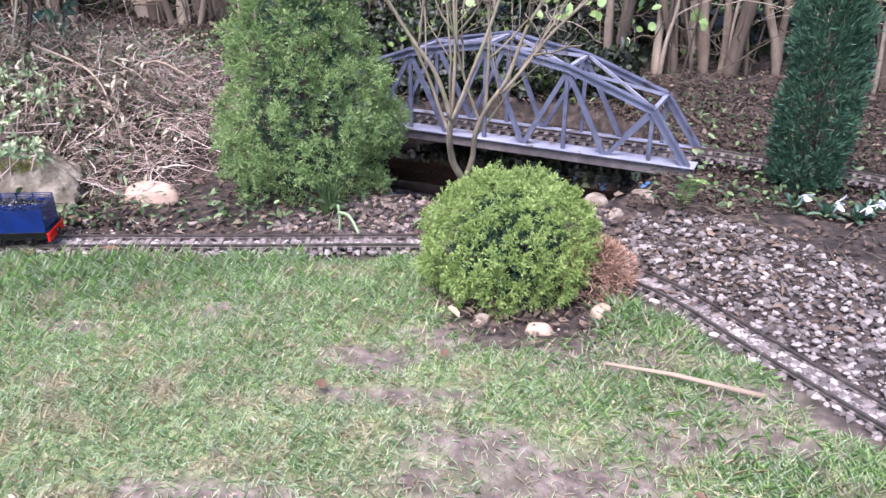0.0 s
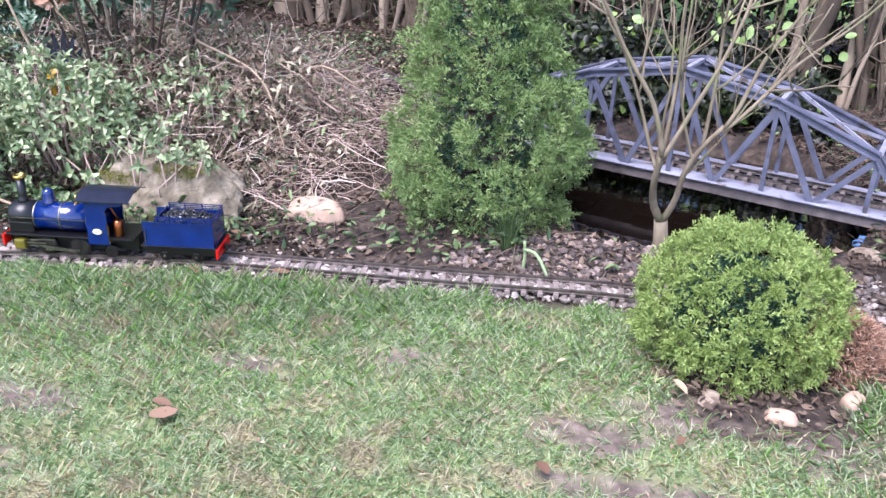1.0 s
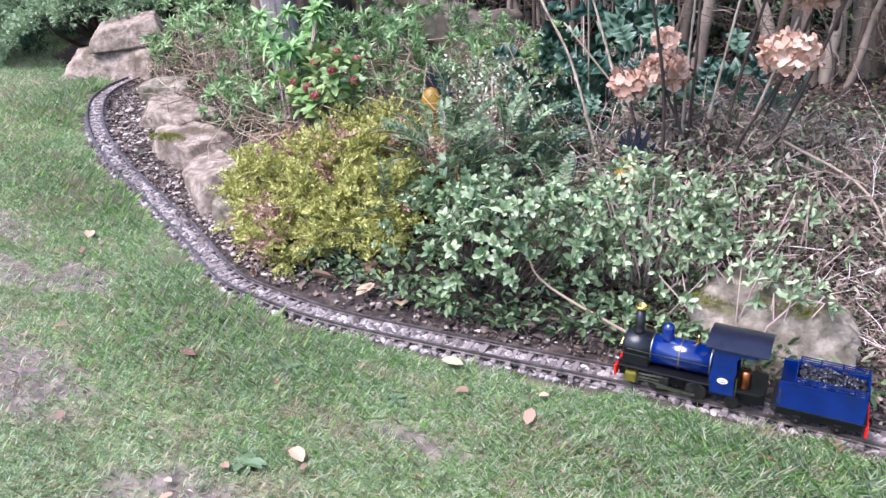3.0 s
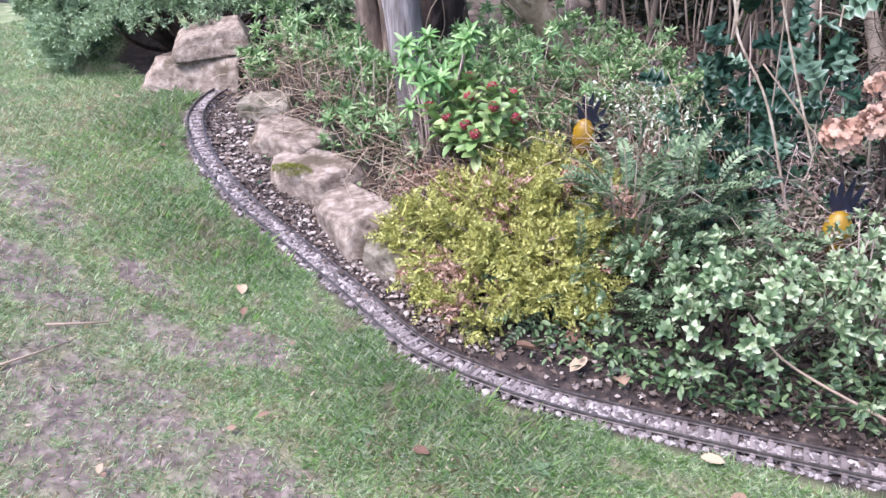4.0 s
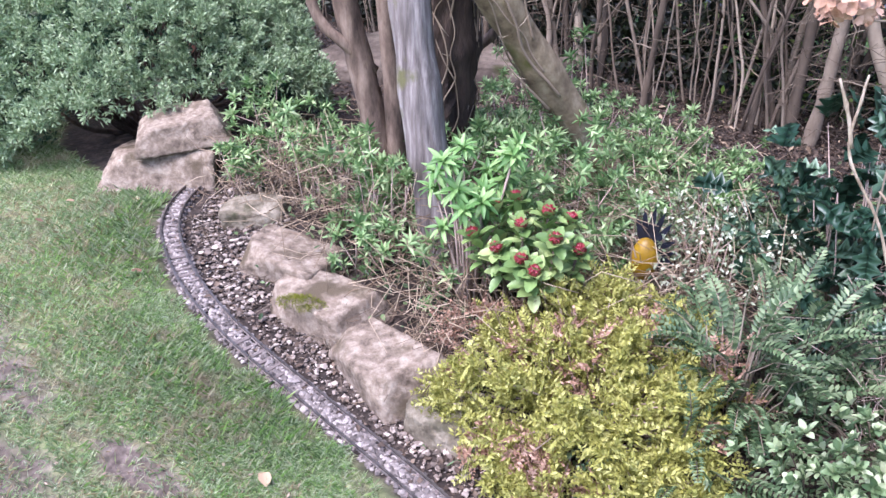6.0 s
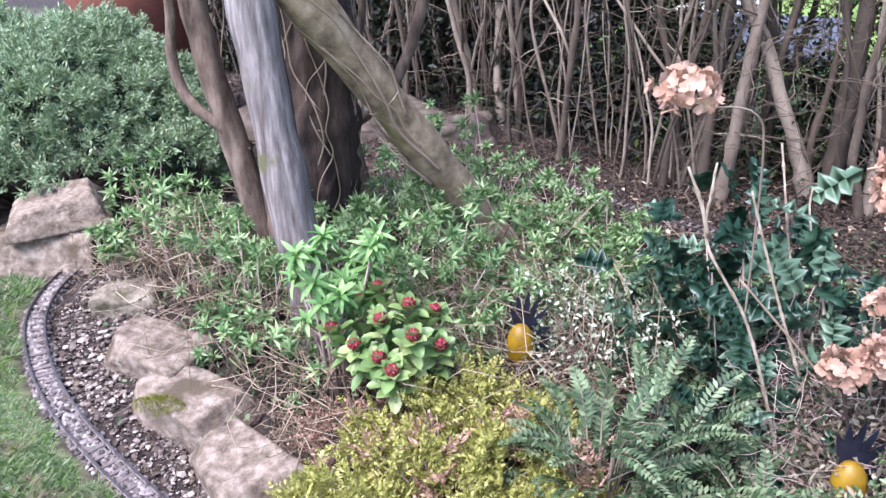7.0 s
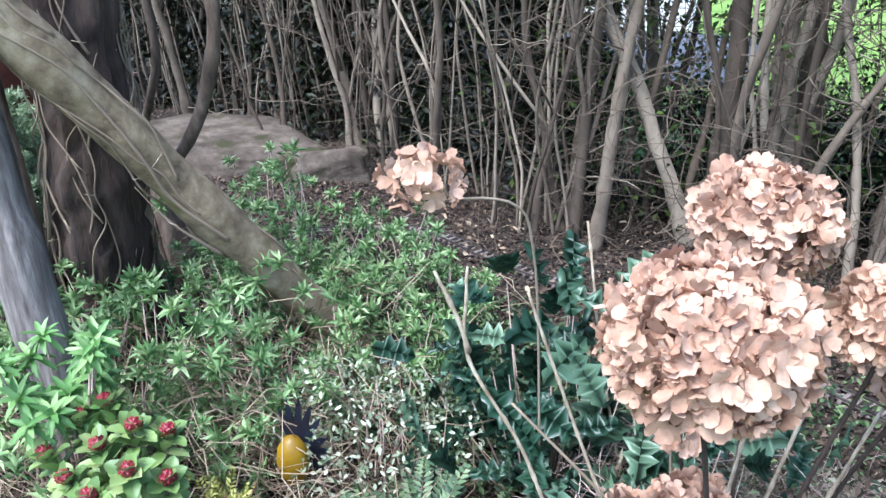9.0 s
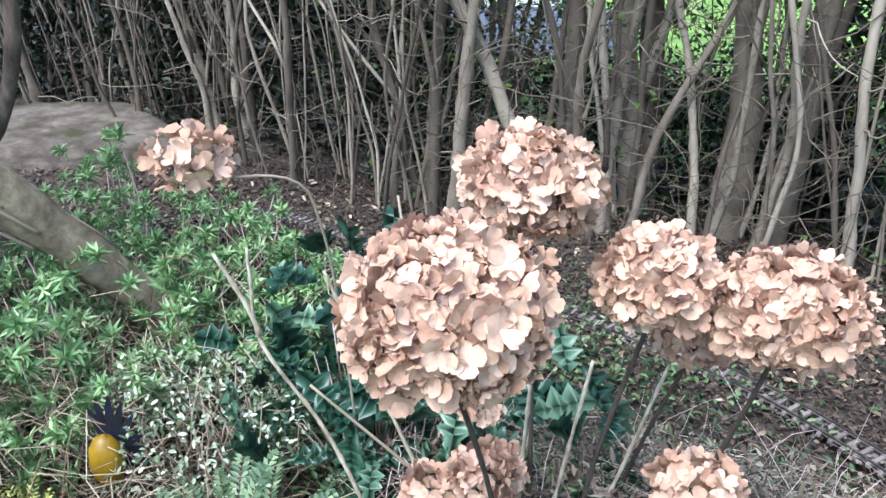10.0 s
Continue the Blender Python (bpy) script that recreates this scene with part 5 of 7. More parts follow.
def leafy_shrub(name, c, r, count, length, width, material, label, stems=30, seed=1.0, low=-0.3, face=0.7, fine=True, category="shrub", depth=0.45, twig=M_TWIG, whorl=0, spiny=False):
    """A shrub of stems with real leaves over a lumpy body."""
    z0 = float(height(c[0], c[1]))
    th = thing(name, pose(c[0], c[1], z0), label, category)
    p, o = ball_points(count, r, seed, depth, low, 7, 0.45)
    p = p + np.array([0, 0, c[2] - z0])
    p[:, 2] = np.maximum(p[:, 2], 0.01 + rng.uniform(0, 0.02, len(p)))
    for k in range(stems):
        q = p[rng.integers(len(p))]
        base = np.array([q[0] * 0.25, q[1] * 0.25, -0.02])
        m = (base + q) / 2 + rng.normal(size=3) * 0.02
        one_stem(th, [base, m, q * 0.97], 0.003, 0.001, twig)
    g = Geo()
    if whorl:
        for q, a in zip(p, o):
            rosette(g, q, a + rng.normal(size=3) * 0.4, rng.integers(whorl - 2, whorl + 2), length * rng.uniform(0.6, 1.15), width, 1.0, 0.2, fine)
    elif spiny:
        k = len(p)
        size = rng.uniform(0.7, 1.25, k)
        spiny_leaves(g, p, unit(o * 0.6 + 0.9 * rng.normal(size=(k, 3))), unit(o * face + np.array([0, -0.3, 0.6]) + 0.35 * rng.normal(size=(k, 3))), length * size, width * size)
    else:
        k = len(p)
        leaves(g, p, unit(o * 0.6 + 0.9 * rng.normal(size=(k, 3))), unit(o * face + np.array([0, 0, 0.5]) + 0.5 * rng.normal(size=(k, 3))), length * rng.uniform(0.6, 1.2, k), width * rng.uniform(0.7, 1.1, k), fine=fine)
    foliage("foliage", g, material, th)
    return th


def fern_sprays(name, c, r, count, material, label, spray=0.12, pairs=12, leaf=0.018, wide=0.008, upright=0.8, seed=1.0):
    """Arching shoots with leaves in pairs."""
    z0 = float(height(c[0], c[1]))
    th = thing(name, pose(c[0], c[1], z0), label, "shrub")
    gs, gl = Geo(), Geo()
    for k in range(count):
        a, u = rng.uniform(0, 6.28), rng.uniform(0, 1) ** 0.5
        p = np.array([r[0] * u * math.cos(a), r[1] * u * math.sin(a), 0])
        p[2] = (c[2] - z0) + r[2] * (1 - u ** 2) * rng.uniform(0.3, 1.0)
        d = unit(np.array([math.cos(a) * u, math.sin(a) * u, upright]) + 0.35 * rng.normal(size=3))
        pts = [p * np.array([0.5, 0.5, 0.0]), p * np.array([0.85, 0.85, 0.75])]
        q, tips = p.copy(), []
        for i in range(pairs + 1):
            tips.append(q.copy())
            q = q + d * spray / pairs
            d = unit(d + np.array([math.cos(a) * 0.06, math.sin(a) * 0.06, -0.05]))
        pts += [tips[0], tips[len(tips) // 2], tips[-1]]
        tube(gs, pts, 0.002, 0.0008, 4)
        tips = np.array(tips)
        dd = unit(np.gradient(tips, axis=0))
        side = unit(np.cross(dd, rand_dirs(1)[0] * 0.4 + np.array([0, 0, 1])))
        up = np.cross(side, dd)
        for s in (-1, 1):
            size = leaf * np.sin(np.linspace(0.5, 2.7, len(tips)))
            leaves(gl, tips, dd * 0.55 + s * side * 0.85 + up * 0.25, up, size, wide, cup=0.15, fine=False)
    foliage("shoot_growth", gs, M_STEM, th)
    foliage("foliage", gl, material, th)


def juniper():
    th = thing("golden_juniper", pose(-2.28, 2.09, 0.05), "spreading golden-yellow juniper with feathery sprays", "shrub")
    gl, gb = Geo(), Geo()
    lobes = [(-0.16, -0.06, 0.03, 0.15), (0.0, -0.1, 0.04, 0.16), (0.14, -0.08, 0.05, 0.14), (-0.08, 0.08, 0.1, 0.15), (0.08, 0.1, 0.1, 0.15), (-0.2, 0.1, 0.06, 0.12), (0.2, 0.06, 0.04, 0.12), (-0.02, 0.22, 0.11, 0.12), (-0.14, 0.2, 0.11, 0.1), (-0.12, -0.19, -0.02, 0.1), (0.04, -0.21, -0.02, 0.1), (0.19, -0.15, 0.0, 0.11)]
    for n, (cx, cy, cz, r) in enumerate(lobes):
        p, o = ball_points(int(24 * (r / 0.13) ** 1.5), (r, r, r * 0.75), 6.0 + n, 0.3, 0.0, 11, 0.4)
        p = p + np.array([cx, cy, cz])
        p[:, 2] = np.maximum(p[:, 2], 0.01)
        for q, a in zip(p, o):
            one_stem(th, [(cx * 0.4, cy * 0.4, -0.01), q * 0.6 + np.array([0, 0, 0.01]), q], 0.003, 0.001, M_TWIG, "stem", 4)
            g = gb if rng.uniform() < 0.15 else gl
            size = rng.uniform(0.7, 1.25)
            for b in range(int(15 * size)):
                e = unit(a + 0.85 * rng.normal(size=3))
                root = q + 0.016 * size * rng.normal(size=3) - a * 0.012
                n2 = 7
                run = root + e * np.linspace(0, 0.044 * size, n2)[:, None] + np.array([0, 0, -0.006]) * np.linspace(0, 1, n2)[:, None] ** 2
                s = unit(np.cross(np.tile(e, (n2, 1)), rng.normal(size=3)))
                for sg in (-1, 1):
                    leaves(g, run, e * 0.7 + sg * s * 0.8, rand_dirs(n2), np.linspace(0.018, 0.009, n2), 0.006, fine=False)
    foliage("foliage", gl, M_JUNIPER, th)
    foliage("withered_spray", gb, M_BROWNLEAF, th, "browned inner sprays")


def skimmia():
    th = thing("skimmia", pose(-2.49, 2.30, float(height(-2.46, 2.30))), "low skimmia with oval green leaves and clusters of red buds", "shrub")
    z0 = float(height(-2.46, 2.30))
    gs, gl = Geo(), Geo()
    heads = [(-2.484, 2.26, 0.396), (-2.394, 2.231, 0.394), (-2.566, 2.302, 0.403), (-2.44, 2.30, 0.42), (-2.52, 2.215, 0.35), (-2.455, 2.20, 0.345), (-2.40, 2.33, 0.40), (-2.53, 2.33, 0.425), (-2.59, 2.24, 0.36), (-2.42, 2.19, 0.33), (-2.355, 2.27, 0.36)]
    for x, y, z in heads:
        q = np.array([x + 2.46, y - 2.30, z - 0.02 - z0])
        one_stem(th, [(q[0] * 0.3, q[1] * 0.3, -0.02), q * np.array([0.8, 0.8, 0.6]), q], 0.004, 0.003, M_STEM, "stem", 6)
        ax = unit(np.array([q[0], q[1], 0.25]))
        rosette(gl, q - ax * 0.012, ax, 9, 0.047, 0.03, 1.2, 0.12, True)
        rosette(gl, q * np.array([0.8, 0.8, 0.72]), ax, 8, 0.05, 0.03, 1.35, 0.2, True)
        rosette(gl, q - ax * 0.04, ax, 7, 0.055, 0.024, 1.3, 0.15, True)
        d = rand_dirs(160)
        beads = spaced(d, d, 0.37)[0]
        near = np.max(BALL_V @ beads.T, 1)
        bulge = np.sqrt(np.clip(1 - ((1 - near) / 0.022), 0, 1))
        v = BALL_V * (0.0115 + 0.005 * bulge)[:, None] * np.array([1, 1, 0.85]) + q + ax * 0.01
        g = Geo().add(v, BALL_F)
        part("bud_head", g, M_BERRY, th, "cluster of dark red buds")
    foliage("foliage", gl, M_SKIMMIA, th)


def rosette_plants():
    """Thin-stemmed evergreens with whorls of narrow leaves."""
    spots = [(-2.98, 2.42, 0.42, 0.15, 16), (-2.72, 2.55, 0.40, 0.15, 16), (-2.52, 2.6, 0.42, 0.14, 14), (-2.62, 2.72, 0.44, 0.16, 16), (-2.38, 2.85, 0.31, 0.16, 12), (-3.22, 2.5, 0.40, 0.16, 14), (-3.45, 2.6, 0.42, 0.13, 12), (-2.9, 2.6, 0.40, 0.14, 12),
             (-2.98, 2.3, 0.27, 0.09, 5), (-2.77, 3.27, 0.55, 0.05, 4), (-2.5, 3.0, 0.36, 0.18, 10), (-3.55, 2.48, 0.34, 0.09, 7), (-2.62, 2.42, 0.33, 0.1, 7), (-2.82, 2.85, 0.40, 0.15, 10), (-2.66, 2.95, 0.42, 0.12, 8), (-2.75, 2.3, 0.24, 0.08, 4),
             (-2.95, 3.05, 0.36, 0.17, 15), (-2.72, 3.12, 0.34, 0.17, 15), (-2.52, 3.22, 0.32, 0.16, 14), (-2.8, 3.4, 0.33, 0.2, 15), (-2.55, 3.5, 0.3, 0.18, 12), (-3.1, 3.3, 0.38, 0.17, 12), (-2.4, 2.68, 0.34, 0.14, 12), (-2.3, 3.0, 0.27, 0.16, 10), (-2.95, 2.75, 0.4, 0.13, 12), (-3.3, 2.7, 0.4, 0.14, 12), (-3.08, 2.5, 0.38, 0.12, 12), (-3.6, 2.72, 0.42, 0.14, 12), (-2.42, 2.5, 0.32, 0.1, 8), (-3.05, 3.55, 0.42, 0.14, 10), (-2.75, 3.65, 0.3, 0.16, 10), (-2.35, 3.38, 0.27, 0.17, 10), (-2.28, 3.12, 0.29, 0.14, 9)]
    for cx, cy, cz, r, k in spots:
        z0 = float(height(cx, cy))
        th = thing("evergreen_shrub", pose(cx, cy, z0), "thin-stemmed evergreen with whorls of narrow fresh green leaves", "shrub", "whorl-leaved evergreens")
        gl = Geo()
        for j in range(int(k * 2.6)):
            a, u = rng.uniform(0, 6.28), rng.uniform(0, 1) ** 0.6
            q = np.array([r * u * math.cos(a), r * u * math.sin(a), (cz - z0) * rng.uniform(0.12, 1.12)])
            m = q * np.array([0.6, 0.6, 0.55]) + rng.normal(size=3) * 0.02
            if j % 2 == 0:
                one_stem(th, [(q[0] * 0.5 + rng.normal(0, 0.02), q[1] * 0.5 + rng.normal(0, 0.02), -0.02), m, q], 0.0022, 0.0012, M_TWIG)
            ax = unit(np.array([q[0] * 2, q[1] * 2 - 0.12, 0.45]) + 0.4 * rng.normal(size=3))
            s = rng.uniform(0.65, 1.1)
            rosette(gl, q, ax, 12, 0.04 * s, 0.011 * s, 1.25, 0.2)
            rosette(gl, q - ax * 0.014, ax, 8, 0.032 * s, 0.008 * s, 1.45, 0.3)
        foliage("foliage", gl, M_ROSETTE, th)
    z0 = float(height(-2.67, 2.32))
    th = thing("pieris", pose(-2.67, 2.32, z0), "bright green shrub with drooping whorls of long leaves", "shrub")
    gl = Geo()
    for j in range(24):
        a, u = rng.uniform(0, 6.28), rng.uniform(0, 1) ** 0.5
        q = np.array([0.11 * u * math.cos(a), 0.08 * u * math.sin(a), 0.475 - z0 + rng.uniform(-0.08, 0.03) * (1 if j < 16 else 2.4)])
        one_stem(th, [(q[0] * 0.3, q[1] * 0.3, -0.02), q * 0.6, q], 0.004, 0.002, M_TWIG)
        rosette(gl, q, (q[0] * 3, q[1] * 3 - 0.25, 0.7), 16, 0.04, 0.0125, 1.6, 0.6, True)
    foliage("foliage", gl, M_PIERIS, th)


def straw():
    """Dry stalks heaped among the shrubs."""
    g = Geo()
    for cx, cy, rx, ry, zt, n in ((-2.75, 2.28, 0.25, 0.1, 0.12, 260), (-3.15, 2.45, 0.2, 0.1, 0.18, 260), (-2.5, 2.45, 0.3, 0.2, 0.2, 380), (-2.75, 2.65, 0.35, 0.2, 0.2, 380), (-3.4, 2.5, 0.2, 0.12, 0.16, 220), (-2.3, 2.45, 0.18, 0.14, 0.1, 200), (-2.6, 2.12, 0.12, 0.08, 0.1, 120), (-2.45, 2.75, 0.35, 0.25, 0.2, 300), (-2.3, 2.6, 0.25, 0.2, 0.14, 220), (-2.8, 3.1, 0.35, 0.25, 0.2, 240)):
        for k in range(int(n * 0.95)):
            x, y = cx + rng.normal(0, rx * 0.7), cy + rng.normal(0, ry * 0.7)
            z = float(height(x, y)) + rng.uniform(0.0, 1) ** 1.2 * zt * 1.25 + 0.004
            d = unit(np.array([rng.normal(), rng.normal() * 0.7, rng.normal(0.1, 0.45)]))
            L = rng.uniform(0.05, 0.2)
            c = np.array([x, y, z])
            b = rng.normal(size=3) * 0.15 * L
            pts = np.array([c - d * L / 2, c + b, c + d * L / 2])
            pts[:, 2] = np.maximum(pts[:, 2], float(height(x, y)) + 0.002)
            tube(g, pts, 0.0013, 0.0007, 4)
    tagged(part("dry_stalks", g, M_STRAW), "tangle of dry straw-coloured stalks under the shrubs", "dry stalks", kind="stuff")


def ground_cover():
    g = Geo()
    for cx, cy, rx, ry, n in ((-1.5, 3.0, 0.5, 0.25, 500), (-1.1, 3.0, 0.4, 0.3, 260), (-1.3, 3.7, 0.5, 0.2, 500), (-2.2, 3.2, 0.5, 0.3, 2600), (-2.0, 2.95, 0.4, 0.25, 2600), (-1.7, 2.85, 0.35, 0.2, 1800), (-1.75, 2.4, 0.25, 0.15, 1300), (-1.6, 3.3, 0.5, 0.25, 1400), (-2.9, 3.4, 0.4, 0.3, 1600), (-1.3, 2.9, 0.35, 0.2, 260), (-2.3, 2.3, 0.5, 0.3, 900), (-1.5, 2.05, 0.3, 0.12, 500), (-1.75, 1.88, 0.5, 0.08, 1100), (-1.2, 2.02, 0.3, 0.06, 500), (0.5, 2.3, 0.25, 0.1, 160), (0.7, 2.6, 0.4, 0.2, 260), (-2.7, 2.4, 0.5, 0.2, 900), (-0.7, 2.12, 0.3, 0.06, 160), (0.5, 2.95, 0.5, 0.3, 320)):
        x, y = cx + rng.normal(0, rx * 0.6, n), cy + rng.normal(0, ry * 0.6, n)
        keep = (pond_field(x, y) > 1.08) & (lawn_distance(x, y) > 0.14)
        x, y = x[keep], y[keep]
        n = len(x)
        p = np.stack([x, y, height(x, y) + rng.uniform(0.004, 0.05, n)], 1)
        leaves(g, p, unit(rng.normal(size=(n, 3)) * np.array([1, 1, 0.4])), unit(rng.normal(size=(n, 3)) * 0.4 + np.array([0, -0.1, 1])), rng.uniform(0.01, 0.028, n), rng.uniform(0.005, 0.013, n), fine=True)
    tagged(part("ground_cover", g, M_COVER), "low green ground cover among the litter", "ground cover", kind="stuff")


conifer()
dome_bush()
column_conifer()
bare_tree()
brush_heap()
juniper()
skimmia()
rosette_plants()
straw()
ground_cover()
leafy_shrub("pale_shrub", (-1.74, 1.98, 0.14), (0.27, 0.17, 0.17), 230, 0.025, 0.0125, M_PALE, "low shrub with pale grey-green leaves in whorls", 30, 2.0, -0.3, whorl=9, depth=0.6, twig=M_DARKBARK)
leafy_shrub("pale_shrub", (-1.5, 2.1, 0.08), (0.2, 0.12, 0.13), 130, 0.024, 0.010, M_PALE, "low pale-leaved shrub beside the rock", 20, 3.0, -0.6, whorl=5, depth=0.6, twig=M_DARKBARK)
fern_sprays("grey_shrub", (-1.95, 2.32, 0.1), (0.26, 0.28, 0.2), 62, M_PAIRED, "grey-green shrub with small paired leaves on arching shoots", leaf=0.024, wide=0.0095)
fern_sprays("grey_shrub", (-2.05, 2.02, 0.05), (0.14, 0.12, 0.1), 40, M_PAIRED, "small grey-green shrub with paired leaves beside the juniper")
leafy_shrub("sprawling_shrub", (-1.47, 2.17, 0.16), (0.17, 0.12, 0.16), 300, 0.024, 0.009, M_SPRAY, "sprawling shrub with dull grey-green leaves under the hydrangea", 40, 2.6, -0.1, whorl=5)
leafy_shrub("sprawling_shrub", (-1.3, 2.33, 0.15), (0.2, 0.12, 0.13), 150, 0.022, 0.008, M_SPRAY, "sprawling shrub with dull grey-green leaves over the rock", 40, 2.9, -0.1, whorl=4)
leafy_shrub("sprawling_shrub", (-1.24, 2.1, 0.13), (0.17, 0.07, 0.07), 84, 0.022, 0.008, M_SPRAY, "leafy sprigs trailing over the mossy rock", 26, 3.3, -0.1, whorl=4)
fern_sprays("grey_shrub", (-1.74, 2.26, 0.06), (0.17, 0.14, 0.14), 46, M_PAIRED, "low grey-green shrub with paired leaves below the hydrangea", leaf=0.022, wide=0.009)
fern_sprays("grey_shrub", (-2.02, 2.2, 0.12), (0.12, 0.1, 0.25), 60, M_PAIRED, "upright grey-green shrub with paired leaves beside the juniper", leaf=0.024, wide=0.0095)
leafy_shrub("variegated_shrub", (-2.22, 2.64, 0.2), (0.25, 0.17, 0.16), 1500, 0.0145, 0.0075, M_VARIEG, "variegated shrub with small cream-white leaves", 30, 4.0, -0.1)
leafy_shrub("holly", (-1.88, 2.74, 0.24), (0.27, 0.24, 0.31), 110, 0.094, 0.056, M_HOLLY, "holly with dark glossy blue-green leaves", 34, 5.0, -0.2, depth=0.85, spiny=True)
leafy_shrub("holly", (-1.66, 2.72, 0.19), (0.27, 0.2, 0.27), 84, 0.094, 0.056, M_HOLLY, "low dark-leaved holly under the hydrangea stems", 24, 7.0, -0.2, depth=0.85, spiny=True)
leafy_shrub("holly", (-1.8, 2.47, 0.13), (0.17, 0.13, 0.15), 36, 0.08, 0.048, M_HOLLY, "young holly with dark glossy leaves in the litter", 14, 8.0, -0.2, spiny=True)


# ---- big grey-green shrub ----
def big_shrub():
    th = thing("rounded_conifer_shrub", pose(-4.42, 2.95, 0.14), "large rounded grey-green conifer shrub overhanging stones", "shrub")
    for k in range(40):
        d = rand_dirs(1)[0]
        d[2] = abs(d[2])
        g = Geo()
        limb(g, (0.1 * d[0], 0.1 * d[1], -0.03), d + np.array([0, 0, 0.3]), 0.5, 0.012, 0, 0.3, 0.0, 6)
        part("stem", g, M_DARKBARK, th)
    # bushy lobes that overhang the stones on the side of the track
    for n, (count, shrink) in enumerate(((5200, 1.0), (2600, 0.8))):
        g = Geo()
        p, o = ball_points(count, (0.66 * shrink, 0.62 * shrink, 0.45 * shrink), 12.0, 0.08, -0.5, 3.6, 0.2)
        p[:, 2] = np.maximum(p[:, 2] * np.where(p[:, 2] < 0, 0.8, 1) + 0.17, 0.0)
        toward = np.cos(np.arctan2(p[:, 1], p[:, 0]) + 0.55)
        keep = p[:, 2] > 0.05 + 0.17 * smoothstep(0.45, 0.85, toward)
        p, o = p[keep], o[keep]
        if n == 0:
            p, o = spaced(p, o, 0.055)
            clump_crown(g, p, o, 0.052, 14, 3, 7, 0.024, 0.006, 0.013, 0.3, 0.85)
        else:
            # dark inner layer puts shade into the gaps of the lobes
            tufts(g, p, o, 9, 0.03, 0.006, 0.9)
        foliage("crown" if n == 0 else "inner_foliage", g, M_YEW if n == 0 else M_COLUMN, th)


big_shrub()


# ---- hydrangea: dried mopheads on bare stems ----
def floret_mesh(seed):
    """Four broad papery sepals, cupped, overlapping and ruffled at the rim."""
    r = random.Random(seed)
    bm = bmesh.new()
    for k in range(4):
        a = math.pi / 2 * k + r.uniform(-0.25, 0.25)
        L, W, up = r.uniform(0.85, 1.12), r.uniform(0.9, 1.2), r.uniform(0.1, 0.8)
        rows = []
        for u, w in ((0.0, 0.06), (0.38, 0.44), (0.76, 0.52), (1.0, 0.26)):
            row = []
            for v in (-1, 0, 1):
                x = u * L * 0.5 * (1.0 if v == 0 else 0.95)
                y = v * w * W * 0.5
                z = up * x + 0.14 * abs(v) * u - 0.1 * u * u + r.uniform(-0.06, 0.06) * u
                row.append(bm.verts.new((x * math.cos(a) - y * math.sin(a), x * math.sin(a) + y * math.cos(a), z)))
            rows.append(row)
        for p, q in zip(rows, rows[1:]):
            for i in range(2):
                bm.faces.new((p[i], p[i + 1], q[i + 1]))
                bm.faces.new((p[i], q[i + 1], q[i]))
    me = bpy.data.meshes.new("floret")
    bm.to_mesh(me)
    bm.free()
    me.materials.append(M_FLORET)
    return smooth(me)


FLORETS = [floret_mesh(k) for k in range(9)]
HEADS = [((-1.567, 2.211, 0.819), 0.107, 620), ((-1.54, 2.481, 0.852), 0.09, 440), ((-1.378, 2.502, 0.735), 0.079, 330), ((-1.223, 2.494, 0.718), 0.091, 420), ((-1.968, 2.42, 0.868), 0.062, 44),
         ((-1.303, 2.386, 0.51), 0.062, 60), ((-1.655, 2.42, 0.4), 0.045, 34), ((-1.578, 2.43, 0.435), 0.056, 70), ((-1.32, 2.6, 0.61), 0.06, 110), ((-1.609, 2.499, 0.495), 0.032, 14)]
hyd = thing("hydrangea", pose(-1.55, 2.55, 0.04), "hydrangea with dried papery tan flower heads on bare stems", "shrub")
o = Vector((-1.55, 2.55, 0.04))
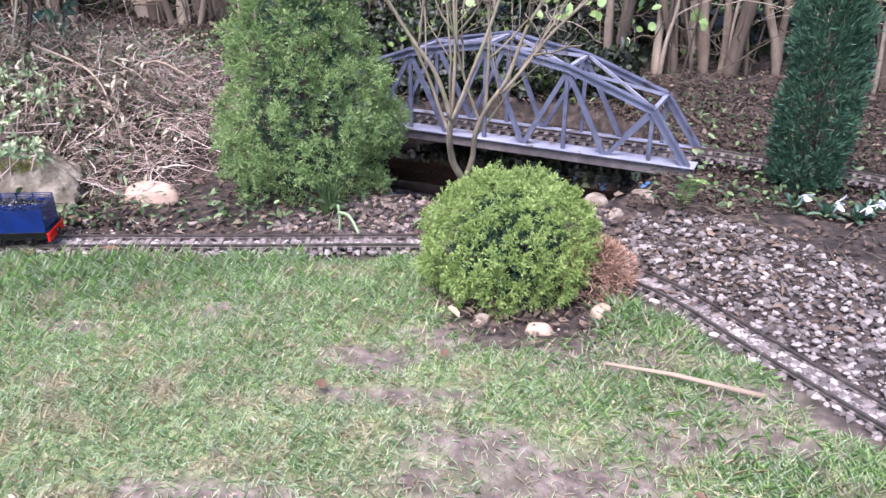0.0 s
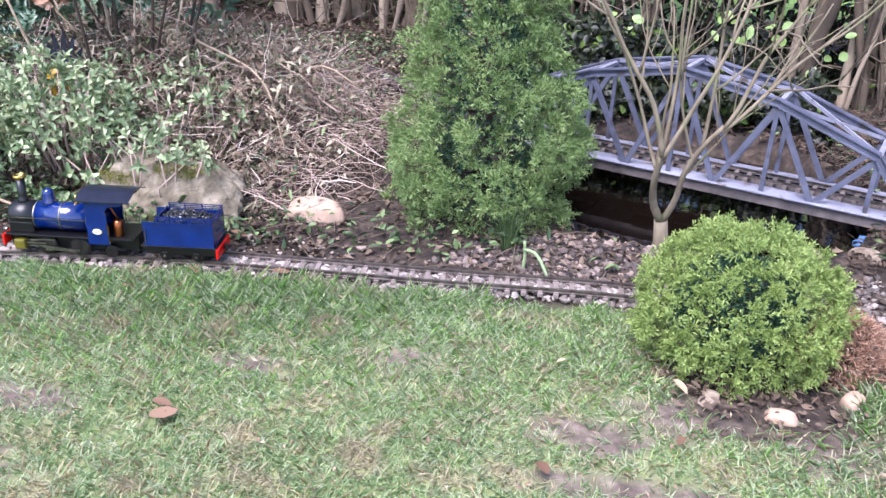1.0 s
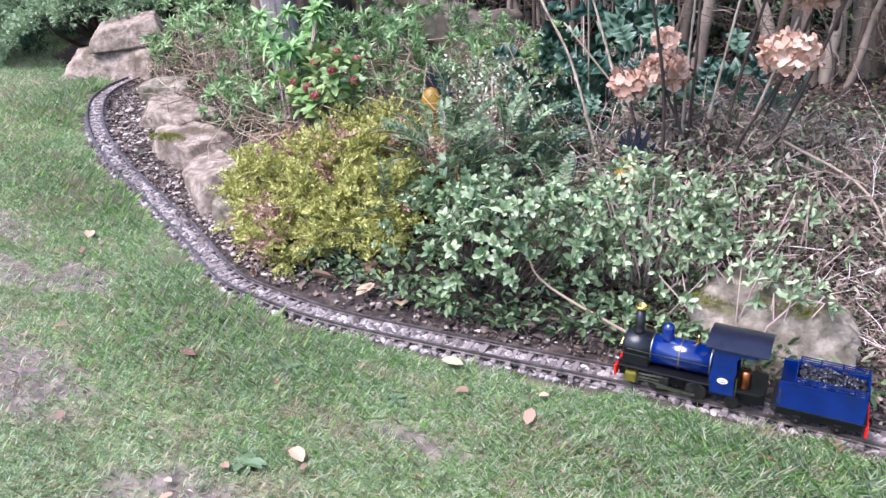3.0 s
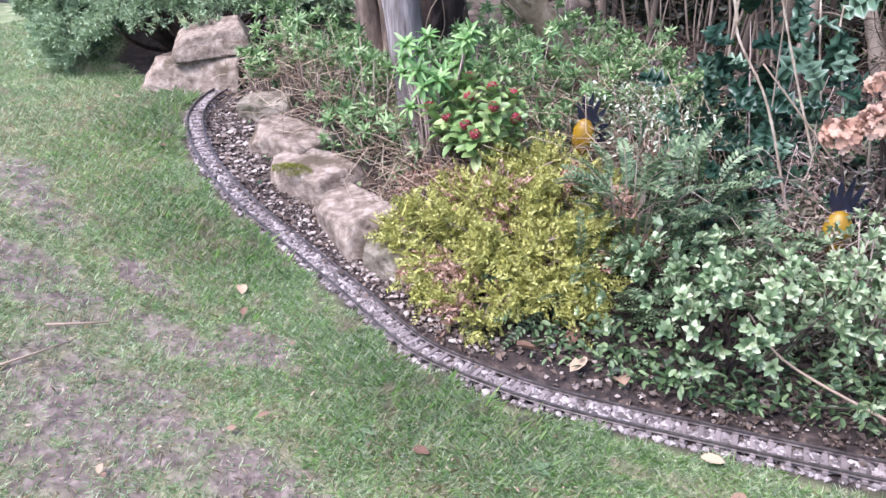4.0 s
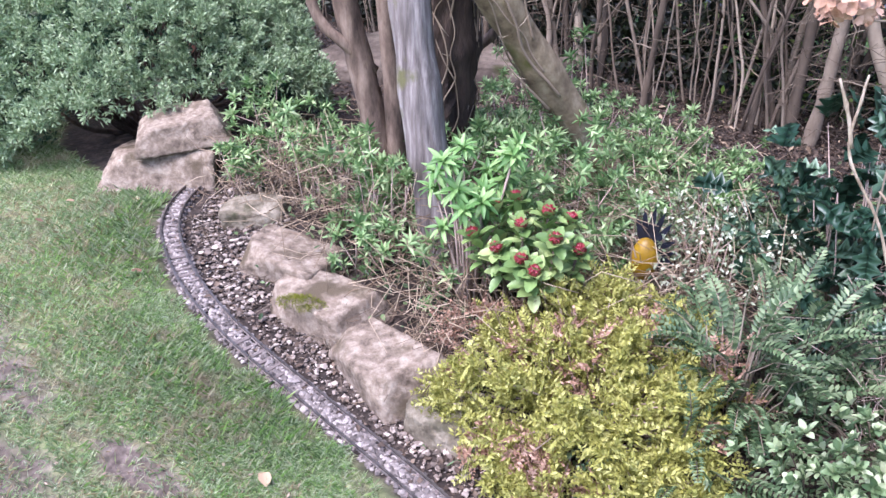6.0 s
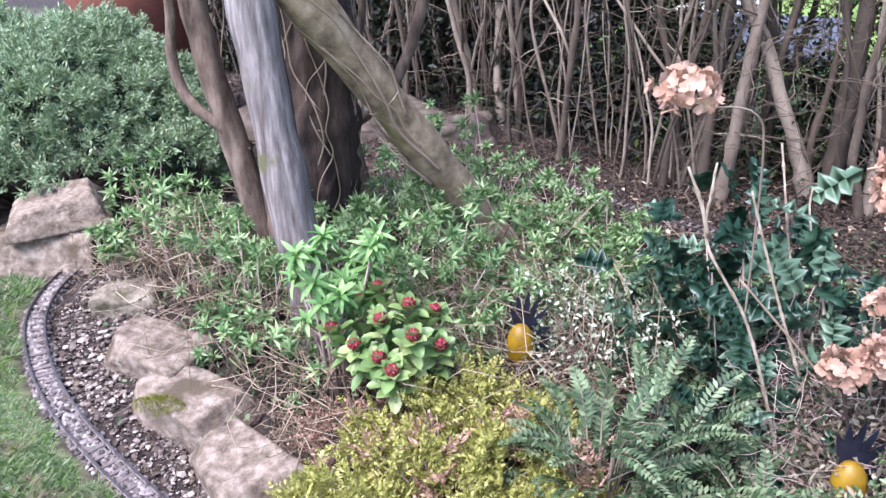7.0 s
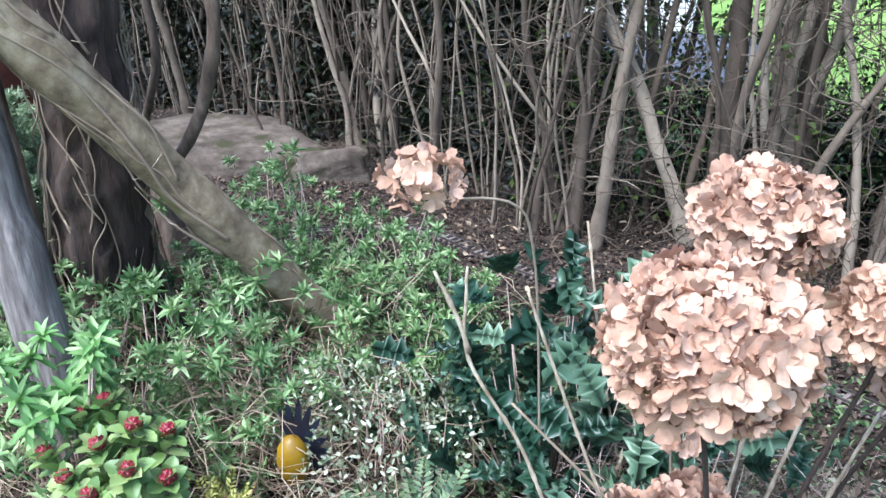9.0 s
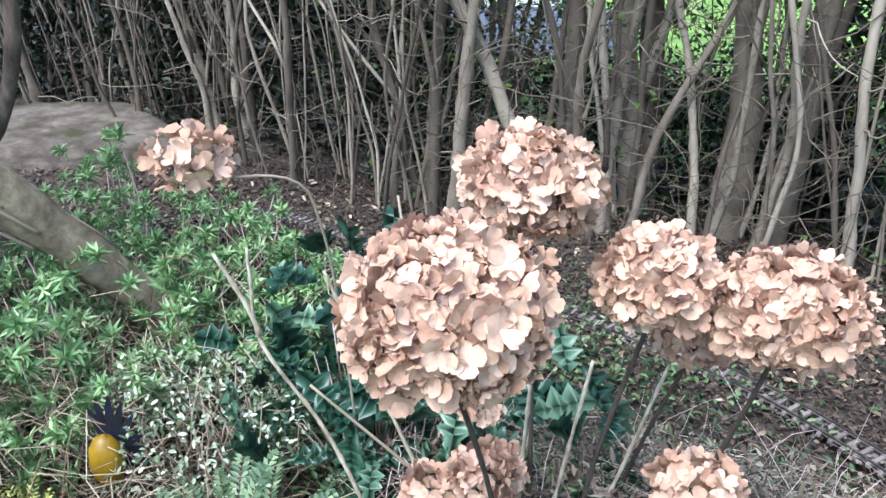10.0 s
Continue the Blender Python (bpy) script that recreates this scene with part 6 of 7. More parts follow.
for i, (c, r, k) in enumerate(HEADS):
    g = Geo()
    top = Vector(c) - o - Vector((0, 0, r * 0.55))
    if i == 4:
        # thin stem that arches away to the back
        way = spline([top + Vector(v) for v in ((0, 0, 0.03), (0.03, 0.02, 0.005), (0.075, 0.05, 0.0), (0.105, 0.08, -0.02), (0.118, 0.1, -0.07), (0.122, 0.14, -0.25), (0.125, 0.2, -top.z - 0.02))], 0.02)
        tube(g, way, 0.002, 0.0026, 7)
        part("flower_stem", g, M_STEM, hyd, "thin arching stem")
    else:
        foot = Vector((top.x * 0.35, top.y * 0.35, -0.02))
        bend = (top + foot) / 2 + Vector((rng.normal(0, 0.02), rng.normal(0, 0.02), 0.03))
        tube(g, spline([foot, bend, top, top + Vector((0, 0, r * 0.6))], 0.03), 0.0042, 0.0032, 7, wobble=0.06)
        part("flower_stem", g, M_DARKBARK, hyd, "dark brown woody stem")
    head = new("flower_head", None)
    head.parent, head.location = hyd, Vector(c) - o
    head["label"] = "dried tan mophead flower"
    gold = math.pi * (3 - math.sqrt(5))
    for j in range(k):
        z = 1 - 1.75 * (j + 0.5) / k
        q = math.sqrt(max(0, 1 - z * z))
        d = Vector((q * math.cos(gold * j), q * math.sin(gold * j), z * (0.72 if z > 0 else 0.85)))
        d += Vector(rng.normal(0, 0.05, 3))
        ob = part("floret", FLORETS[int(rng.integers(9))], None, head)
        s = 0.0285 * rng.uniform(0.7, 1.3)
        n = (d + Vector(rng.normal(0, 0.5, 3))).normalized()
        ob.matrix_basis = Matrix.Translation(d * (r - 0.007) * rng.uniform(0.8, 1.0)) @ n.to_track_quat("Z", "Y").to_matrix().to_4x4() @ Matrix.Rotation(rng.uniform(0, 6.28), 4, "Z") @ Matrix.Diagonal((s, s, s, 1))
TW = [((-1.912, 2.426, 0.745), (-1.915, 2.43, 0.7), (-1.915, 2.44, 0.585), (-1.832, 2.451, 0.44), (-1.77, 2.47, 0.25), (-1.72, 2.5, 0.05)), ((-1.958, 2.415, 0.735), (-1.93, 2.43, 0.66), (-1.915, 2.44, 0.6)),
      ((-1.86, 2.545, 0.66), (-1.828, 2.558, 0.557), (-1.779, 2.571, 0.412), (-1.7, 2.58, 0.2), (-1.66, 2.6, 0.05)), ((-1.765, 2.79, 0.6), (-1.76, 2.781, 0.532), (-1.7, 2.681, 0.366), (-1.64, 2.63, 0.04)), ((-1.84, 2.82, 0.68), (-1.767, 2.741, 0.383), (-1.65, 2.65, 0.04)),
      ((-1.62, 2.50, 0.47), (-1.6, 2.52, 0.3), (-1.56, 2.55, 0.04)), ((-1.45, 2.5, 0.6), (-1.5, 2.52, 0.3), (-1.54, 2.55, 0.04)), ((-1.35, 2.6, 0.55), (-1.42, 2.58, 0.3), (-1.5, 2.56, 0.04)), ((-1.52, 2.42, 0.6), (-1.54, 2.47, 0.35), (-1.55, 2.53, 0.04))]
for t in TW:
    g = Geo()
    q = spline([Vector(p) - o for p in t], 0.012)
    k = np.arange(len(q))
    tube(g, q, np.linspace(0.0024, 0.0042, len(q)) * (1 + 0.35 * (k % 9 == 4) + 0.07 * rng.normal(size=len(q))), sides=8, wobble=0.06)
    part("bare_stem", g, M_PALESTEM, hyd, "pale leafless stem")


# ---- garden ornaments ----
def ornament(c, s, label, turn):
    th = thing("garden_ornament", pose(*c, 0, 0, turn), label, "ornament", "yellow and black ornaments")
    bm = lathe([(0.004, 0.0), (0.026, 0.008), (0.040, 0.03), (0.044, 0.055), (0.038, 0.08), (0.022, 0.098), (0.004, 0.104)], "Z", 28)
    bmesh.ops.scale(bm, vec=(s * 0.8, s * 0.7, s * 1.2), verts=bm.verts)
    part("body", bm, M_YELLOW, th, "rounded yellow body")
    for k, (a, L) in enumerate(((-16, 0.08), (-5, 0.1), (7, 0.11), (19, 0.1), (34, 0.08), (62, 0.055), (86, 0.05), (108, 0.05), (130, 0.05))):
        bm = bmesh.new()
        pts = [(-0.007, 0), (-0.009, 0.35), (-0.006, 0.75), (0.0, 1.0), (0.006, 0.75), (0.009, 0.35), (0.007, 0)]
        lo = [bm.verts.new((x, 0.022 + 0.004 * abs(x) / 0.018, z * L)) for x, z in pts]
        hi = [bm.verts.new((x, 0.025 + 0.004 * abs(x) / 0.018, z * L)) for x, z in pts]
        bm.faces.new(lo)
        bm.faces.new(hi[::-1])
        for i in range(len(pts)):
            bm.faces.new((lo[i], hi[i], hi[(i + 1) % len(pts)], lo[(i + 1) % len(pts)]))
        bmesh.ops.recalc_face_normals(bm, faces=bm.faces)
        ob = part("petal", bm, M_DARKFIN, th, "pointed black petal")
        ob.matrix_basis = Matrix.Diagonal((s, s, s, 1)) @ Matrix.Translation((0, 0, 0.07)) @ Matrix.Rotation(radians(a), 4, "Y") @ Matrix.Translation((0, 0, 0.028))
    g = Geo()
    tube(g, [(0, 0, -c[2] + float(height(c[0], c[1])) - 0.03), (0, 0, 0.01)], 0.004, 0.004, 8)
    part("stake", g, M_DARKFIN, th)


ornament((-2.30, 2.50, 0.185), 0.9, "yellow egg-shaped garden ornament ringed with black petals", 15)
ornament((-1.614, 2.36, 0.135), 0.92, "yellow and black petalled garden ornament below the hydrangea", 15)


# ---- post, trunks and hedge ----
def trunk_thing(name, pts, radii, material, label, category, sides=20, wob=0.03, vines=0, ridge=0.0):
    base = Vector(pts[0])
    th = thing(name, Matrix.Translation(base), label, category)
    q = spline([Vector(p) - base for p in pts], 0.03)
    k = np.linspace(0, 1, len(q))
    r = np.interp(k, np.linspace(0, 1, len(radii)), radii)
    r = r * (1 + 0.05 * np.sin(k * 23) + 0.04 * np.sin(k * 51 + 1))
    g = Geo()
    tube(g, q, r, sides=sides, wobble=wob, ridge=ridge)
    part("trunk", g, material, th)
    for j in range(vines):
        g = Geo()
        a0, turn = rng.uniform(0, 6.28), rng.uniform(-3, 3)
        i0, i1 = sorted(rng.integers(0, len(q), 2))
        i0 = min(i0, len(q) - 9)
        i1 = min(len(q), max(i1, i0 + 8))
        d = unit(np.gradient(q, axis=0))
        u = unit(np.cross(d, [0.3, 1, 0.2]))
        w = np.cross(d, u)
        a = a0 + turn * k + 0.35 * np.sin(k * rng.uniform(9, 24) + a0) + np.cumsum(rng.normal(0, 0.09, len(k)))
        line = q + (r * 1.0 + rng.uniform(0, 0.014) * (1 + np.sin(k * rng.uniform(20, 60) + j)))[:, None] * (np.cos(a)[:, None] * u + np.sin(a)[:, None] * w)
        tube(g, spline(line[i0:i1:2], 0.012), rng.uniform(0.0018, 0.0052), 0.0012, 6)
        part("vine", g, M_VINE, th, "dry ivy stem clinging to the bark")
        # a short rootlet that leaves the stem sideways
        i = rng.integers(i0, max(i0 + 1, i1 - 2))
        out = unit(line[i] - q[i])
        g = Geo()
        tip = line[i] + d[i] * rng.normal(0, 0.02) + np.cross(out, d[i]) * rng.choice([-1, 1]) * rng.uniform(0.02, 0.05)
        tube(g, [line[i], (line[i] + tip) / 2 + out * 0.004, tip - out * 0.002], 0.0016, 0.0008, 5)
        part("rootlet", g, M_PALESTEM, th, "pale aerial rootlet")
    return th


trunk_thing("timber_post", [(-2.83, 2.469, 0.02), (-2.857, 2.471, 0.25), (-2.902, 2.474, 0.62), (-2.949, 2.478, 1.0), (-3.009, 2.482, 1.5)], [0.05, 0.051, 0.051, 0.05, 0.049], M_POST, "leaning weathered grey timber post among shrubs", "post", 44, 0.006, ridge=0.022)
trunk_thing("leaning_tree", [(-2.50, 3.17, 0.02), (-2.607, 3.02, 0.28), (-2.704, 2.87, 0.52), (-2.817, 2.698, 0.8), (-2.938, 2.513, 1.1), (-3.09, 2.28, 1.48)], [0.055, 0.052, 0.052, 0.053, 0.053, 0.052], M_LEAN, "leaning smooth-barked tree trunk with clinging ivy stems", "tree", 28, 0.008, vines=15)
trunk_thing("ivy_clad_tree", [(-3.07, 2.84, 0.02), (-3.06, 2.83, 0.35), (-3.03, 2.83, 0.8), (-3.02, 2.84, 1.6)], [0.13, 0.105, 0.095, 0.09], M_DARKBARK, "thick dark tree trunk wrapped in old ivy stems", "tree", 36, 0.05, vines=66, ridge=0.07)


def multi_stem():
    th = thing("many_stemmed_tree", pose(-3.14, 2.68, 0.05), "old shrub tree with several curving brown stems", "tree")
    for pts, r in (([(0, 0, 0), (-0.03, 0.0, 0.3), (-0.07, -0.02, 0.55), (-0.11, -0.04, 0.8), (-0.17, -0.06, 1.4)], 0.042), ([(-0.03, 0, 0.5), (-0.09, -0.06, 0.585), (-0.155, -0.08, 0.65), (-0.185, -0.08, 0.76), (-0.165, -0.08, 0.9), (-0.18, -0.08, 1.3)], 0.016),
                   ([(0.03, 0.02, 0), (0.03, 0.0, 0.46), (0.01, 0.0, 0.77), (-0.02, 0.0, 1.4)], 0.03)):
        g = Geo()
        q = spline(pts, 0.04)
        tube(g, q, r, r * 0.7, 14, 0.05)
        part("stem", g, M_BROWNBARK, th)


multi_stem()
trunk_thing("reddish_tree", [(-3.12, 3.2, 0.06), (-3.2, 3.2, 0.42), (-3.28, 3.2, 0.68), (-3.37, 3.2, 0.98), (-3.5, 3.2, 1.5)], [0.05, 0.042, 0.04, 0.038, 0.035], M_BROWNBARK, "reddish brown tree trunk with peeling rings", "tree", wob=0.04)
for pts, r in (([(-3.18, 3.08, 0.42), (-3.1, 3.05, 0.52), (-3.0, 3.05, 0.585), (-2.905, 3.05, 0.7), (-2.837, 3.05, 0.85), (-2.81, 3.05, 1.0), (-2.83, 3.05, 1.4)], 0.017), ([(-3.24, 3.17, 0.5), (-3.1, 3.1, 0.72), (-3.05, 3.1, 0.85), (-3.06, 3.1, 1.0), (-3.12, 3.1, 1.4)], 0.011)):
    trunk_thing("curved_stem", [(-3.14, 3.14, 0.03)] + pts, [r * 1.3, r, r, r], M_BROWNBARK, "curving dark bare stem by the hedge", "branch", 10, 0.03)


HEDGE_WEST = np.array([(-9.0, 7.6), (-7.2, 6.7), (-5.6, 5.9)])

HEDGE_SLAB = np.array([(-6.2, 5.3), (-5.2, 5.15), (-4.4, 5.0), (-3.7, 4.75)])


def hedge_stem(x, y, h, r, lean, twigs, crook=0.09, label="upright brown hedge stem with side twigs"):
    """One crooked stem, forked above, with thin side twigs."""
    z0 = float(height(x, y))
    th = thing("hedge_stem", pose(x, y, z0 - 0.03), label, "hedge", "old hedge stems")
    q, d = np.zeros(3), unit(np.array([lean[0], lean[1], 1.0]))
    n = int(h / 0.13)
    line = [q]
    for i in range(n):
        d = unit(d + crook * rng.normal(size=3) * np.array([1, 1, 0.3]) + np.array([0, 0, 0.08]))
        q = q + d * h / n
        line.append(q)
    q = spline(line, 0.05)
    g = Geo()
    rr = np.linspace(r * (1.35 if r > 0.01 else 1.0), r * 0.6, len(q)) * (1 + 0.09 * rng.normal(size=len(q)))
    tube(g, q, rr, sides=7 if r < 0.012 else 10, wobble=0.06)
    part("stem", g, M_STEM, th)
    if rng.uniform() < 0.55:
        i = rng.integers(len(q) // 8, len(q) // 2)
        g = Geo()
        limb(g, q[i], (rng.normal(0, 0.4), rng.normal(0, 0.3), 1.0), h * rng.uniform(0.4, 0.7), r * 0.6, 0, 0.16, 0.12, 7, (1, 3))
        part("fork", g, M_STEM, th)
    for j in range(twigs):
        i = rng.integers(2, len(q) - 2)
        a = rng.uniform(0, 6.28)
        g = Geo()
        limb(g, q[i], (math.cos(a), math.sin(a), rng.uniform(-0.3, 0.9)), rng.uniform(0.15, 0.5), min(r * 0.25, 0.0035), 0, 0.7, 0.03, 4)
        part("side_twig", g, M_STEM, th)


def hedge(line, n, twigs):
    """Stools of two to five stems that rise together."""
    run = np.concatenate([[0], np.cumsum(np.linalg.norm(np.diff(line, axis=0), axis=1))])
    k = stool = 0
    while k < n:
        stool += 1
        s = run[-1] * ((0.37 + 0.618034 * stool + rng.normal(0, 0.004)) % 1)
        cx, cy = np.interp(s, run, line[:, 0]), np.interp(s, run, line[:, 1])
        cy += abs(rng.normal(0.1, 0.25)) if rng.uniform() > 0.3 else rng.normal(-0.04, 0.06)
        thick = rng.uniform()
        for j in range(rng.integers(2, 6)):
            off = rng.normal(0, 0.035, 2)
            u = rng.uniform()
            r = rng.uniform(0.003, 0.007) if u < 0.55 else rng.uniform(0.007, 0.013) if u < 0.92 or thick < 0.5 else rng.uniform(0.016, 0.026)
            hedge_stem(cx + off[0], cy + off[1], rng.uniform(1.5, 2.2), r, off * 1.6 + rng.normal(0, 0.05, 2), twigs)
            k += 1


hedge(HEDGE, 240, 5)
hedge(HEDGE_WEST, 50, 2)
hedge(HEDGE_SLAB, 60, 3)
for x, y, r, lean in ((-1.75, 4.2, 0.028, (0.02, 0.0)), (-1.52, 4.4, 0.036, (-0.07, 0.0)), (-1.49, 4.42, 0.036, (0.05, 0.0)), (-1.2, 4.22, 0.042, (0.0, 0.0)), (-1.05, 4.2, 0.034, (0.05, 0.0)), (-2.12, 4.1, 0.02, (0.03, 0.0)), (-2.2, 4.14, 0.018, (-0.03, 0.0)), (0.28, 3.5, 0.018, (0.1, 0.0)), (0.66, 3.42, 0.02, (0.14, 0.0)), (0.58, 3.45, 0.016, (-0.1, 0.0))):
    hedge_stem(x, y, 1.9, r, lean, 7, 0.05, "thick dark trunk of the old hedge with bare twigs")

def hedge_leaves(name, a, b, count, zr, depth, size, label, material=M_IVY, back=0.1, line=HEDGE):
    t = rng.uniform(0, 1, count)
    run = np.concatenate([[0], np.cumsum(np.linalg.norm(np.diff(line, axis=0), axis=1))])
    s = (a + (b - a) * t) * run[-1]
    x = np.interp(s, run, line[:, 0])
    y = np.interp(s, run, line[:, 1]) + back + np.abs(rng.normal(0, depth, count))
    z = rng.uniform(*zr, count)
    p = np.stack([x, y, z], 1)
    keep = lumpy(p, 3.2, 1.0, 8.0) + rng.uniform(-0.45, 0.45, count) > -0.05
    p = p[keep]
    k = len(p)
    g = Geo()
    leaves(g, p, rand_dirs(k), unit(rng.normal(size=(k, 3)) + np.array([0, -0.5, 0.6])), size * rng.uniform(0.6, 1.3, k), size * 0.6, fine=False)
    return tagged(part(name, g, material), label, "hedge", kind="stuff")


# near-black leaves paint the shaded gaps behind the stems
hedge_leaves("hedge_foliage", 0.0, 0.47, 70000, (0.0, 2.3), 0.35, 0.055, "evergreen foliage coloured near black for the shade behind the hedge stems", M_SHADELEAF, back=0.45)
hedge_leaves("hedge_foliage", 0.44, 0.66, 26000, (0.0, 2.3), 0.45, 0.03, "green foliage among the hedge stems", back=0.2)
hedge_leaves("hedge_foliage", 0.44, 0.66, 16000, (0.0, 0.5), 0.4, 0.035, "low undergrowth coloured dark for the shade behind the hedge stems", M_SHADELEAF, back=0.25)
hedge_leaves("hedge_foliage", 0.0, 1.0, 26000, (0.0, 2.3), 0.4, 0.07, "foliage of the hedge beyond the shrubs, shade put into its colour", M_SHADELEAF, 0.2, HEDGE_WEST)
hedge_leaves("hedge_foliage", 0.0, 1.0, 22000, (0.0, 1.6), 0.3, 0.05, "evergreen leaves behind the flat rock, coloured dark as shade", M_SHADELEAF, 0.05, HEDGE_SLAB)
hedge_leaves("hedge_foliage", 0.64, 1.0, 38000, (0.0, 2.3), 0.35, 0.055, "green foliage behind the bridge, darkened in colour as shade", M_SHADELEAF, back=0.14)
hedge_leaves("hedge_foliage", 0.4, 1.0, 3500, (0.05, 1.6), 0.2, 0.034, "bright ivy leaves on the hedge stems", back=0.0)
# added canopy above the view, keeps sky and sun off the hedge base
hedge_leaves("hedge_foliage", 0.0, 1.0, 42000, (1.35, 2.7), 0.75, 0.12, "unseen leafy hedge top added to shade the stems below", M_SHADELEAF, back=-0.25)


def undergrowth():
    """Ivy over the ground behind the bridge, most of it coloured dark as shade."""
    for name, material, count, size, label in (("ivy_carpet", M_SHADELEAF, 12000, 0.028, "ivy leaves in a shade-dark colour covering the bank behind the bridge"), ("ivy_carpet", M_IVY, 900, 0.028, "green ivy leaves among the dark bank behind the bridge")):
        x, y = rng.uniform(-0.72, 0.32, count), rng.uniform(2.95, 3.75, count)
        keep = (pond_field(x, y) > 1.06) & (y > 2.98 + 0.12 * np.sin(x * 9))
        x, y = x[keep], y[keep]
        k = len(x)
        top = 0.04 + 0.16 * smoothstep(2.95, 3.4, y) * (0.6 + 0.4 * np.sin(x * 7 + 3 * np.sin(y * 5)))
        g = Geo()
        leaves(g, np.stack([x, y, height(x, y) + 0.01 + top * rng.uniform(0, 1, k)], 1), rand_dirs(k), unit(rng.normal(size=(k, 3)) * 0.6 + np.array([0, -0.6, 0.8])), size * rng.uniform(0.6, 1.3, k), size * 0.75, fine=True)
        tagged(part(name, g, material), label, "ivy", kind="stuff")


undergrowth()


def ivy():
    """A few large fresh ivy leaves on the hedge behind the bridge."""
    for x, y, z, k in ((0.05, 3.46, 0.24, 9), (0.2, 3.44, 0.23, 5), (0.32, 3.4, 0.16, 5), (-0.06, 3.4, 0.06, 8), (0.5, 3.3, 0.2, 4), (-0.3, 3.5, 0.2, 6), (-0.45, 3.6, 0.12, 6)):
        th = thing("ivy", pose(x, y, float(height(x, y))), "ivy sprig with fresh pale green leaves on the hedge", "ivy", "ivy sprigs behind the bridge")
        one_stem(th, [(0.02, 0.06, -0.02), (0.01, 0.03, z * 0.5), (0, 0, z)], 0.003, 0.0015, M_STEM)
        for j in range(k):
            g = Geo()
            p = np.array([[rng.normal(0, 0.035), rng.normal(0, 0.02), z + rng.normal(0, 0.03)]])
            leaves(g, p, unit(rng.normal(size=(1, 3)) + np.array([[0, -0.3, -0.3]])), unit(rng.normal(size=(1, 3)) * 0.4 + np.array([[0, -1, 0.9]])), rng.uniform(0.028, 0.05), rng.uniform(0.022, 0.038), cup=0.08, fine=True)
            part("leaf", g, M_SKIMMIA, th)


ivy()


# more shade-coloured leaves to blacken the gaps between stems
hedge_leaves("hedge_foliage", 0.0, 0.44, 26000, (0.0, 1.6), 0.25, 0.045, "evergreen leaves coloured near black for the shade between the hedge stems", M_SHADELEAF, back=0.1)


def tangle():
    """Fine twigs between the hedge stems, densest where no leaves grow."""
    run = np.concatenate([[0], np.cumsum(np.linalg.norm(np.diff(HEDGE, axis=0), axis=1))])
    g = Geo()
    for k in range(3600):
        s = rng.uniform(0, run[-1]) if k % 3 else run[-1] * rng.uniform(0.46, 0.68)
        x, y = np.interp(s, run, HEDGE[:, 0]), np.interp(s, run, HEDGE[:, 1]) + rng.normal(0.15, 0.2)
        p = np.array([x, y, rng.uniform(0.1, 1.5)])
        limb(g, p, unit(rng.normal(size=3) * np.array([1, 1, 0.7]) + np.array([0, 0, 0.25])), rng.uniform(0.15, 0.55), rng.uniform(0.0008, 0.0026), 0, 0.7, 0.0, 3)
    tagged(part("hedge_twigs", g, M_STEM), "tangle of fine bare twigs inside the hedge", "hedge", kind="stuff")


tangle()

# ---- beyond the hedge and the lawn ----
bm = box(-3.5, -1.9, 6.9, 8.9, -0.05, 0.095)
tagged(part("driveway", bm, M_TARMAC), "grey tarmac drive beyond the hedge", "driveway", kind="structure")
bm = box(-3.6, -2.5, 9.0, 9.2, -0.05, 0.34)
tagged(part("low_wall", bm, M_WHITE), "low white-painted wall beyond the drive", "wall", kind="structure")
bm = box(-9.5, -6.3, 2.4, 6.4, 0.1, 0.17, 0.01)
tagged(part("paving", bm, M_PAVING), "pale paving beyond the lawn", "paving", kind="structure")
pot = thing("terracotta_pot", pose(-5.05, 4.08, 0.14), "large terracotta pot standing behind the rounded shrub", "plant pot")
part("body", lathe([(0.2, 0.0), (0.22, 0.02), (0.29, 0.55), (0.31, 0.8), (0.3, 0.8), (0.27, 0.55)], "Z", 48), M_BRICK, pot)
part("rim", lathe([(0.312, 0.78), (0.335, 0.785), (0.335, 0.88), (0.3, 0.88), (0.29, 0.8)], "Z", 48), M_BRICK, pot, "thick terracotta rim")

# ---- a tuft and a snapped stalk at the foot of the conifer ----
z0 = float(height(-0.47, 2.15))
th = thing("grass_tuft", pose(-0.47, 2.15, z0), "tuft of long green grass at the foot of the conifer", "grass")
for j in range(22):
    g = Geo()
    a, lean, L = 6.28 * j / 22, 0.02 + 0.05 * (j * 7 % 11) / 11, 0.07 + 0.05 * (j * 5 % 7) / 7
    tube(g, spline([(0.012 * math.cos(a), 0.012 * math.sin(a), -0.01), (0.4 * lean * math.cos(a), 0.4 * lean * math.sin(a), L * 0.6), (lean * math.cos(a), lean * math.sin(a), L)], 0.02), 0.0026, 0.0005, 4)
    part("blade", g, M_COVER, th)
z0 = float(height(-0.43, 2.07))
th = thing("broken_stalk", pose(-0.43, 2.07, z0), "pale green snapped stalk bent over the chippings", "stalk")
for way in (((0, 0, -0.01), (0.003, 0.002, 0.03), (0.0, 0.004, 0.062)), ((0.0, 0.003, 0.045), (0.025, -0.01, 0.044), (0.047, -0.03, 0.02), (0.055, -0.04, 0.002))):
    g = Geo()
    tube(g, spline(way, 0.008), 0.004, 0.0028, 7, wobble=0.05)
    part("stalk", g, M_PALE, th)

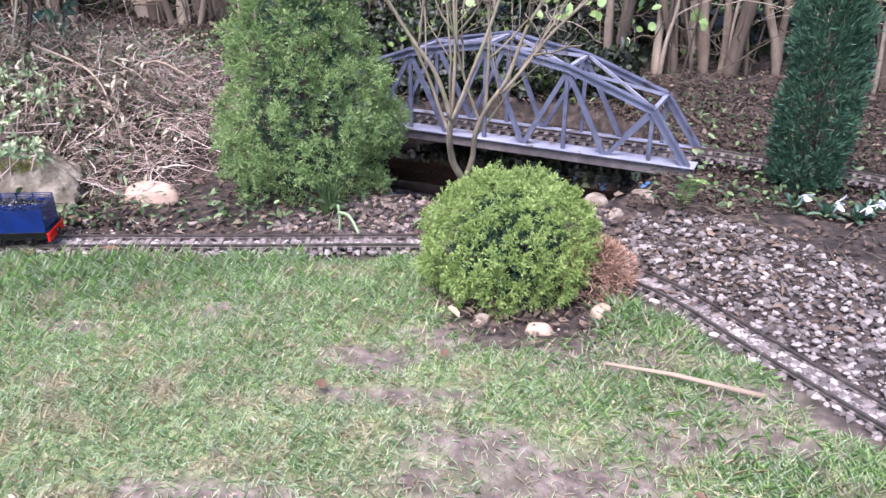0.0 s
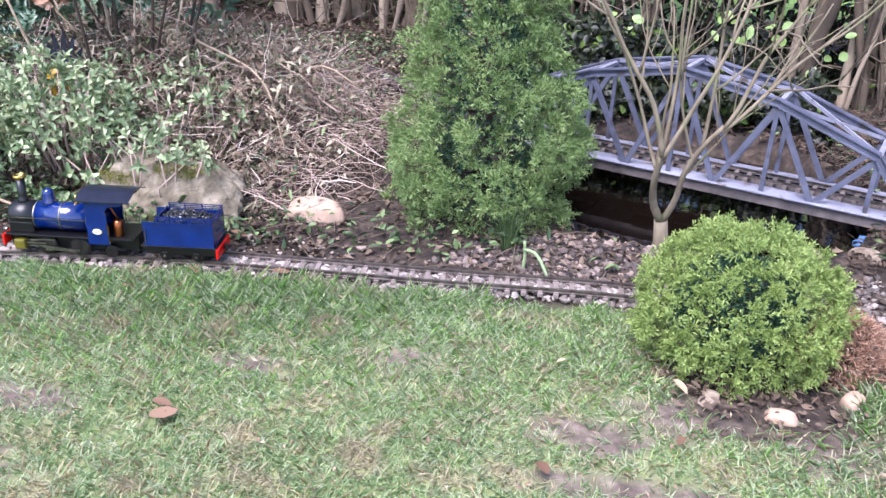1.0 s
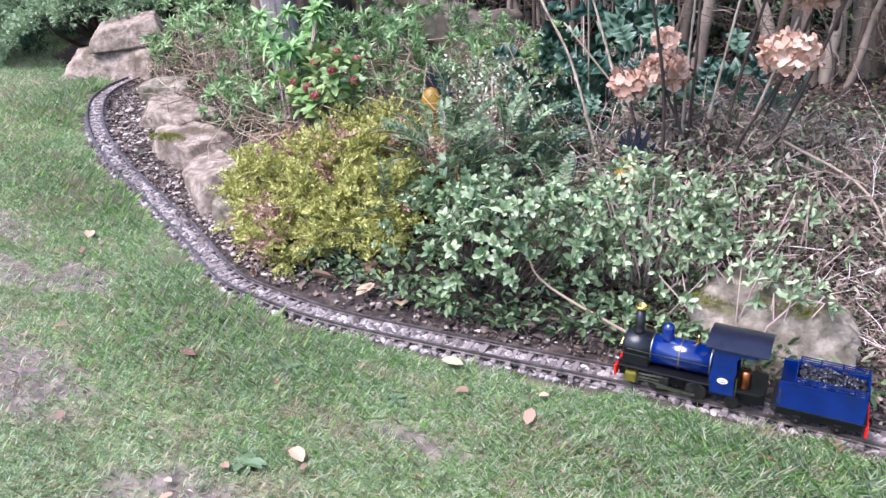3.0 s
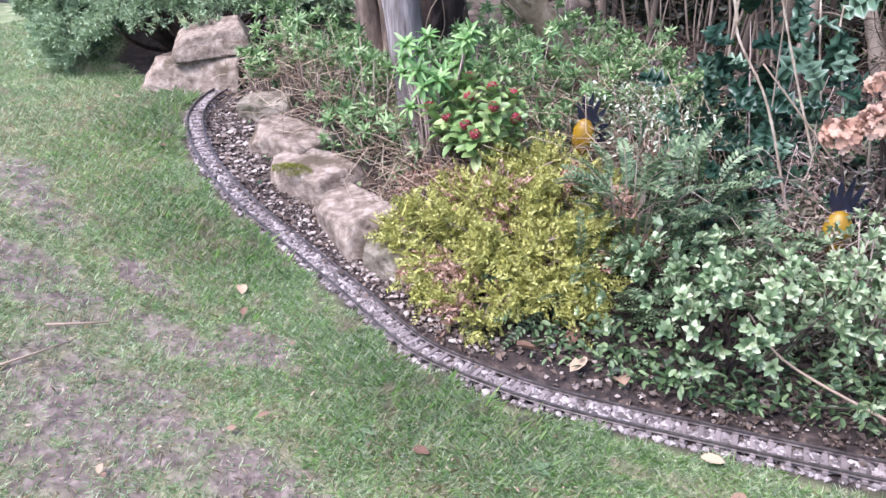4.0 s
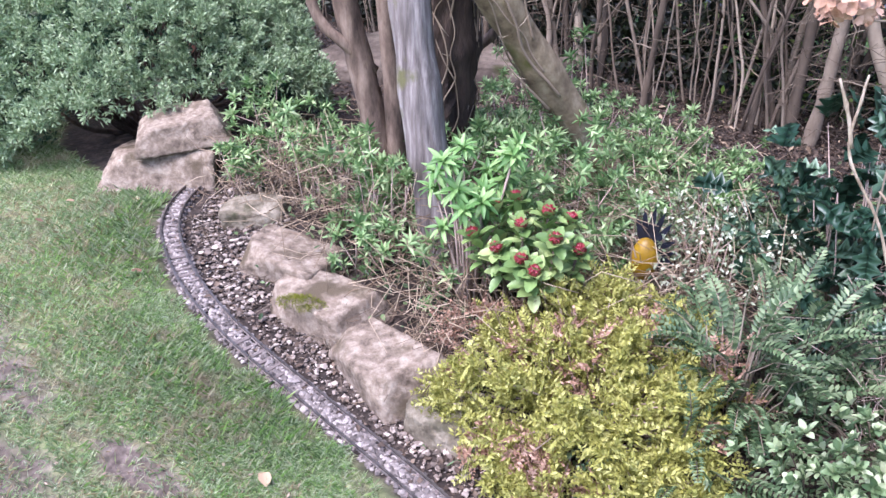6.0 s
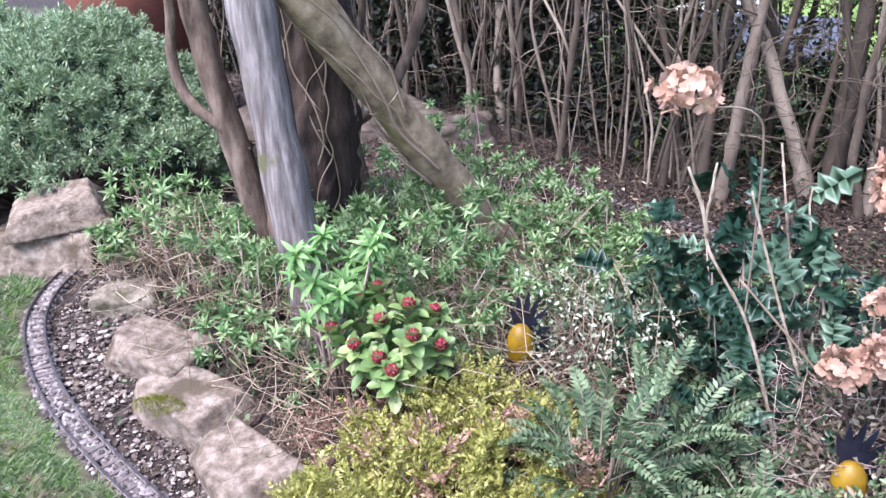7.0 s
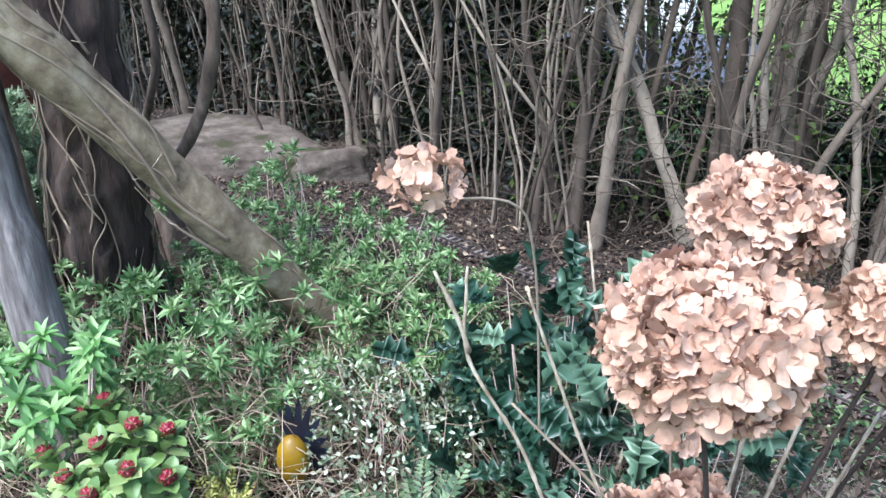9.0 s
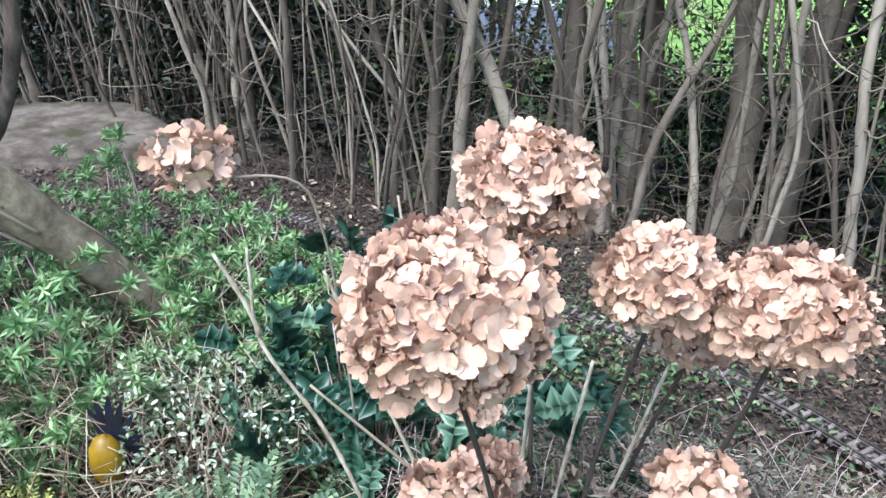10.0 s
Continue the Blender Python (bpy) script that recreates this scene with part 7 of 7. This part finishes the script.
# ---- leaf litter and small finds ----
def litter(x0, x1, y0, y1, k, lo, hi, edge, label, material=M_LITTER):
    x, y = rng.uniform(x0, x1, k), rng.uniform(y0, y1, k)
    keep = (lawn_distance(x, y) > edge) & (pond_field(x, y) > 1.05)
    x, y = x[keep], y[keep]
    k = len(x)
    g = Geo()
    s = rng.uniform(lo, hi, k)
    leaves(g, np.stack([x, y, height(x, y) + rng.uniform(0.003, 0.02, k)], 1), unit(rng.normal(size=(k, 3)) * np.array([1, 1, 0.45])), unit(rng.normal(size=(k, 3)) * 0.5 + np.array([0, 0, 1])), s, s * rng.uniform(0.3, 0.6, k), cup=0.25, fine=hi > 0.03)
    tagged(part("leaf_litter", g, material), label, "leaf litter", kind="stuff")


litter(-5.8, -3.4, 3.6, 5.4, 9000, 0.01, 0.032, 0.1, "brown leaf litter round the flat rock")
litter(-3.4, 0.3, 2.7, 4.5, 42000, 0.007, 0.027, 0.1, "brown leaf litter before the hedge")
litter(-3.4, -0.6, 2.7, 4.4, 2200, 0.01, 0.034, 0.1, "straw-coloured bits of litter before the hedge", M_STRAW)
litter(-2.5, -0.85, 1.82, 2.14, 2600, 0.007, 0.026, 0.12, "dead leaves on the soil beside the track")
litter(0.2, 1.3, 2.2, 3.3, 9000, 0.006, 0.022, 0.12, "reddish brown leaves beside the bridge")
k = 34000
x, y = rng.uniform(-4.0, 1.2, k), rng.uniform(1.7, 4.8, k)
d = lawn_distance(x, y)
keep = (d > 0.06) & (pond_field(x, y) > 1.05)
x, y = x[keep], y[keep]
k = len(x)
g = Geo()
leaves(g, np.stack([x, y, height(x, y) + rng.uniform(0.002, 0.012, k)], 1), unit(rng.normal(size=(k, 3)) * np.array([1, 1, 0.25])), unit(rng.normal(size=(k, 3)) * 0.35 + np.array([0, 0, 1])), rng.uniform(0.006, 0.028, k), rng.uniform(0.005, 0.016, k), cup=0.25)
tagged(part("leaf_litter", g, M_LITTER), "brown leaf litter over the dark soil", "leaf litter", kind="stuff")
g = Geo()
for j in range(2800):
    xx, yy = rng.uniform(-3.6, 1.0), rng.uniform(1.95, 4.6)
    if float(lawn_distance(np.array([xx]), np.array([yy]))[0]) < 0.1 or float(pond_field(xx, yy)) < 1.1:
        continue
    a, L = rng.uniform(0, 6.28), rng.uniform(0.04, 0.2)
    z = float(height(xx, yy)) + 0.006
    dv = np.array([math.cos(a) * L / 2, math.sin(a) * L / 2, 0])
    c = np.array([xx, yy, z])
    tube(g, [c - dv, c + np.array([0, 0, rng.uniform(0, 0.02)]), c + dv], 0.0016, 0.0008, 3)
tagged(part("fallen_twigs", g, M_STEM), "thin fallen twigs over the soil", "twigs", kind="stuff")


k = 700
a, u = rng.uniform(0, 6.28, k), rng.uniform(0.3, 1.05, k)
x, y = -0.02 + 0.19 * u * np.cos(a), 1.81 + 0.18 * u * np.sin(a)
g = Geo()
leaves(g, np.stack([x, y, height(x, y) + rng.uniform(0.003, 0.014, k)], 1), unit(rng.normal(size=(k, 3)) * np.array([1, 1, 0.3])), unit(rng.normal(size=(k, 3)) * 0.4 + np.array([0, 0, 1])), rng.uniform(0.006, 0.024, k), rng.uniform(0.003, 0.01, k), cup=0.2, fine=True)
tagged(part("leaf_litter", g, M_LITTER), "dead leaves and bits on the soil under the round bush", "leaf litter", kind="stuff")
k = 3000
x, y = rng.uniform(-4.2, 0.9, k), rng.uniform(0.8, 2.1, k)
d = lawn_distance(x, y)
keep = d < -0.01
x, y = x[keep], y[keep]
k = len(x)
g = Geo()
leaves(g, np.stack([x, y, height(x, y) + rng.uniform(0.006, 0.016, k)], 1), unit(rng.normal(size=(k, 3)) * np.array([1, 1, 0.25])), unit(rng.normal(size=(k, 3)) * 0.4 + np.array([0, 0, 1])), rng.uniform(0.004, 0.016, k), rng.uniform(0.0015, 0.005, k), cup=0.2)
tagged(part("lawn_litter", g, M_FLECK), "scattered brown and straw flecks in the grass", "leaf litter", kind="stuff")


def lawn_weeds():
    for x, y, k, s in ((-1.743, 1.293, 9, 0.034), (-1.89, 1.52, 8, 0.03), (-2.198, 1.423, 8, 0.03), (-1.669, 1.57, 7, 0.024)):
        th = thing("lawn_weed", pose(x, y, float(height(x, y)) + 0.006), "low broad-leaved weed in the lawn", "weed", "weeds in the lawn")
        for i in range(k):
            a, up = i * 2.4 + rng.uniform(-0.2, 0.2), rng.uniform(0.1, 0.6)
            d = np.array([[math.cos(a), math.sin(a), up]])
            g = Geo()
            leaves(g, np.zeros((1, 3)), d, np.array([[-up * math.cos(a), -up * math.sin(a), 1.0]]), s * rng.uniform(0.75, 1.1), s * 0.5, droop=0.3, fine=True)
            part("leaf", g, M_PAIRED, th)


lawn_weeds()


def leaf_mesh(seed):
    g = Geo()
    r = np.random.default_rng(seed)
    leaves(g, np.zeros((1, 3)), np.array([[1.0, 0, 0.08]]), np.array([[0, 0, 1.0]]), 1.0, r.uniform(0.5, 0.75), cup=r.uniform(0.05, 0.3), droop=r.uniform(-0.2, 0.2), fine=True)
    return g.mesh("fallen_leaf", M_PALELEAF, True)


LEAVES = [leaf_mesh(k) for k in range(5)]
SPOTS = [(-0.841, 1.903), (-0.136, 1.694), (-0.333, 1.492), (-1.102, 1.754), (-1.704, 1.354), (-0.826, 1.465), (-2.063, 1.446), (-0.999, 1.842), (-1.624, 1.714), (-2.789, 1.671), (-1.43, 1.62)]
r = random.Random(5)
while len(SPOTS) < 64:
    q = (r.uniform(-4.0, 0.7), r.uniform(0.8, 2.4))
    if float(lawn_distance(np.array([q[0]]), np.array([q[1]]))[0]) < -0.03:
        SPOTS.append(q)
for i, (x, y) in enumerate(SPOTS):
    s = r.uniform(0.025, 0.045) if i < 11 else r.uniform(0.014, 0.032)
    ob = part("fallen_leaf", LEAVES[i % 5], None)
    ob.matrix_world = pose(x, y, float(height(x, y)) + 0.016, r.uniform(-12, 12), r.uniform(-12, 12), r.uniform(0, 360)) @ Matrix.Diagonal((s, s, s, 1))
    tagged(ob, "curled pale brown fallen leaf on the lawn", "leaf", "fallen leaves on the lawn")
for i, (x, y, s) in enumerate(((-2.177, 1.857, 0.085), (-2.053, 1.82, 0.06), (-1.964, 1.79, 0.05), (-2.34, 1.825, 0.055), (-1.853, 1.81, 0.05), (-2.0, 1.86, 0.05), (-1.35, 1.96, 0.05), (-1.02, 2.02, 0.045))):
    ob = part("fallen_leaf", LEAVES[i % 5], None)
    ob.matrix_world = pose(x, y, float(height(x, y)) + 0.02, r.uniform(-20, 20), r.uniform(-25, 10), r.uniform(0, 360)) @ Matrix.Diagonal((s, s, s, 1))
    tagged(ob, "large curled tan leaf lying beside the track", "leaf", "fallen leaves beside the track")
g = Geo()
tube(g, [(0.10, 1.575, 0.018), (0.2, 1.548, 0.022), (0.33, 1.512, 0.016)], 0.003, 0.0045, 8)
tagged(part("stick", g, M_VINE), "pale bare stick lying on the lawn", "stick")
for pts in (((-2.938, 1.134, 0.022), (-2.92, 1.21, 0.026), (-2.905, 1.294, 0.022)), ((-2.99, 1.286, 0.035), (-2.94, 1.34, 0.033), (-2.9, 1.383, 0.022))):
    g = Geo()
    tube(g, [(a, b, float(height(a, b)) + 0.012) for a, b, c in pts], 0.003, 0.002, 6)
    tagged(part("stick", g, M_VINE), "thin bare twig lying on the worn lawn", "stick")


def fern():
    th = thing("fern", pose(0.32, 2.25, 0.02), "single yellowed fern frond by the gravel", "fern")
    g = Geo()
    p = spline([(0, 0, 0), (0.005, -0.02, 0.05), (0.015, -0.05, 0.085), (0.03, -0.09, 0.09)], 0.006)
    tube(g, p, 0.0016, 0.0006, 4)
    d = unit(np.gradient(p, axis=0))
    s = unit(np.cross(d, [0, 0.3, 1]))
    size = 0.03 * np.sin(np.linspace(0.6, 2.9, len(p)))
    for sg in (-1, 1):
        leaves(g, p, d * 0.4 + sg * s, np.cross(s, d), size, 0.006, fine=False)
    part("frond", g, M_SKIMMIA, th)


def white_flowers():
    for x, y in ((0.62, 2.2), (0.68, 2.19), (0.72, 2.23), (0.78, 2.28), (0.56, 2.23)):
        z = float(height(x, y))
        th = thing("white_flower", pose(x, y, z), "small drooping white flower above dark leaves", "flower", "white flowers by the conifer")
        one_stem(th, [(0, 0, -0.01), (0.004, -0.004, 0.03), (0.012, -0.01, 0.045)], 0.0014, 0.001, M_COVER)
        g = Geo()
        rosette(g, np.array([0.012, -0.01, 0.046]), (0.3, -0.4, -0.5), 6, 0.026, 0.014, 1.2, 0.2, True)
        part("blossom", g, M_WHITE, th)
        g = Geo()
        rosette(g, np.array([0, 0, 0.006]), (0, 0, 1), 8, 0.045, 0.018, 1.3, 0.2, True)
        part("leaf_tuft", g, M_HOLLY, th)


fern()
white_flowers()
g = Geo()
stones(g, np.array([0.265, 0.278]), np.array([2.425, 2.45]), np.array([0.03, 0.026]), np.array([-0.004, 0.0]), 0.6)
tagged(part("plastic_scrap", g, M_BLUEPLASTIC), "crumpled blue plastic liner edge at the pond", "pond liner")
